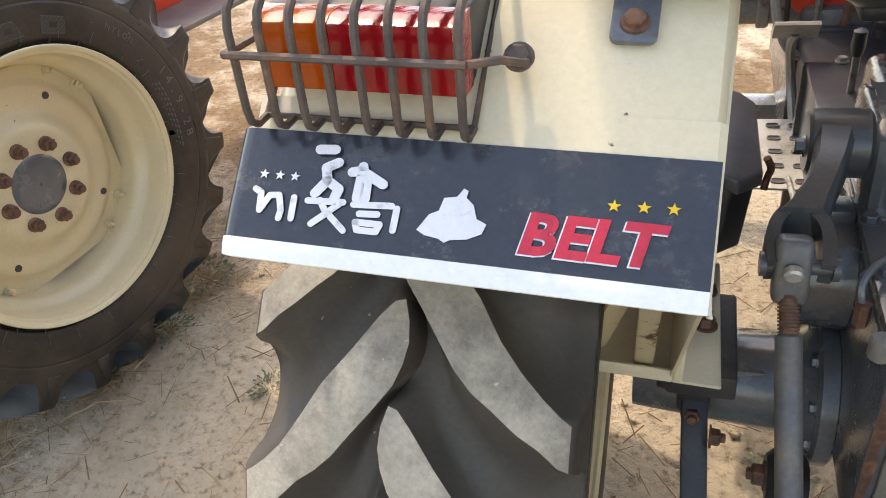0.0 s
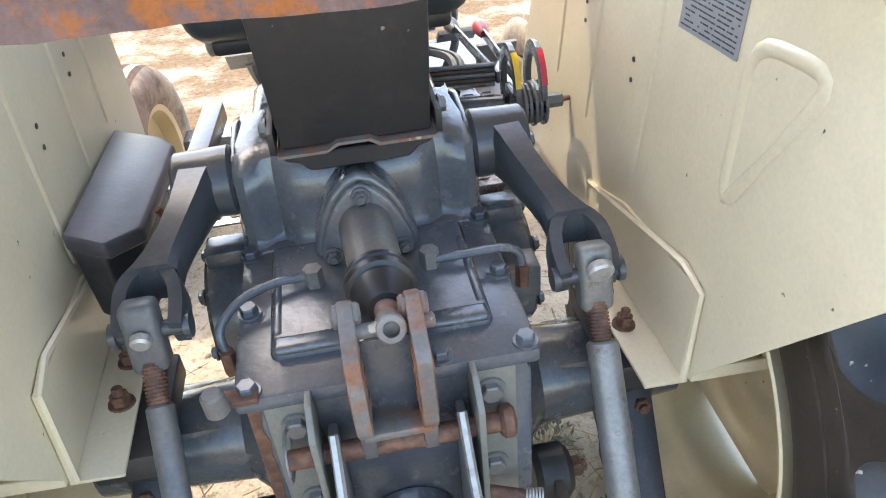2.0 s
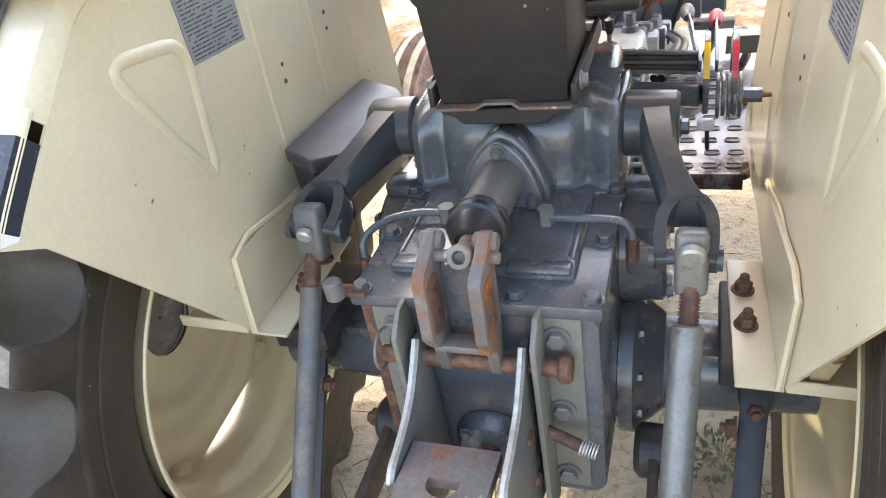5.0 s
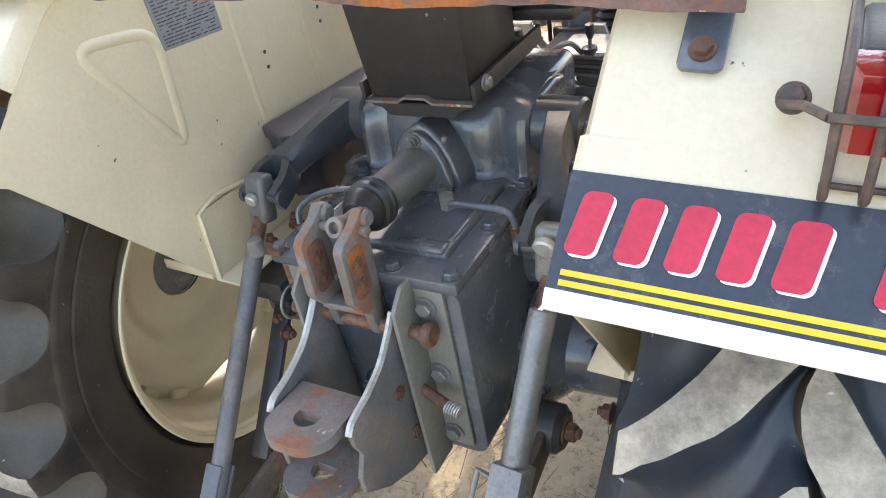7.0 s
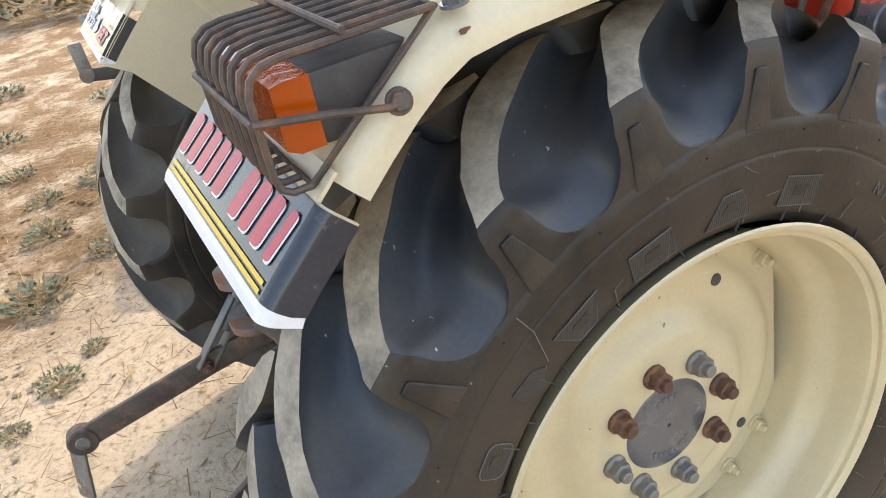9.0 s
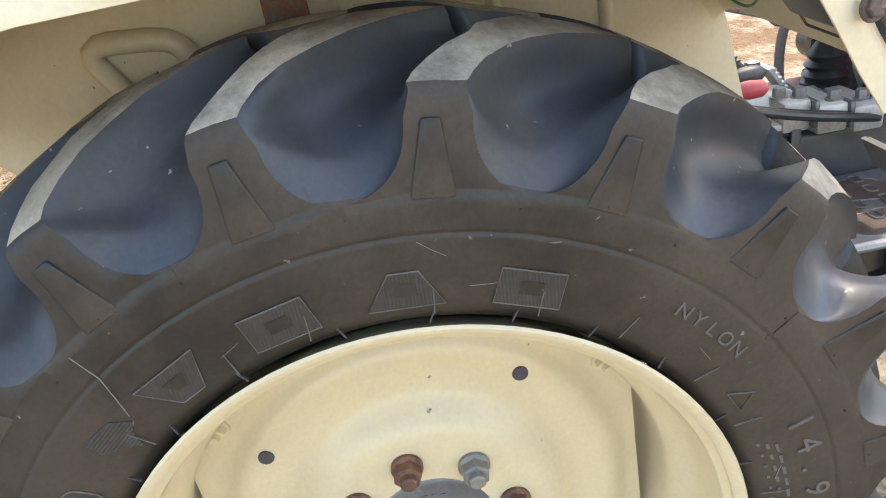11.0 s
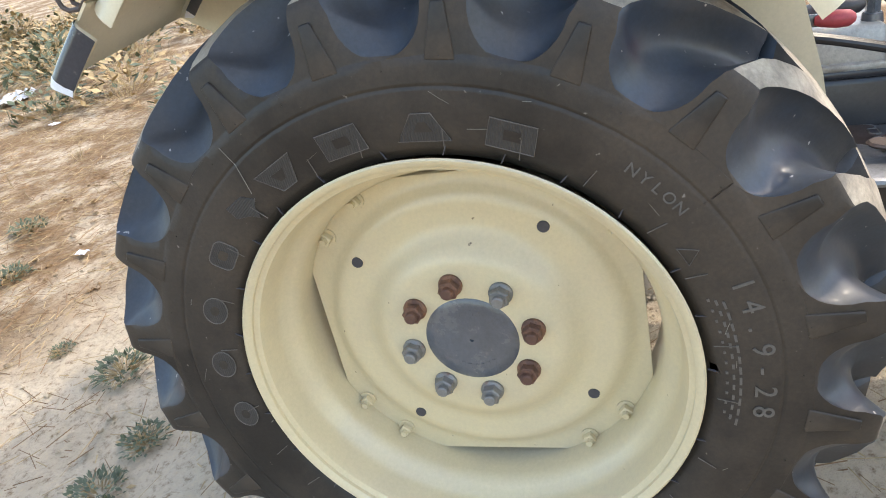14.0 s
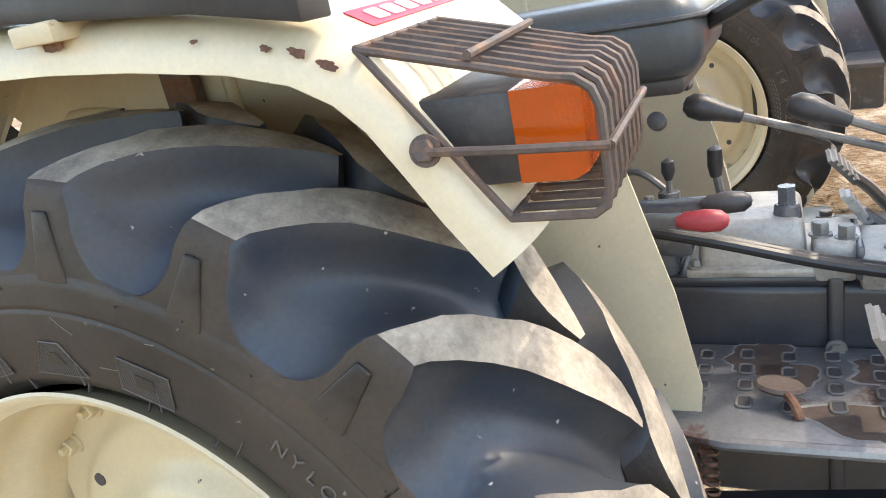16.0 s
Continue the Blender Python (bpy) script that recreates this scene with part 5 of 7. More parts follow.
# ---- lift arms, rods, links ----
def lift_side(s):
    up = 0.0 if s > 0 else 0.026      # rise of the fork
    bm = cyl(B(), (s * 0.165, 0.075, 1.052), (s * 0.247, 0.075, 1.052), 0.050, 0.048, 28, 0.005)
    arm = part("lift_arm", bm, ARMGREY, TRACTOR, "blue grey cast lift arm with forked end")
    bm = B()
    path = [((x, y, z + up * max(0.0, (0.06 - y) / 0.25)), w, h) for (x, y, z), w, h in (((0.212, 0.060, 1.052), 0.028, 0.042), ((0.217, 0.03, 1.051), 0.025, 0.037), ((0.224, -0.01, 1.045), 0.022, 0.032), ((0.236, -0.05, 1.034), 0.021, 0.028), ((0.25, -0.085, 1.021), 0.024, 0.026), ((0.262, -0.108, 1.011), 0.032, 0.025))]
    rows = []
    for (x, y, z), hw, hh in path:
        rows.append([bm.verts.new((s * (x + a * hw), y, z + b * hh)) for a, b in ((-1, -0.6), (-0.7, -1), (0.7, -1), (1, -0.6), (1, 0.6), (0.7, 1), (-0.7, 1), (-1, 0.6))])
    for a, b in zip(rows, rows[1:]):
        for k in range(8):
            bm.faces.new((a[k], a[(k + 1) % 8], b[(k + 1) % 8], b[k]))
    bm.faces.new(rows[0])
    bm.faces.new(rows[-1])
    part("arm_bar", bm, ARMGREY, arm)
    bm = B()
    arch = [(-0.040, -0.085, -0.042), (-0.042, -0.05, -0.026), (-0.038, -0.02, -0.010), (-0.022, 0.006, 0.0), (0, 0.014, 0.003), (0.022, 0.006, 0.0), (0.038, -0.02, -0.010), (0.042, -0.05, -0.026), (0.040, -0.085, -0.042)]
    pts = curve([(s * 0.264 + x * 0.78, -0.102 + y * 0.80, 1.010 + z * 0.9 + up * (0.7 - y * 3)) for x, y, z in arch], 3)
    rows = []
    for i, p in enumerate(pts):
        d = (pts[min(i + 1, len(pts) - 1)] - pts[max(i - 1, 0)]).normalized()
        rise = Vector((0, -0.35, 0.93))
        w = d.cross(rise).normalized()
        rows.append([bm.verts.new(p + w * a * 0.0080 + rise * b * 0.0215) for a, b in ((-1, -1), (1, -1), (1.1, 0), (1, 1), (-1, 1), (-1.1, 0))])
    for a, b in zip(rows, rows[1:]):
        for k in range(6):
            bm.faces.new((a[k], a[(k + 1) % 6], b[(k + 1) % 6], b[k]))
    bm.faces.new(rows[0])
    bm.faces.new(rows[-1])
    part("fork", bm, ARMGREY, arm)
    pz = 0.976 + up
    bm = cyl(B(), (s * 0.264 - 0.044, -0.164, pz), (s * 0.264 + 0.044, -0.164, pz), 0.010, None, 14, 0.002)
    cyl(bm, (s * 0.264 - 0.046, -0.164, pz), (s * 0.264 - 0.038, -0.164, pz), 0.016, None, 14)
    cyl(bm, (s * 0.264 + 0.038, -0.164, pz), (s * 0.264 + 0.046, -0.164, pz), 0.016, None, 14)
    part("fork_pin", bm, ARMGREY, arm)
    bolts("arm_bolt", arm, [((s * 0.247, 0.075, 1.045), (s, 0, 0))], GREY, 0.012, 0.014)
    # lift rod
    x = s * 0.272
    top, low = Vector((x, -0.205, 0.985)), (Vector((0.262, -0.36, 0.715)) if s > 0 else Vector((-0.243, -0.53, 0.585)))
    d = (low - Vector((x, -0.184, 0.938 + up))).normalized()
    start = Vector((x, -0.184, 0.938 + up))
    bm = box(B(), (x, -0.166, 0.972 + up), (0.043, 0.036, 0.088), rot=(-14, 0, 0), bevel=0.009, seg=3)
    rod = part("lift_rod", bm, STEEL if s > 0 else GREYDUSTY, TRACTOR, "light grey steel lift rod" if s > 0 else "worn rusty grey lift rod")
    hd = 0.017 if s > 0 else 0.012
    part("pin_head", cyl(B(), (x, -0.180, 0.998 + up * 0.4), (x, -0.194, 0.994 + up * 0.4), hd, None, 20, 0.003), ALU, rod, "bright round pin head")
    bm = B()
    for k in range(11):
        p = start + d * (0.0045 * k - 0.004)
        cyl(bm, p, p + d * 0.0026, 0.0135, None, 12)
        cyl(bm, p, p + d * 0.0045, 0.0115, None, 12)
    part("thread", bm, RUSTDARK, rod, "rusty screw thread")
    r = 0.0205 if s > 0 else 0.0165
    a = start + d * 0.045
    part("rod_tube", cyl(B(), a, low, r, None, 20, 0.003), STEEL if s > 0 else GREYDUSTY, rod)
    if s > 0:
        bm = B()
        t = box(B(), (0, 0, 0.09), (0.052, 0.052, 0.18), bevel=0.004)
        q, _ = axis_frame(low - d * 0.01, low + d)
        merge(bm, t, q)
        part("leveling_box", bm, STEEL, rod, "grey square leveling box")
        part("handle_loop", tube(B(), [q @ Vector(p) for p in ((-0.027, 0, 0.03), (-0.055, 0, 0.025), (-0.06, 0, 0.10), (-0.05, 0, 0.12), (-0.027, 0, 0.115))], 0.005, 8), STEEL, rod)
        part("handle_loop", tube(B(), [q @ Vector(p) for p in ((0.027, 0, 0.04), (0.05, 0, 0.05), (0.052, 0, 0.11), (0.027, 0, 0.12))], 0.005, 8), STEEL, rod)
        part("lower_tube", cyl(B(), low + d * 0.15, (0.25, -0.55, 0.50), 0.014, None, 16), GREYDUSTY, rod)
    else:
        e = Vector((-0.237, -0.60, 0.52))
        for o in (-0.016, 0.016):
            bm = B()
            q, ln = axis_frame(low - d * 0.07, e)
            t = box(B(), (0, o, ln / 2), (0.034, 0.007, ln + 0.03), bevel=0.003)
            merge(bm, t, q)
            part("rod_fork", bm, GREYDUSTY, rod)
    # lower link
    end, mid, front = Vector((s * 0.323, -0.932, 0.415)), Vector((s * 0.240, -0.60, 0.515)), Vector((s * 0.225, -0.15, 0.575))
    bm = B()
    for a, b, o in ((front, mid, 0), (mid, end, 0)):
        q, ln = axis_frame(a, b)
        merge(bm, box(B(), (0, 0, ln / 2), (0.016, 0.060, ln + 0.02), bevel=0.004), q)
    lk = part("lower_link", bm, RUSTBAR, TRACTOR, "dark rusty brown lower link arm")
    part("link_eye", cyl(B(), end - Vector((0.02, 0, 0)), end + Vector((0.02, 0, 0)), 0.037, None, 24, 0.004), RUSTBAR, lk, "worn round link eye")
    part("link_ball", cyl(B(), end - Vector((0.024, 0, 0)), end + Vector((0.024, 0, 0)), 0.018, None, 16, 0.003), STEEL, lk)
    bm = B()
    t = prism(B(), rounded(-0.03, -0.15, 0.03, 0.01, 0.012), Matrix(), 0.008, 0.002)
    merge(bm, t, Matrix.Translation(end + Vector((s * 0.02, -0.02, -0.02))) @ Euler((radians(75), 0, radians(35))).to_matrix().to_4x4())
    part("link_plate", bm, RUSTGREY, lk, "rusty drilled link plate")
    bolts("link_bolt", lk, [(mid + Vector((-0.012, 0, 0.0)), (-1, 0, 0)), (mid + Vector((0.012, -0.0, 0.0)), (1, 0, 0))], RUSTDARK, 0.014, 0.016, 0.006)
    part("link_ball_joint", cyl(B(), front - Vector((0.03, 0, 0)), front + Vector((0.03, 0, 0)), 0.045, None, 24, 0.010), BLACK, lk)
    bolts("joint_bolt", lk, [(front + Vector((s * 0.03, 0, 0)), (s, 0, 0))], RUSTDARK, 0.018, 0.02, 0.008)
    # check chain arm below the axle
    bm = B()
    q, ln = axis_frame((s * 0.372, -0.10, 0.715), (s * 0.352, -0.33, 0.46))
    merge(bm, box(B(), (0, 0, ln / 2), (0.040, 0.014, ln), bevel=0.003), q)
    box(bm, (s * 0.372, -0.10, 0.70), (0.05, 0.05, 0.06), bevel=0.006)
    ck = part("check_arm", bm, BLACK, TRACTOR, "black steel check arm below the axle")
    bolts("check_bolt", ck, [((s * 0.372, -0.13, 0.675), (0, -1, 0.2)), ((s * 0.345, -0.16, 0.66), (-s, 0, 0))], RUSTDARK, 0.014, 0.016, 0.008)
    return arm


lift_side(1)
lift_side(-1)


# ---- hitch ----
def hitch():
    for s in (-1, 1):
        fx = s * 0.0875
        bm = B()
        prism(bm, [(fx, 0.625), (fx + s * 0.056, 0.625), (fx + s * 0.056, 0.972), (fx, 0.972)], aty(-0.266), 0.008, 0.002)
        prism(bm, [(-0.268, 0.60), (-0.268, 0.972), (-0.300, 0.972), (-0.330, 0.945), (-0.330, 0.60)], Matrix.Translation((fx - (0.008 if s < 0 else 0), 0, 0)) @ YZ, 0.008, 0.002)
        an = part("angle_bracket", bm, OLIVE, TRACTOR, "olive grey angle iron bracket on the rear case")
        bolts("bracket_bolt", an, [((s * 0.112, -0.275, z), (0, -1, 0)) for z in (0.922, 0.790, 0.655)], STEEL, 0.0135, 0.013)
        hole = lathe(B(), [(0, 0), (0, 0.009), (0.0012, 0.009), (0.0012, 0)], None, 14)
        repeat("bracket_hole", hole, STICKDARK, an, [Matrix.Translation((fx - s * 0.0085 if s > 0 else fx + 0.0005, -0.305, z)) @ Euler((0, radians(-90 * s), 0)).to_matrix().to_4x4() for z in (0.895, 0.80, 0.71, 0.66)])
    bm = cyl(B(), (-0.128, -0.300, 0.892), (0.118, -0.300, 0.892), 0.012, None, 16, 0.002)
    pin = part("cross_pin", bm, RUSTDARK, TRACTOR, "rusty steel cross pin")
    part("pin_head", cyl(B(), (0.116, -0.300, 0.892), (0.134, -0.300, 0.892), 0.020, None, 18, 0.004), RUSTDARK, pin)
    part("ring_clip", tube(B(), [(-0.124, -0.305 + 0.028 * math.cos(a), 0.905 + 0.028 * math.sin(a)) for a in [2 * math.pi * k / 20 for k in range(20)]], 0.0022, 6, True), STEEL, pin, "thin wire ring clip")
    bm = cyl(B(), (0.085, -0.305, 0.780), (0.150, -0.318, 0.762), 0.009, None, 14)
    sp = part("side_pin", bm, RUSTDARK, TRACTOR, "rusty side pin with threaded end")
    tb = B()
    for k in range(6):
        a = 0.140 + 0.004 * k
        cyl(tb, (a, -0.3165, 0.764 - 0.001 * k), (a + 0.0025, -0.317, 0.7635 - 0.001 * k), 0.0115, None, 12)
    part("pin_thread", tb, ALU, sp)
    # top link bracket: two rusty plates
    for x in (-0.040, 0.030):
        poly = [(-0.275, 1.055), (-0.262, 1.078), (-0.280, 1.085), (-0.305, 1.070), (-0.335, 1.060), (-0.344, 1.050), (-0.348, 0.965), (-0.335, 0.945), (-0.318, 0.925), (-0.310, 0.880), (-0.292, 0.880), (-0.288, 0.93), (-0.282, 0.95)]
        pl = part("link_bracket", prism(B(), poly, atx(x - 0.003), 0.017, 0.003), RUSTGREY, TRACTOR, "rusty worn top link bracket plate")
        for o in (0.0115, -0.0005):
            part("inner_rust", prism(B(), rounded(-0.338, 0.962, -0.300, 1.045, 0.012), atx(x + (0.0141 if o > 0 else -0.0043)), 0.0014, 0.0004), RUST, pl, "bright orange rust patch plate")
        hole = lathe(B(), [(0, 0), (0, 0.010), (0.001, 0.010), (0.001, 0)], None, 14)
        repeat("bracket_hole", hole, RUSTDARK, pl, [Matrix.Translation((x + o, -0.318, z)) @ Euler((0, radians(90), 0)).to_matrix().to_4x4() for z in (0.985, 1.02) for o in (0.0158, -0.0052)])
        part("bracket_lug", cyl(B(), (x - 0.010, -0.276, 1.068), (x + 0.021, -0.276, 1.068), 0.013, None, 18, 0.003), RUSTGREY, pl)
    part("bracket_web", box(B(), (0.0, -0.315, 0.935), (0.075, 0.028, 0.012), bevel=0.003), RUSTGREY, TRACTOR, "rusty cross web")
    part("draft_plate", prism(B(), rounded(-0.032, 0.86, 0.034, 1.035, 0.012), aty(-0.268), 0.016, 0.004), GREY, TRACTOR, "blue grey draft plate")
    # towing clevis
    side = [(-0.285, 0.925), (-0.305, 0.928), (-0.325, 0.905), (-0.362, 0.872), (-0.408, 0.852), (-0.448, 0.842), (-0.462, 0.828), (-0.462, 0.805), (-0.452, 0.78), (-0.470, 0.745), (-0.470, 0.715), (-0.42, 0.67), (-0.36, 0.64), (-0.275, 0.62)]
    for x in (-0.0765, 0.0675):
        pl = part("clevis_side", prism(B(), side, atx(x), 0.010, 0.002), GREYDUSTY, TRACTOR, "worn grey side plate of the towing clevis")
        edge = curve([(x + 0.005, y - 0.002, z + 0.001) for y, z in side[1:7]], 4)
        part("worn_edge", tube(B(), edge, 0.0058, 6), ALU, pl, "bright worn steel edge")
        bolts("clevis_bolt", pl, [((x + (0.0105 if x > 0 else -0.0005), -0.345, 0.80), (1 if x > 0 else -1, 0, 0)), ((x + (0.0105 if x > 0 else -0.0005), -0.33, 0.70), (1 if x > 0 else -1, 0, 0))], RUSTDARK, 0.009, 0.006)
    for z, y in ((0.826, -0.458), (0.718, -0.464)):
        t = B()
        n = 40
        outer = []
        for k in range(n):
            a = 2 * math.pi * k / n
            sx, sy = math.cos(a), math.sin(a)
            q = 1.0 / max(abs(sx), abs(sy))
            r = min(q, 1.08) * 0.059
            outer.append((r * sx, r * sy - 0.0))
        inner = [(0.021 * math.cos(2 * math.pi * k / n), 0.021 * math.sin(2 * math.pi * k / n)) for k in range(n)]
        vt = [[t.verts.new((x, yy, zz)) for x, yy in pts] for zz in (0, 0.018) for pts in (outer, inner)]
        o0, i0, o1, i1 = vt
        for k in range(n):
            j = (k + 1) % n
            for q in ((o0[k], o0[j], i0[j], i0[k]), (o1[k], o1[j], i1[j], i1[k]), (o0[k], o0[j], o1[j], o1[k]), (i0[k], i0[j], i1[j], i1[k])):
                t.faces.new(q)
        box(t, (0, 0.035, 0.009), (0.118, 0.055, 0.0178))
        bm = B()
        merge(bm, t, Matrix.Translation((-0.004, y, z - 0.009)) @ Euler((radians(-4), 0, 0)).to_matrix().to_4x4())
        part("clevis_plate", bm, RUSTGREY, TRACTOR, "rusty clevis plate with a round hole")
    # power take off in the recess between the plates
    bm = cyl(B(), (0, -0.262, 0.70), (0, -0.292, 0.70), 0.060, 0.052, 28, 0.006)
    for k in range(4):
        a = radians(45 + 90 * k)
        bolt(bm, (0.046 * math.cos(a), -0.290, 0.70 + 0.046 * math.sin(a)), (0, -1, 0), 0.008, 0.008)
    pt = part("output_flange", bm, GREY, TRACTOR, "blue grey output shaft flange")
    sp = B()
    cyl(sp, (0, -0.29, 0.70), (0, -0.37, 0.70), 0.0165, None, 16)
    for k in range(6):
        a = radians(60 * k)
        cyl(sp, (0.0165 * math.cos(a), -0.30, 0.70 + 0.0165 * math.sin(a)), (0.0165 * math.cos(a), -0.37, 0.70 + 0.0165 * math.sin(a)), 0.0045, None, 6)
    part("splined_shaft", sp, RUSTDARK, pt, "rusty splined shaft")


hitch()


# ---- top of the case ----
def case_top():
    a, b = Vector((0, -0.050, 1.028)), Vector((0.006, -0.205, 1.046))
    d = (b - a).normalized()
    bm = B()
    half = [(0.0, 0.062), (0.018, 0.053), (0.036, 0.034), (0.050, 0.008), (0.059, -0.020), (0.061, -0.036), (0.054, -0.047), (0.038, -0.051), (0.0, -0.050)]
    fl = half + [(-x, y) for x, y in half[-2:0:-1]]
    q = Matrix.Translation(a) @ Matrix((Vector((1, 0, 0)), Vector((0, 0.12, 0.99)), Vector((0, -0.99, 0.12)))).transposed().to_4x4()
    prism(bm, fl, q @ Matrix.Translation((0, 0, -0.004)), 0.016, 0.005, 3)
    prism(bm, [(x * 1.16, y * 1.14 + 0.002) for x, y in fl], q @ Matrix.Translation((0, 0, -0.07)), 0.067, 0.012, 4)
    t = part("sensor_tube", bm, GREY, TRACTOR, "worn grey draft sensor tube on a triangular flange")
    part("tube_body", cyl(B(), a, b, 0.035, 0.032, 32, 0.004), GREYDUSTY, t, "grey tube with worn brown patch")
    bt = B()
    m, _ = axis_frame(b - d * 0.012, b + d)
    lathe(bt, [(0, 0), (0, 0.034), (0.006, 0.041), (0.013, 0.041), (0.016, 0.037), (0.020, 0.041), (0.029, 0.040), (0.032, 0.033), (0.037, 0.036), (0.046, 0.033), (0.058, 0.024), (0.064, 0.020), (0.066, 0)], m, 32)
    part("rubber_boot", bt, BOOT, t, "black ribbed rubber boot")
    e = b + d * 0.05
    part("rod_end", cyl(B(), e, e + d * 0.045, 0.0135, None, 20, 0.003), RUSTGREY, t, "rusty rod end")
    ee = e + d * 0.036
    me, _ = axis_frame(ee + Vector((0, -0.017, 0.0105)), ee + Vector((0, 0.016, -0.006)))
    eb = lathe(B(), [(0.022, 0.0), (0.022, 0.0088), (0.0, 0.0088), (0.0, 0.0145), (0.002, 0.0160), (0.032, 0.0160), (0.034, 0.0145), (0.034, 0.0)], me, 20)
    part("rod_eye", eb, RUSTGREY, t, "rusty eye with a round hole")
    part("eye_pin", cyl(B(), ee + Vector((-0.052, 0, 0)), ee + Vector((0.046, 0, 0)), 0.008, None, 14, 0.002), RUSTGREY, t)
    nrm = q.to_3x3() @ Vector((0, 0, 1))
    bolts("flange_bolt", t, [(q @ Vector((x, y, 0.012)), nrm) for x, y in ((0, 0.044), (0.047, -0.034), (-0.047, -0.034))], GREYDUSTY, 0.0095, 0.011, 0.006)
    # oil pipes
    for s, pts in ((1, [(0.074, -0.112, 0.998), (0.11, -0.114, 1.0), (0.17, -0.112, 0.998), (0.19, -0.113, 0.985), (0.193, -0.115, 0.955)]), (-1, [(-0.074, -0.105, 0.998), (-0.12, -0.112, 1.002), (-0.165, -0.135, 1.0), (-0.19, -0.165, 0.985), (-0.186, -0.18, 0.95)])):
        p = part("oil_pipe", tube(B(), curve(pts), 0.0058, 10), GREY, TRACTOR, "thin grey oil pipe")
        part("pipe_union", cyl(B(), (s * 0.074, -0.108, 0.975), (s * 0.074, -0.108, 1.012), 0.0125, None, 6), STEEL, p)
        part("pipe_nut", cyl(B(), Vector(pts[-1]) + Vector((0, 0, 0.014)), Vector(pts[-1]) - Vector((0, 0, 0.02)), 0.0095, None, 6), RUSTDARK, p)
    # corner lug on the left rear of the cover
    lg = part("corner_lug", cyl(B(), (-0.185, -0.285, 0.972), (-0.187, -0.285, 1.002), 0.014, 0.013, 14, 0.003), GREYDUSTY, TRACTOR, "small grey corner lug")
    part("lug_arm", box(B(), (-0.168, -0.272, 0.976), (0.05, 0.022, 0.008), bevel=0.002), RUSTDARK, lg)
    # brake housings either side
    for s in (-1, 1):
        bm = cyl(B(), (s * 0.16, 0.045, 0.855), (s * 0.236, 0.045, 0.855), 0.098, 0.094, 36, 0.006)
        h = part("brake_housing", bm, GREY, TRACTOR, "blue grey round brake housing")
        bolts("housing_bolt", h, [((s * 0.236, 0.045 + 0.084 * math.cos(radians(a)), 0.855 + 0.084 * math.sin(radians(a))), (s, 0, 0)) for a in range(10, 370, 60)], GREY, 0.009, 0.009)
        part("housing_cap", box(B(), (s * 0.20, 0.045, 0.955), (0.06, 0.05, 0.03), bevel=0.006), GREY, h)
    part("valve_block", box(B(), (0.205, -0.055, 0.905), (0.05, 0.05, 0.055), bevel=0.006), GREY, TRACTOR, "dark grey hydraulic valve block")
    # black tray and box under the seat
    bm = B()
    strip = [(-0.092, 1.134), (-0.03, 1.134), (-0.018, 1.142), (0.024, 1.142), (0.036, 1.134), (0.107, 1.134), (0.107, 1.130), (0.034, 1.130), (0.022, 1.138), (-0.016, 1.138), (-0.032, 1.130), (-0.092, 1.130)]
    prism(bm, strip, aty(0.26), 0.298, 0.0)
    tr = part("seat_tray", bm, RUSTGREY, TRACTOR, "bent steel tray with rusty edges")
    bm = B()
    low = [(-0.088, 1.130), (0.103, 1.130), (0.098, 1.122), (0.084, 1.119), (0.070, 1.106), (-0.055, 1.106), (-0.066, 1.119), (-0.083, 1.122)]
    prism(bm, low, aty(0.255), 0.288, 0.002, 1)
    part("tray_bottom", bm, BOXBLACK, tr)
    bm = B()
    vs = [bm.verts.new(p) for p in ((-0.086, -0.026, 1.136), (0.101, -0.026, 1.136), (0.101, 0.16, 1.136), (-0.086, 0.16, 1.136), (-0.104, -0.052, 1.45), (0.118, -0.052, 1.45), (0.118, 0.12, 1.45), (-0.104, 0.12, 1.45))]
    for f in ((0, 1, 2, 3), (4, 5, 6, 7), (0, 1, 5, 4), (1, 2, 6, 5), (2, 3, 7, 6), (3, 0, 4, 7)):
        bm.faces.new([vs[i] for i in f])
    bmesh.ops.bevel(bm, geom=list(bm.edges), offset=0.004, segments=2, affect="EDGES", profile=0.5)
    sb = part("seat_box", bm, BOXBLACK, TRACTOR, "matt black sheet steel box under the seat")
    for x in (-0.096, 0.111):
        part("tray_rail", box(B(), (x, 0.10, 1.150), (0.008, 0.27, 0.030), bevel=0.001), BOXBLACK, tr)
    bolts("rail_bolt", tr, [((0.1155, 0.0, 1.156), (1, 0, 0)), ((-0.1005, 0.0, 1.156), (-1, 0, 0))], STEEL, 0.010, 0.010)
    return sb


case_top()


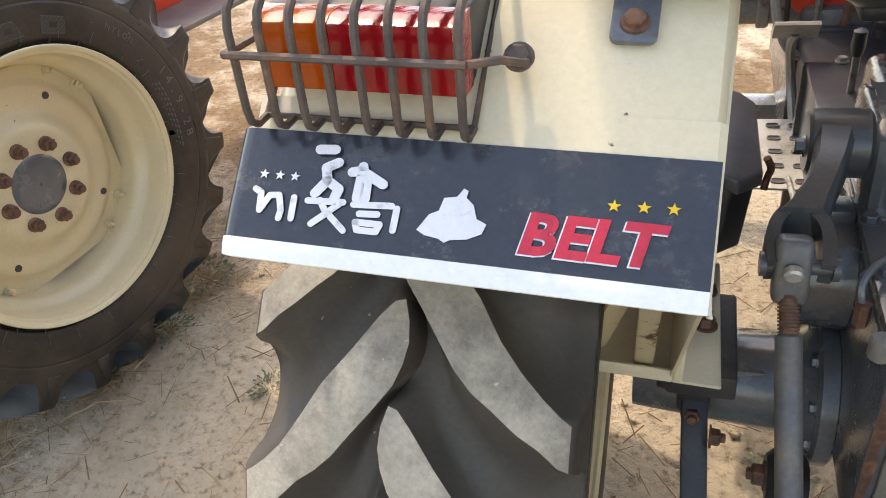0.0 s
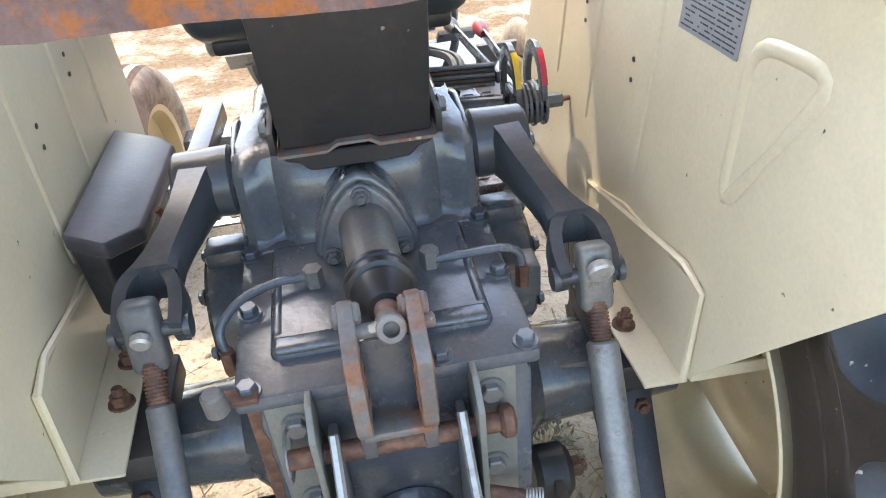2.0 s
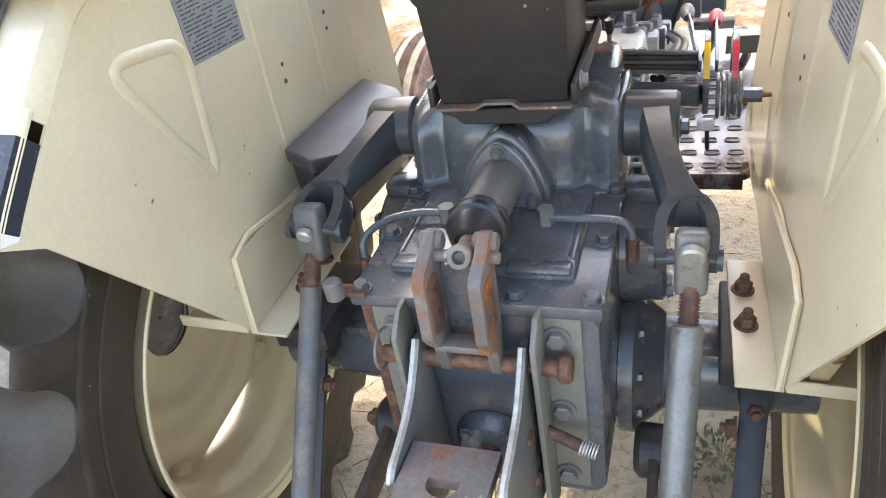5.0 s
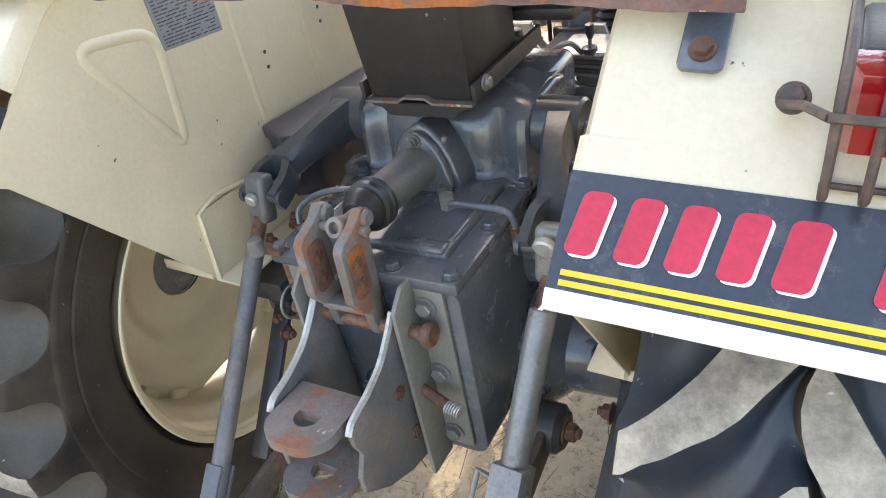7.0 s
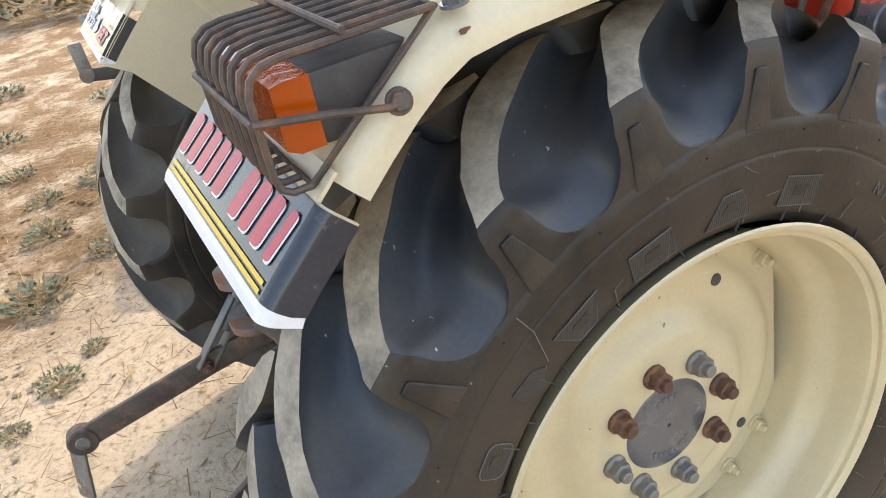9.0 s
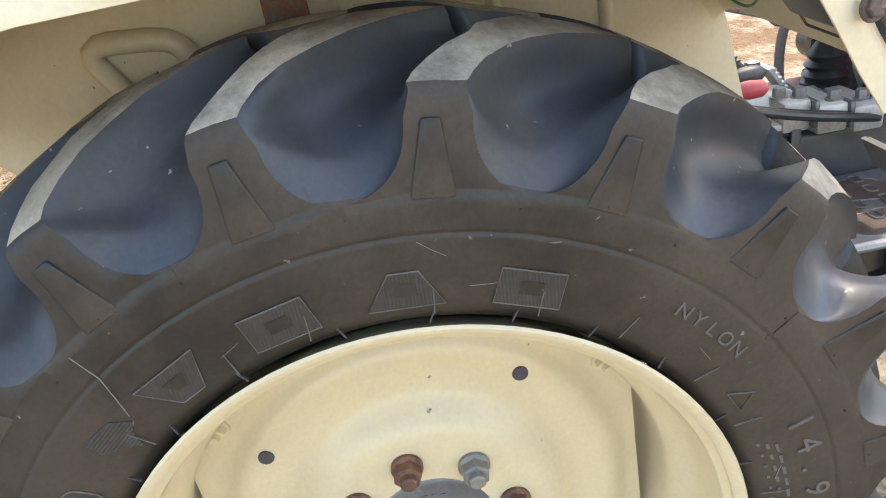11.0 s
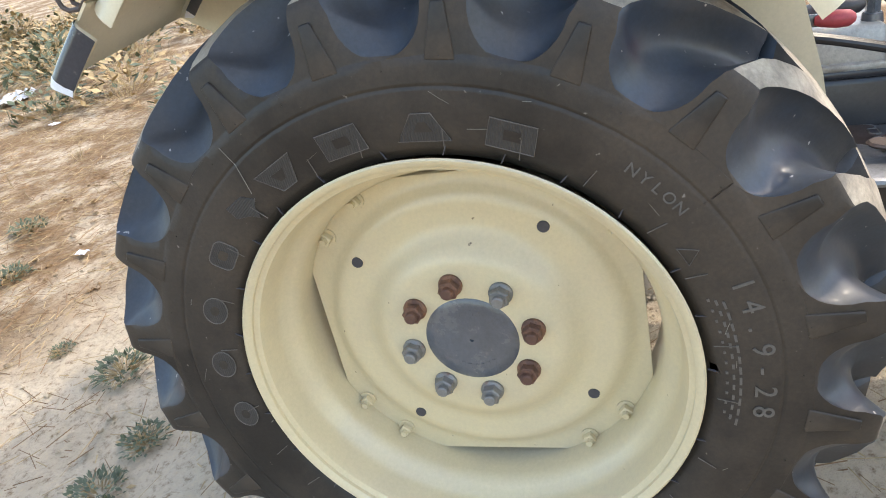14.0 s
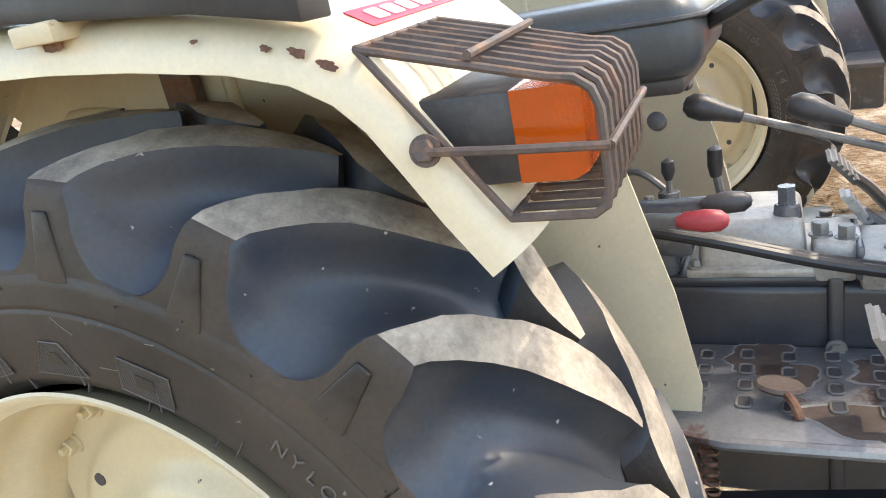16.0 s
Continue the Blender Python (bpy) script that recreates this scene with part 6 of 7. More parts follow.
def toolbox():
    """Black plastic battery or tool box on the left inner wall."""
    lid = [(-0.388, -0.004), (-0.335, -0.018), (-0.300, 0.040), (-0.300, 0.34), (-0.325, 0.372), (-0.400, 0.376)]
    top = lambda x, y: 1.052 - 0.33 * (x + 0.388) - 0.092 * y

    def shell(rings):
        bm = B()
        vs = [[bm.verts.new(p) for p in one] for one in rings]
        for u, v in zip(vs, vs[1:]):
            for k in range(len(u)):
                bm.faces.new((u[k], u[(k + 1) % len(u)], v[(k + 1) % len(u)], v[k]))
        bm.faces.new(vs[0])
        bm.faces.new(vs[-1])
        bmesh.ops.bevel(bm, geom=list(bm.edges), offset=0.006, segments=3, affect="EDGES", profile=0.5, clamp_overlap=True)
        return bm

    t = part("tool_box", shell([[(x, y, top(x, y)) for x, y in lid], [(x, y, top(x, y) - 0.026) for x, y in lid]]), TOOLBLACK, TRACTOR, "black plastic tool box on the inner wall")
    low = [(x if x < -0.37 else x - 0.009, y * 0.97 + 0.008) for x, y in lid]
    part("box_body", shell([[(x, y, top(x, y) - 0.024) for x, y in low], [(x if x < -0.37 else x - 0.012, y * 0.96 + 0.012, top(x, y) - 0.15) for x, y in low]]), BLACK, t)
    part("latch", tube(B(), curve([(-0.292, 0.10, 1.01), (-0.284, 0.105, 0.99), (-0.286, 0.12, 0.965), (-0.29, 0.115, 0.945)]), 0.006, 8), RUSTDARK, t, "small rusty latch")


toolbox()


# ---- front half of the tractor, seen through the gaps ----
def front_half():
    bm = box(B(), (0, 0.62, 0.690), (0.335, 0.78, 0.38), bevel=0.02, seg=3)
    g = part("gearbox", bm, NAVY, TRACTOR, "dark navy cast gearbox casing")
    for y in (0.24, 0.775, 1.0):
        part("flange_rib", box(B(), (0, y, 0.690), (0.36, 0.022, 0.40), bevel=0.006), NAVY, g)
    bolts("case_bolt", g, [((0.18, 0.775, z), (1, 0, 0)) for z in (0.62, 0.70, 0.78)] + [((x, 0.775, 0.892), (0, 0, 1)) for x in (-0.1, 0.0, 0.1)], STEEL, 0.011, 0.012)
    part("casing_lip", box(B(), (0, 0.52, 0.882), (0.345, 0.52, 0.016), bevel=0.005), NAVY, g)
    # pale gear cover: a rounded hood that steps down forward, all on the casing
    bm = box(B(), (0.065, 0.665, 0.930), (0.19, 0.155, 0.080), bevel=0.014, seg=3, taper=0.90)
    box(bm, (0.065, 0.665, 0.895), (0.215, 0.185, 0.014), bevel=0.004)
    c = part("gear_cover", bm, PALE, TRACTOR, "pale cast aluminium gear cover")
    bm = cyl(B(), (0.118, 0.715, 0.962), (0.118, 0.715, 0.985), 0.020, 0.018, 18, 0.003)
    cyl(bm, (0.118, 0.715, 0.982), (0.118, 0.715, 1.012), 0.0135, 0.0135, 6)
    part("filler_cap", bm, GREY, c, "dark hexagonal filler plug")
    part("cover_step", box(B(), (0.115, 0.775, 0.912), (0.125, 0.055, 0.060), bevel=0.008), PALE, c)
    part("cover_step", box(B(), (0.125, 0.835, 0.902), (0.135, 0.060, 0.055), bevel=0.008), PALE, c)
    part("cover_step", box(B(), (0.130, 0.900, 0.895), (0.140, 0.060, 0.050), bevel=0.008), PALE, c)
    part("cover_ridge", box(B(), (0.125, 0.805, 0.915), (0.130, 0.010, 0.050), bevel=0.003), GREY, c)
    part("cover_ridge", box(B(), (0.130, 0.868, 0.905), (0.136, 0.010, 0.050), bevel=0.003), GREY, c)
    bolts("step_bolt", c, [((0.140, 0.758, 0.942), (0, 0, 1)), ((0.152, 0.790, 0.940), (0, 0, 1)), ((0.165, 0.850, 0.929), (0, 0, 1)), ((0.165, 0.905, 0.920), (0, 0, 1))], STEEL, 0.012, 0.020)
    bolts("cover_screw", c, [((x, y, 0.902), (0, 0, 1)) for x, y in ((0.160, 0.585), (-0.03, 0.585))], STEEL, 0.009, 0.012)
    bm = box(B(), (0.085, 0.50, 0.925), (0.165, 0.125, 0.085), bevel=0.016, seg=3)
    cyl(bm, (0.115, 0.475, 0.96), (0.115, 0.475, 0.995), 0.034, 0.028, 18, 0.004)
    cyl(bm, (0.050, 0.46, 0.96), (0.050, 0.46, 1.005), 0.026, 0.022, 16, 0.004)
    box(bm, (0.105, 0.555, 0.968), (0.08, 0.06, 0.022), bevel=0.006)
    box(bm, (0.145, 0.540, 0.945), (0.05, 0.09, 0.05), bevel=0.010)
    v = part("control_valve", bm, GREY, TRACTOR, "dark grey control valve with small levers")
    bm = lathe(B(), [(0, 0), (0, 0.022), (0.008, 0.022), (0.010, 0.014), (0.020, 0.013), (0.022, 0.018), (0.030, 0.017), (0.032, 0)], Matrix.Translation((0.090, 0.545, 0.975)), 18)
    part("lever_socket", bm, GREY, v)
    part("stub_lever", tube(B(), [(0.09, 0.545, 0.99), (0.092, 0.546, 1.035)], 0.005, 8), STEEL, v)
    part("stub_knob", lathe(B(), [(0, 0), (0, 0.006), (0.014, 0.011), (0.03, 0.010), (0.036, 0)], Matrix.Translation((0.092, 0.546, 1.025)), 14), BLACK, v, "black lever knob")
    bolts("valve_bolt", v, [((0.155, 0.47, 0.968), (0, 0, 1)), ((0.155, 0.575, 0.968), (0, 0, 1)), ((0.168, 0.52, 0.92), (1, 0, 0)), ((0.060, 0.53, 0.968), (0, 0, 1)), ((0.020, 0.50, 0.968), (0, 0, 1))], STEEL, 0.009, 0.012)
    part("valve_pipe", tube(B(), curve([(0.03, 0.44, 0.97), (0.03, 0.46, 1.02), (0.06, 0.50, 1.03), (0.07, 0.55, 0.99)]), 0.006, 8), STEEL, v)
    for k, x in enumerate((0.190, 0.204)):
        part("hose", tube(B(), curve([(x, 0.40, 0.985), (x + 0.030, 0.50, 0.992), (x + 0.035, 0.62, 0.970), (x + 0.02, 0.76, 0.930), (x - 0.01, 0.92, 0.89)]), 0.0085, 10), BOOT, TRACTOR, "black rubber hose")
    # hydraulic quadrant
    bm = cyl(B(), (0.12, 0.34, 0.985), (0.275, 0.305, 0.992), 0.021, None, 24, 0.003)
    q = part("quadrant_shaft", bm, GREY, TRACTOR, "dark blue grey lever shaft")
    for x, col in ((0.278, YELLOW), (0.322, RED)):
        bm = B()
        arc = [(0.30 + 0.062 * math.cos(radians(a)), 1.03 + 0.075 * math.sin(radians(a))) for a in range(-60, 200, 13)]
        inn = [(0.30 + 0.040 * math.cos(radians(a)), 1.03 + 0.052 * math.sin(radians(a))) for a in range(-60, 200, 13)]
        prism(bm, arc + inn[::-1], atx(x), 0.010, 0.0015)
        box(bm, (x + 0.005, 0.295, 1.0), (0.010, 0.05, 0.06), bevel=0.003)
        part("quadrant_plate", bm, GREY, q)
        tag = [(0.30 + 0.064 * math.cos(radians(a)), 1.03 + 0.077 * math.sin(radians(a))) for a in (115, 125, 135, 145, 155, 165)]
        tb = B()
        for (a, b), (c2, d) in zip(tag, tag[1:]):
            v4 = [tb.verts.new(p) for p in ((x, a, b), (x + 0.010, a, b), (x + 0.010, c2, d), (x, c2, d))]
            tb.faces.new(v4)
        part("quadrant_tag", tb, col, q, "coloured quadrant tag")
    for k in range(5):
        part("friction_disc", cyl(B(), (0.300 + 0.009 * k, 0.30, 0.992), (0.306 + 0.009 * k, 0.30, 0.992), 0.040 - 0.004 * (k % 2), None, 28, 0.001), GREY, q)
    part("shaft_nut", cyl(B(), (0.345, 0.30, 0.992), (0.375, 0.30, 0.992), 0.013, None, 6), GREY, q)
    part("shaft_stud", cyl(B(), (0.37, 0.30, 0.992), (0.392, 0.30, 0.992), 0.006, 0.004, 10), RUSTDARK, q)
    for x, e, m, nm in ((0.300, (0.300, 0.592, 1.022), REDKNOB, "red"), (0.272, (0.245, 0.618, 1.028), BLACK, "black")):
        s0, e0 = Vector((x, 0.34, 1.03)), Vector(e)
        d = (e0 - s0).normalized()
        ml, ln = axis_frame(s0, e0)
        bar = B()
        merge(bar, box(B(), (0, 0, ln / 2), (0.006, 0.022, ln), bevel=0.002), ml)
        lv = part("control_lever", bar, GREY, q)
        mm, _ = axis_frame(e0 - d * 0.01, e0 + d)
        part("lever_grip", lathe(B(), [(0, 0), (0, 0.008), (0.010, 0.012), (0.035, 0.0155), (0.055, 0.014), (0.064, 0.007), (0.066, 0)], mm, 16), m, q, nm + " moulded lever grip")
    for k in range(5):
        part("steel_pipe", tube(B(), curve([(0.115, 0.385, 1.010 + 0.009 * k), (0.19, 0.368, 1.013 + 0.009 * k), (0.268, 0.350, 1.016 + 0.009 * k)]), 0.0045, 8), (STEEL, RUSTBAR)[k % 2], q, "thin parallel steel pipe")
    part("pipe_elbow", tube(B(), curve([(0.10, 0.36, 1.0), (0.105, 0.345, 1.015), (0.125, 0.34, 1.018)]), 0.008, 10), ALU, q, "pale pipe elbow")
    part("plastic_clip", box(B(), (0.286, 0.30, 0.937), (0.030, 0.024, 0.018), bevel=0.006, seg=3), WHITE, q, "small white plastic clip")
    part("clip_rod", tube(B(), [(0.288, 0.30, 0.93), (0.290, 0.305, 0.885)], 0.004, 8), BLACK, q)
    # long gear levers
    for k, (top, low) in enumerate((((0.110, 0.625, 1.130), (0.10, 1.00, 1.00)), ((0.120, 0.765, 1.115), (0.12, 1.03, 1.00)))):
        a, b = Vector(top), Vector(low)
        d = (b - a).normalized()
        lv = part("gear_lever", tube(B(), [a, b], 0.0065, 10), STEEL, TRACTOR, "steel gear lever with black knob")
        m, _ = axis_frame(a - d * 0.05, a)
        part("lever_knob", lathe(B(), [(0, 0), (0.002, 0.010), (0.012, 0.018), (0.030, 0.020), (0.055, 0.014), (0.085, 0.010), (0.09, 0)], m, 18), BLACK, lv, "black lever knob")
    # foot plates with slots, pedals
    FOOT_PLATE = {}
    for s in (1, -1):
        bm = B()
        prism(bm, [(0.172, 0.40), (0.362, 0.40), (0.402, 0.450), (0.432, 0.640), (0.420, 1.25), (0.172, 1.25)] if s > 0 else [(-0.14, 0.52), (-0.36, 0.52), (-0.36, 0.86), (-0.14, 0.86)], Matrix.Translation((0, 0, 0.772 if s > 0 else 0.702)), 0.006, 0.002)
        if s > 0:
            tube(bm, [(0.362, 0.402, 0.772), (0.400, 0.450, 0.772), (0.430, 0.640, 0.770), (0.419, 1.25, 0.770)], 0.009, 8)
            box(bm, (0.267, 0.402, 0.758), (0.19, 0.004, 0.034), bevel=0.001)
        fp = FOOT_PLATE[s] = part("foot_plate", bm, RUSTPLATE if s > 0 else ALU, TRACTOR, "worn slotted steel foot plate")
        one = None
        for i in range(4):
            for j in range(9 if s > 0 else 5):
                p = (0.205 + 0.046 * i + 0.006 * (j % 2), 0.432 + 0.056 * j, 0.7785) if s > 0 else (-0.17 - 0.05 * i, 0.55 + 0.068 * j, 0.7085)
                if one is None:
                    t = prism(B(), rounded(-0.0125, -0.0075, 0.0125, 0.0075, 0.005), Matrix(), 0.0008)
                    for f in t.faces:
                        f.material_index = 1
                    tube(t, [(a, b, 0.0012) for a, b in rounded(-0.014, -0.009, 0.014, 0.009, 0.006)], 0.0020, 6, True)
                    one = part("plate_slot", t, (GREYDUSTY, STICKDARK), fp)
                    one.matrix_basis = Matrix.Translation(p)
                else:
                    again("plate_slot", one, fp, Matrix.Translation(p))
        part("plate_arm", box(B(), (s * 0.40, 0.86, 0.665), (0.055, 0.62, 0.055), rot=(4, 0, 6 * s), bevel=0.004), NAVY, fp, "dark square arm below the foot plate")
        part("support_spring", tube(B(), [(s * 0.415 + 0.012 * math.cos(a * 0.9), 0.615 + 0.012 * math.sin(a * 0.9), 0.765 - 0.0022 * a) for a in range(60)], 0.0025, 5), RUSTDARK, fp)
    hp = B()
    merge(hp, cyl(B(), (0, 0, 0), (0, 0, 0.009), 0.028, None, 20, 0.004), Matrix.Translation((0.338, 0.700, 0.799)) @ Euler((radians(-6), radians(4), 0)).to_matrix().to_4x4() @ Matrix.Diagonal((0.75, 1.15, 1, 1)))
    part("heel_pedal", hp, PLATEWORN, TRACTOR, "rusty oval heel pedal")
    part("heel_stem", tube(B(), curve([(0.344, 0.702, 0.802), (0.366, 0.716, 0.796), (0.376, 0.724, 0.778)]), 0.006, 8), RUSTDARK, TRACTOR, "rusty bent pedal stem")
    for px, py, r, sq, seed in ((0.215, 0.672, 0.052, 0.8, 1.7), (0.262, 0.712, 0.034, 1.2, 5.2), (0.372, 0.840, 0.050, 1.9, 8.4), (0.240, 0.86, 0.045, 1.6, 3.9)):
        part("worn_patch", prism(B(), blot(r * 1.10, seed, sq, 30), Matrix.Translation((px, py, 0.7781)), 0.0002), PLATEEDGE, FOOT_PLATE[1], "pale edge of worn paint")
        part("worn_patch", prism(B(), blot(r, seed, sq, 30), Matrix.Translation((px, py, 0.7782)), 0.0003), PLATEWORN, FOOT_PLATE[1], "brown patch of worn paint")
    for (x, y, z), tilt, lab in (((-0.200, 0.805, 0.955), -48, "ribbed steel clutch pedal"), ((0.375, 0.815, 0.89), -62, "ribbed steel brake pedal"), ((0.30, 0.93, 0.90), -38, "ribbed steel brake pedal"), ((0.02, 0.81, 0.945), -55, "small ribbed pedal")):
        w = 0.095 if lab[0] == "r" else 0.045
        bm = box(B(), (0, 0, 0), (w, 0.06, 0.008), bevel=0.003)
        comb = [(-0.03, -0.004)] + [(-0.03 + 0.006 * q + e, 0.003 + 0.006 * (q % 2)) for q in range(10) for e in (0.0008, 0.0052)] + [(0.03, -0.004)]
        bm.free()
        bm = prism(B(), comb, Matrix.Translation((-w / 2, 0, 0)) @ YZ, w)
        t = B()
        merge(t, bm, Matrix.Translation((x, y, z)) @ Euler((radians(tilt), 0, 0)).to_matrix().to_4x4())
        pd = part("pedal", t, ALU if lab[0] == "s" else STEEL, TRACTOR, lab)
        part("pedal_arm", tube(B(), curve([(x, y + 0.01, z - 0.01), (x, y + 0.06, z - 0.06), (x * 0.92, y + 0.12, z - 0.16), (x * 0.85, y + 0.05, z - 0.26)]), 0.011, 8), STEEL, pd)
    # left side gear: knob lever, linkage, exhaust like pipes, boot
    part("side_lever", tube(B(), [(-0.10, 0.62, 0.86), (-0.105, 0.60, 0.99)], 0.008, 8), STEEL, TRACTOR, "side lever with black knob")
    part("side_knob", lathe(B(), [(0, 0), (0, 0.010), (0.02, 0.014), (0.05, 0.013), (0.058, 0)], Matrix.Translation((-0.106, 0.60, 0.975)), 16), BLACK, TRACTOR, "black side lever knob")
    bb = B()
    lathe(bb, [(0, 0), (0, 0.045), (0.02, 0.046), (0.024, 0.036), (0.034, 0.044), (0.044, 0.033), (0.054, 0.042), (0.064, 0.030), (0.074, 0.036), (0.10, 0.020), (0.102, 0)], Matrix.Translation((0.02, 0.92, 0.90)), 24)
    part("lever_boot", bb, BOOT, TRACTOR, "black ribbed lever boot")
    for s in (-1, 1):
        part("brake_rod", tube(B(), [(s * 0.19, 0.05, 0.80), (s * 0.20, 0.80, 0.66)], 0.007, 8), STEEL, TRACTOR, "thin steel brake rod")
        bm = cyl(B(), (s * 0.16, 1.10, 0.915), (s * 0.33, 1.10, 0.915), 0.045, 0.045, 24, 0.006)
        cyl(bm, (s * 0.24, 1.10, 0.915), (s * 0.27, 1.10, 0.915), 0.056, None, 24, 0.004)
        part("starter_body", bm, STEEL if s < 0 else GREY, TRACTOR, "grey cylindrical side unit")
    # engine and bonnet
    e = part("engine", box(B(), (0, 1.42, 0.72), (0.34, 0.80, 0.42), bevel=0.02), GREY, TRACTOR, "dark blue grey engine block with pipes")
    for k in range(4):
        part("injector", cyl(B(), (-0.12, 1.13 + 0.18 * k, 0.92), (-0.12, 1.13 + 0.18 * k, 1.02), 0.05, 0.045, 18, 0.006), GREY, e)
        part("port_boss", box(B(), (0.17, 1.13 + 0.18 * k, 0.90), (0.10, 0.10, 0.10), bevel=0.02), GREY, e)
    for k in range(7):
        x0 = -0.2 + 0.065 * k
        part("engine_pipe", tube(B(), curve([(x0, 1.02, 0.84 + 0.02 * (k % 3)), (x0 * 1.1 + 0.02, 1.04, 1.0), (x0 * 0.8, 1.10, 1.10 - 0.03 * (k % 2)), (x0 * 0.6 + 0.06, 1.25, 1.12)]), 0.007 + 0.002 * (k % 3), 8), (BOOT, STEEL, RUSTDARK)[k % 3], e)
    bm = box(B(), (-0.01, 1.55, 1.09), (0.42, 1.00, 0.42), bevel=0.05, seg=4)
    part("bonnet", bm, HOODRED, TRACTOR, "orange red bonnet over the engine")
    bm = box(B(), (0.02, 0.92, 1.12), (0.34, 0.08, 0.20), bevel=0.03, seg=3)
    part("dash_panel", bm, BLACK, TRACTOR, "black dash panel")
    part("steering_column", tube(B(), [(0.0, 1.0, 0.85), (0.0, 0.80, 1.33)], 0.02, 14), BLACK, TRACTOR, "black steering column")
    wh = part("steering_wheel", tube(B(), [(0.215 * math.cos(a), 0.79 + 0.19 * math.sin(a), 1.34 + 0.09 * math.sin(a)) for a in [2 * math.pi * k / 40 for k in range(40)]], 0.013, 10, True), BLACK, TRACTOR, "black steering wheel")
    for a in (90, 210, 330):
        part("wheel_spoke", tube(B(), [(0, 0.79, 1.335), (0.21 * math.cos(radians(a)), 0.79 + 0.185 * math.sin(radians(a)), 1.34 + 0.088 * math.sin(radians(a)))], 0.007, 8), BLACK, wh)
    bm = lathe(B(), [(0, 0), (0.0, 0.03), (0.03, 0.07), (0.10, 0.075), (0.12, 0.06), (0.12, 0)], Matrix.Translation((-0.30, 1.10, 1.02)) @ Euler((radians(80), 0, 0)).to_matrix().to_4x4(), 24)
    part("head_lamp", bm, BLACK, TRACTOR, "black round work lamp")
    part("lamp_cable", tube(B(), curve([(-0.22, 1.05, 1.08), (-0.24, 0.98, 0.98), (-0.20, 0.95, 0.86), (-0.12, 0.95, 0.82)]), 0.011, 8), STEEL, TRACTOR, "grey bent cable conduit")
    # seat
    bm = box(B(), (0.0, 0.41, 1.25), (0.43, 0.42, 0.12), bevel=0.045, seg=4)
    st = part("driver_seat", bm, VINYL, TRACTOR, "grey blue vinyl driver seat cushion")
    part("seat_piping", tube(B(), [(x, y, 1.275) for x, y in rounded(-0.216, 0.198, 0.216, 0.622, 0.05)], 0.004, 6, True), BLACK, st)
    part("seat_pan", box(B(), (0.0, 0.41, 1.185), (0.36, 0.36, 0.03), bevel=0.01), BLACK, st)
    for s in (-1, 1):
        part("seat_knob", lathe(B(), [(0, 0), (0, 0.006), (0.012, 0.013), (0.03, 0.013), (0.036, 0)], Matrix.Translation((s * 0.17, 0.55, 1.13)) @ Euler((0, radians(70 * s), 0)).to_matrix().to_4x4(), 14), BLACK, st)
    # front axle and front wheels
    part("front_axle", box(B(), (0, 1.52, 0.42), (1.12, 0.10, 0.09), bevel=0.015), GREY, TRACTOR, "blue grey front axle beam")
    for s in (-1, 1):
        m = Matrix.Translation((s * 0.70, 1.50, 0.355)) @ Euler((0, 0, radians(4 * s))).to_matrix().to_4x4() @ Matrix(((0, 0, 1, 0), (1, 0, 0, 0), (0, 1, 0, 0), (0, 0, 0, 1)))
        prof = [(-0.07, 0.22), (-0.088, 0.25), (-0.09, 0.30), (-0.082, 0.335), (-0.066, 0.350), (-0.060, 0.335), (-0.05, 0.335), (-0.045, 0.358), (-0.02, 0.362), (-0.016, 0.340), (-0.006, 0.340), (0.0, 0.366), (0.006, 0.340), (0.016, 0.340), (0.02, 0.362), (0.045, 0.358), (0.05, 0.335), (0.06, 0.335), (0.066, 0.350), (0.082, 0.335), (0.09, 0.30), (0.088, 0.25), (0.07, 0.22)]
        fw = part("front_tyre", lathe(B(), prof, m, 56), LUGTOP, TRACTOR, "dusty grooved front tyre")
        rp = [(0.075, 0.225), (0.07, 0.205), (0.02, 0.195), (0.01, 0.10), (0.0, 0.06), (0.0, 0.0)]
        part("front_rim", lathe(B(), rp + [(-a - 0.01, r) for a, r in rp[::-1]], m, 40), WHEELPAINT, fw, "cream front rim")
    # loose wires on the right fender
    part("green_wire", tube(B(), curve([(0.56, 0.36, 1.33), (0.60, 0.40, 1.30), (0.66, 0.43, 1.25), (0.60, 0.45, 1.22), (0.52, 0.43, 1.25)]), 0.0018, 6), WIRE, TRACTOR, "thin green loose wire")


front_half()


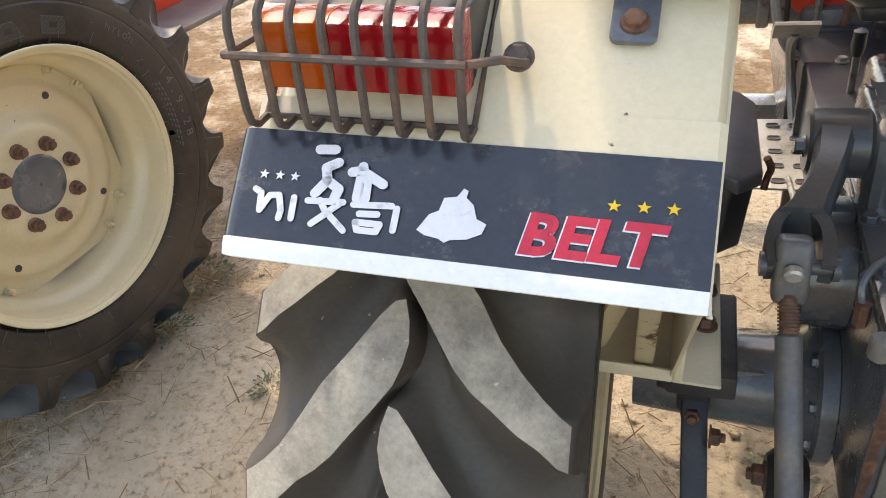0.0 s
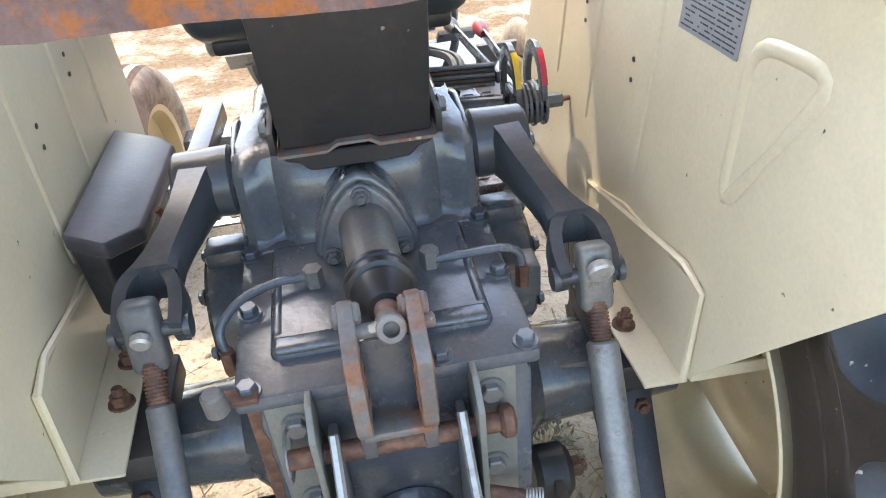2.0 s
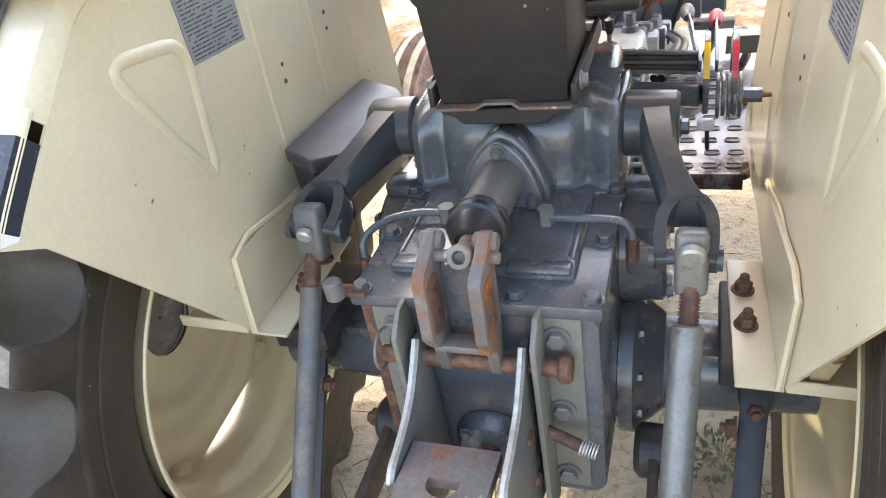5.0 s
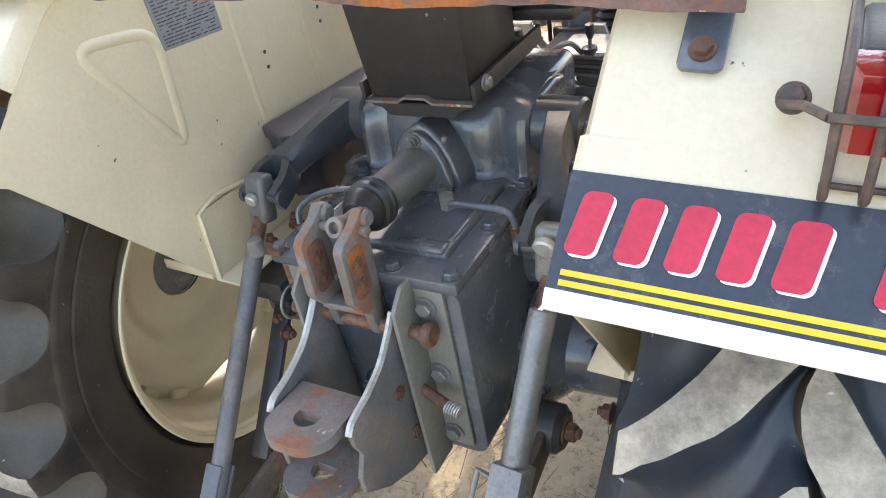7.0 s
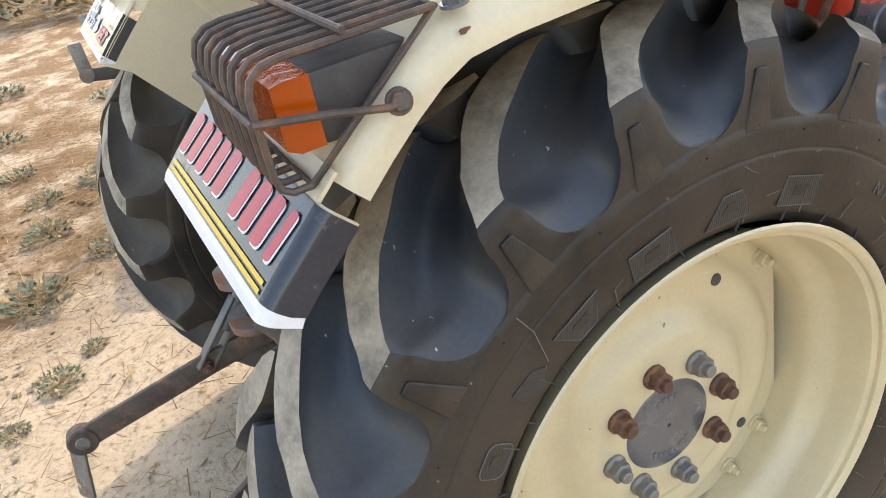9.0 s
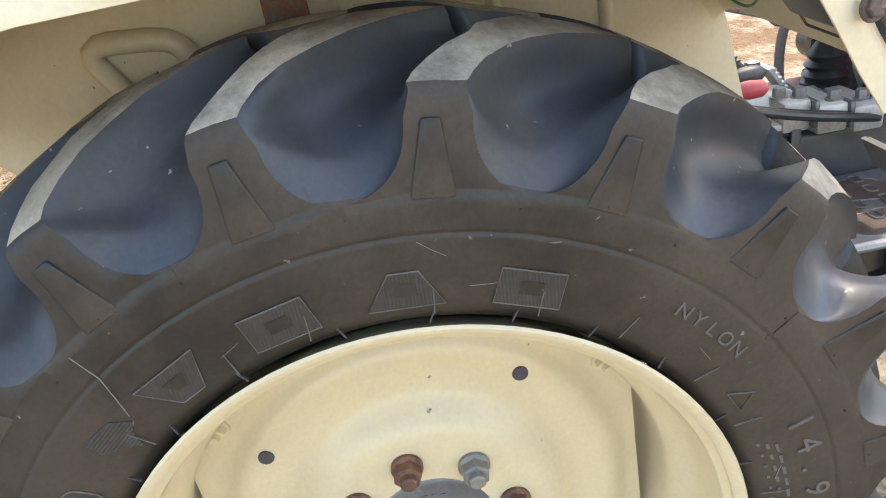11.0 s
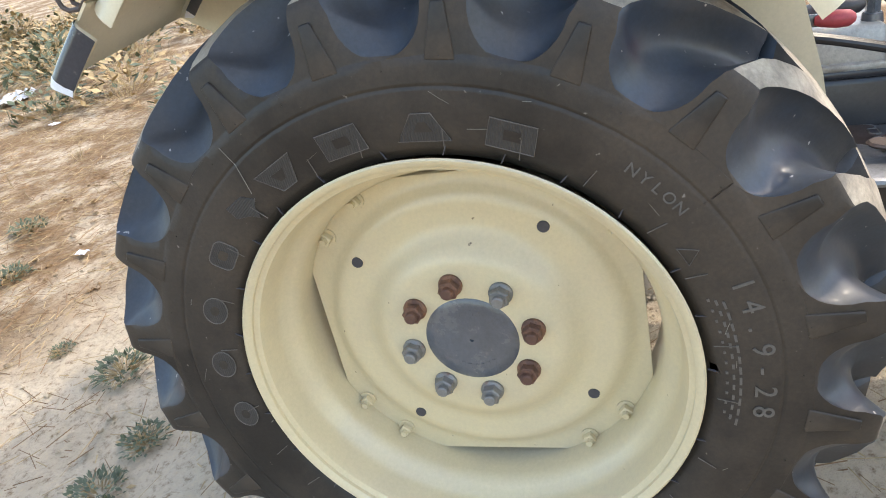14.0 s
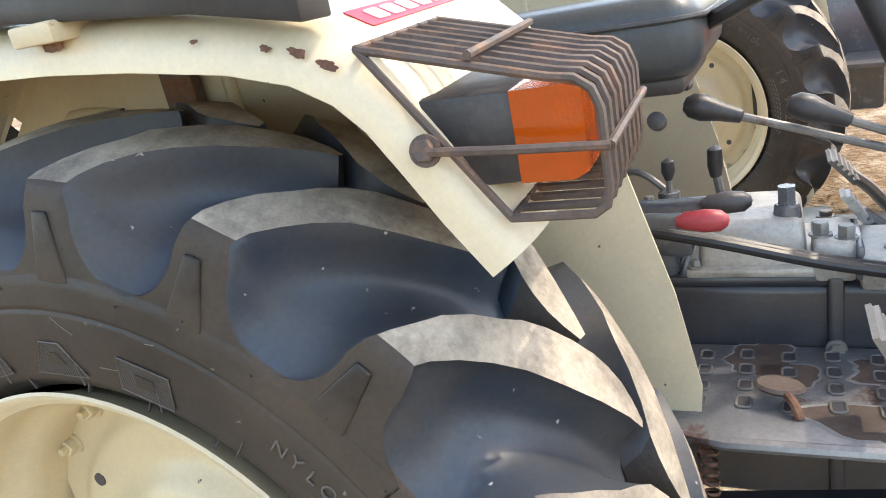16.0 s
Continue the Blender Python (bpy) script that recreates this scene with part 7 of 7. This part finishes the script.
# ---- the neighbouring tractor ----
def neighbour():
    o = tagged(new("tractor"), "second cream tractor parked alongside, rear wheel in shade", "tractor")
    yaw = radians(-8)
    o.matrix_basis = Matrix.Translation((-2.15, 0.31, HUB)) @ Euler((0, 0, yaw)).to_matrix().to_4x4()
    tyre = make_tyre(1, 4.0, "rear_tyre", o, "dusty black tractor tyre with deep angled lugs")
    rim = make_rim(1, o, "cream painted steel rim", range(8))
    wheel_marks(1, tyre, 4.0)
    for side, x in ((-1, -1.27),):
        t2 = make_tyre(side, 4.0, "rear_tyre", o)
        r2 = make_rim(side, o, "")
        t2.location = r2.location = (x, 0, 0)
    bm = box(B(), (-0.635, 0.2, 0.12), (0.36, 1.1, 0.55), bevel=0.03)
    cyl(bm, (-1.2, 0, 0), (-0.05, 0, 0), 0.08, None, 24)
    part("rear_case", bm, GREY, o, "dark grey transmission casing")
    bm = box(B(), (-0.635, 1.4, 0.36), (0.50, 1.3, 0.62), bevel=0.08, seg=3)
    part("bonnet", bm, HOODRED, o, "orange red bonnet")
    for x in (0.0, -1.27):
        bm = B()
        nn = normals(FTOP)
        rows = [[bm.verts.new((x + a, y - ny * d, z - HUB - nz_ * d)) for a, d in ((-0.22, 0.02), (-0.21, 0), (0.16, 0), (0.17, 0.03))] for (y, z), (ny, nz_) in zip(FTOP, nn)]
        for a, b in zip(rows, rows[1:]):
            for i in range(3):
                bm.faces.new((a[i], a[i + 1], b[i + 1], b[i]))
        inner = -0.22 if x > -0.5 else 0.17
        prism(bm, [(-0.55, 0.55), (-0.22, 0.15), (0.6, 0.0), (0.52, 0.52), (0.3, 0.73), (-0.3, 0.74)], atx(x + inner), 0.004)
        part("fender", bm, CREAM, o, "cream steel fender")
    part("seat", box(B(), (-0.635, 0.3, 0.62), (0.42, 0.45, 0.14), bevel=0.05, seg=3), VINYL, o, "dark vinyl seat")
    part("foot_plate", box(B(), (-0.30, 0.95, 0.10), (0.30, 0.7, 0.02), bevel=0.004), GREYDUSTY, o, "worn steel foot plate")
    for k, (p, q) in enumerate((((-0.42, 0.75, 0.35), (-0.30, 1.05, 0.20)), ((-0.5, 0.6, 0.42), (-0.42, 1.0, 0.15)), ((-0.38, 0.9, 0.5), (-0.44, 1.1, 0.1)))):
        part("control_rod", tube(B(), [p, q], 0.012, 8), BLACK, o)
    for s in (-0.27, -1.0):
        bm = B()
        q, ln = axis_frame((s, -0.10, -0.05), (s + (0.10 if s > -0.5 else -0.1), -0.93, 0.10))
        merge(bm, box(B(), (0, 0, ln / 2), (0.014, 0.06, ln), bevel=0.004), q)
        lk = part("lower_link", bm, BLACK, o, "dark lower link arm")
        part("link_eye", cyl(B(), (s + 0.06, -0.93, 0.10), (s + 0.12, -0.93, 0.10), 0.034, None, 20, 0.004), GREYDUSTY, lk)
        part("link_plate", box(B(), (s + 0.10, -0.93, 0.17), (0.012, 0.06, 0.16), bevel=0.004), STEEL, lk, "pale drilled link plate")
    return o


neighbour()


# ---- weeds, straw and litter ----
rnd = random.Random(7)


def weed(x, y, size, dry=0.0, n=70, tall=0.5):
    bm = B()
    for k in range(n):
        a, r = rnd.uniform(0, 2 * math.pi), size * math.sqrt(rnd.random())
        px, py = r * math.cos(a), r * math.sin(a)
        h = size * tall * rnd.uniform(0.2, 1.0) * (1.1 - r / size * 0.7)
        L = size * rnd.uniform(0.14, 0.30)
        d = Vector((math.cos(a) + rnd.uniform(-0.8, 0.8), math.sin(a) + rnd.uniform(-0.8, 0.8), rnd.uniform(-0.2, 0.9))).normalized()
        w = d.cross(Vector((rnd.uniform(-0.4, 0.4), rnd.uniform(-0.4, 0.4), 1))).normalized() * L * rnd.uniform(0.14, 0.3)
        p = Vector((px * 0.8, py * 0.8, h))
        f = bm.faces.new([bm.verts.new(q) for q in (p, p + d * L * 0.45 + w, p + d * L, p + d * L * 0.45 - w)])
        f.material_index = 1 if rnd.random() < dry else 0
        if k % 3 == 0:
            b0 = Vector((px * 0.25, py * 0.25, -0.005))
            s = (p - b0).cross(Vector((0.3, 1, 0))).normalized() * 0.0014
            f = bm.faces.new([bm.verts.new(q) for q in (b0 - s, b0 + s, p + s, p - s)])
            f.material_index = 1
    ob = link("weed", bm, (LEAFMAT, DRYMAT), smooth=0)
    ob.location = (x, y, 0.0)
    return tagged(ob, "low grey green weed growing in dry soil" if dry < 0.5 else "dry straw coloured weed clump on soil", "weed", "weeds")


# between and under the tractors
for x, y, s in ((-2.0, 0.44, 0.10), (-1.53, 0.28, 0.075), (-2.04, 0.20, 0.05), (-2.04, 0.73, 0.12), (-1.36, -0.02, 0.07), (0.36, 0.32, 0.11), (0.28, -0.35, 0.10), (0.45, 0.1, 0.07)):
    weed(x, y, s, 0.1, 110)
# behind the tractors
for x, y, s in ((-3.18, -0.72, 0.17), (-2.63, -1.08, 0.15), (-2.21, -0.80, 0.13), (-1.92, -1.14, 0.18), (-1.24, -1.10, 0.10), (-1.39, -0.96, 0.06), (-4.5, -1.3, 0.18), (-5.98, -1.27, 0.2), (-5.0, -0.54, 0.14), (-3.12, -1.07, 0.12), (-1.12, -2.91, 0.12), (-0.63, -2.58, 0.12), (0.01, -1.5, 0.12), (0.33, -1.19, 0.09), (0.53, -1.21, 0.10), (-1.05, -1.25, 0.06), (-2.0, -1.5, 0.12), (-2.9, -1.9, 0.16), (-0.1, -1.85, 0.06), (-3.7, -1.2, 0.13), (-1.6, -2.3, 0.10)):
    weed(x, y, s, 0.1, 190)
for k in range(46):
    x, y = rnd.uniform(-9, -2.6), rnd.uniform(-8.5, -2.4)
    weed(x, y, rnd.uniform(0.18, 0.45), rnd.choice((0.2, 0.7, 0.9)), 110, rnd.uniform(0.6, 1.3))
for k in range(26):
    weed(rnd.uniform(-8, -3.8), rnd.uniform(-8.5, -4.6), rnd.uniform(0.3, 0.5), rnd.choice((0.3, 0.6, 0.85)), 200, rnd.uniform(0.8, 1.4))
for k in range(16):
    weed(rnd.uniform(-13, -9.2), rnd.uniform(-4.5, 1.5), rnd.uniform(0.5, 0.9), 0.55, 200, rnd.uniform(0.8, 1.4))
for k in range(22):
    weed(rnd.uniform(-9, 6), rnd.uniform(4.5, 12), rnd.uniform(0.15, 0.3), 0.5, 60)


def scatter(name, n, build, material, label, category, x0, x1, y0, y1):
    bm = B()
    for _ in range(n):
        x, y = rnd.uniform(x0, x1), rnd.uniform(y0, y1)
        build(bm, x, y)
    return tagged(link(name, bm, material, smooth=40), label, category, kind="stuff")


def straw_bit(bm, x, y):
    r = math.hypot(x, y)
    if r < 2.0 and rnd.random() < 0.72:
        return
    L, a = rnd.uniform(0.02, 0.13), rnd.uniform(0, 6.28)
    d, w = Vector((math.cos(a), math.sin(a), rnd.uniform(-0.05, 0.15))) * L, rnd.uniform(0.0008, 0.0022)
    s = Vector((-math.sin(a), math.cos(a), 0)) * w
    p = Vector((x, y, 0.014 + rnd.uniform(-0.008, 0.01)))
    v = [bm.verts.new(q) for q in (p - s, p + s, p + d + s, p + d - s, p + Vector((0, 0, w)), p + d + Vector((0, 0, w)))]
    m = 1 if rnd.random() < 0.55 else 0
    bm.faces.new((v[0], v[4], v[5], v[3])).material_index = m
    bm.faces.new((v[1], v[2], v[5], v[4])).material_index = m


def grass_blade(bm, x, y):
    if noise.noise((x * 0.9, y * 0.9, 5.0)) + 0.5 * noise.noise((x * 3, y * 3, 2.0)) < 0.05:
        return
    for _ in range(3):
        px, py = x + rnd.uniform(-0.05, 0.05), y + rnd.uniform(-0.05, 0.05)
        h, a, w = rnd.uniform(0.05, 0.22), rnd.uniform(0, 6.28), rnd.uniform(0.001, 0.0026)
        lean = Vector((math.cos(a), math.sin(a), 0)) * h * rnd.uniform(0.2, 0.9)
        s = Vector((-math.sin(a), math.cos(a), 0)) * w
        p = Vector((px, py, -0.01))
        q = p + lean * 0.4 + Vector((0, 0, h * 0.7))
        v = [bm.verts.new(c) for c in (p - s, p + s, q + s * 0.7, q - s * 0.7, p + lean + Vector((0, 0, h)))]
        m = 1 if rnd.random() < 0.22 else 0
        bm.faces.new(v[:4]).material_index = m
        bm.faces.new((v[3], v[2], v[4])).material_index = m


def clod(bm, x, y):
    r = rnd.uniform(0.004, 0.016) * rnd.choice((0.6, 1, 1, 1.4))
    t = B()
    bmesh.ops.create_icosphere(t, subdivisions=1, radius=r)
    for v in t.verts:
        v.co *= rnd.uniform(0.7, 1.2)
        v.co.z *= 0.7
    merge(bm, t, Matrix.Translation((x, y, rnd.uniform(-0.004, 0.006))))


scatter("straw", 24000, straw_bit, (DRYMAT, BROWNSTRAW), "scattered dry straw and stalks on soil", "straw", -5, 1.2, -5, 1.2)
scatter("dry_grass", 5200, grass_blade, (DRYMAT, LEAFMAT), "dry standing grass with some green blades", "grass", -9, 2.5, -9, -2.3)
scatter("soil_clods", 2200, clod, SOIL, "small dry soil clods on the ground", "soil", -3.6, 1.2, -3.0, 1.0)


def litter(x, y, s, col, label):
    bm = B()
    n = 9
    g = [[bm.verts.new((s * (i / n - 0.5) + rnd.uniform(-0.3, 0.3) * s / n, s * 0.7 * (j / n - 0.5), 0.02 + s * 0.22 * abs(noise.noise((i * 0.5 + x, j * 0.5, y))))) for j in range(n)] for i in range(n)]
    for i in range(n - 1):
        for j in range(n - 1):
            bm.faces.new((g[i][j], g[i + 1][j], g[i + 1][j + 1], g[i][j + 1]))
    ob = link("litter", bm, col, smooth=0)
    ob.location, ob.rotation_euler = (x, y, 0), (0, 0, rnd.uniform(0, 3))
    return tagged(ob, label, "litter")


litter(-3.8, -5.4, 0.45, WHITE, "crumpled white plastic bag on dry grass")
litter(-0.82, -2.31, 0.07, WHITE, "small scrap of white litter")
litter(-2.9, -4.2, 0.10, WHITE, "small scrap of white litter")
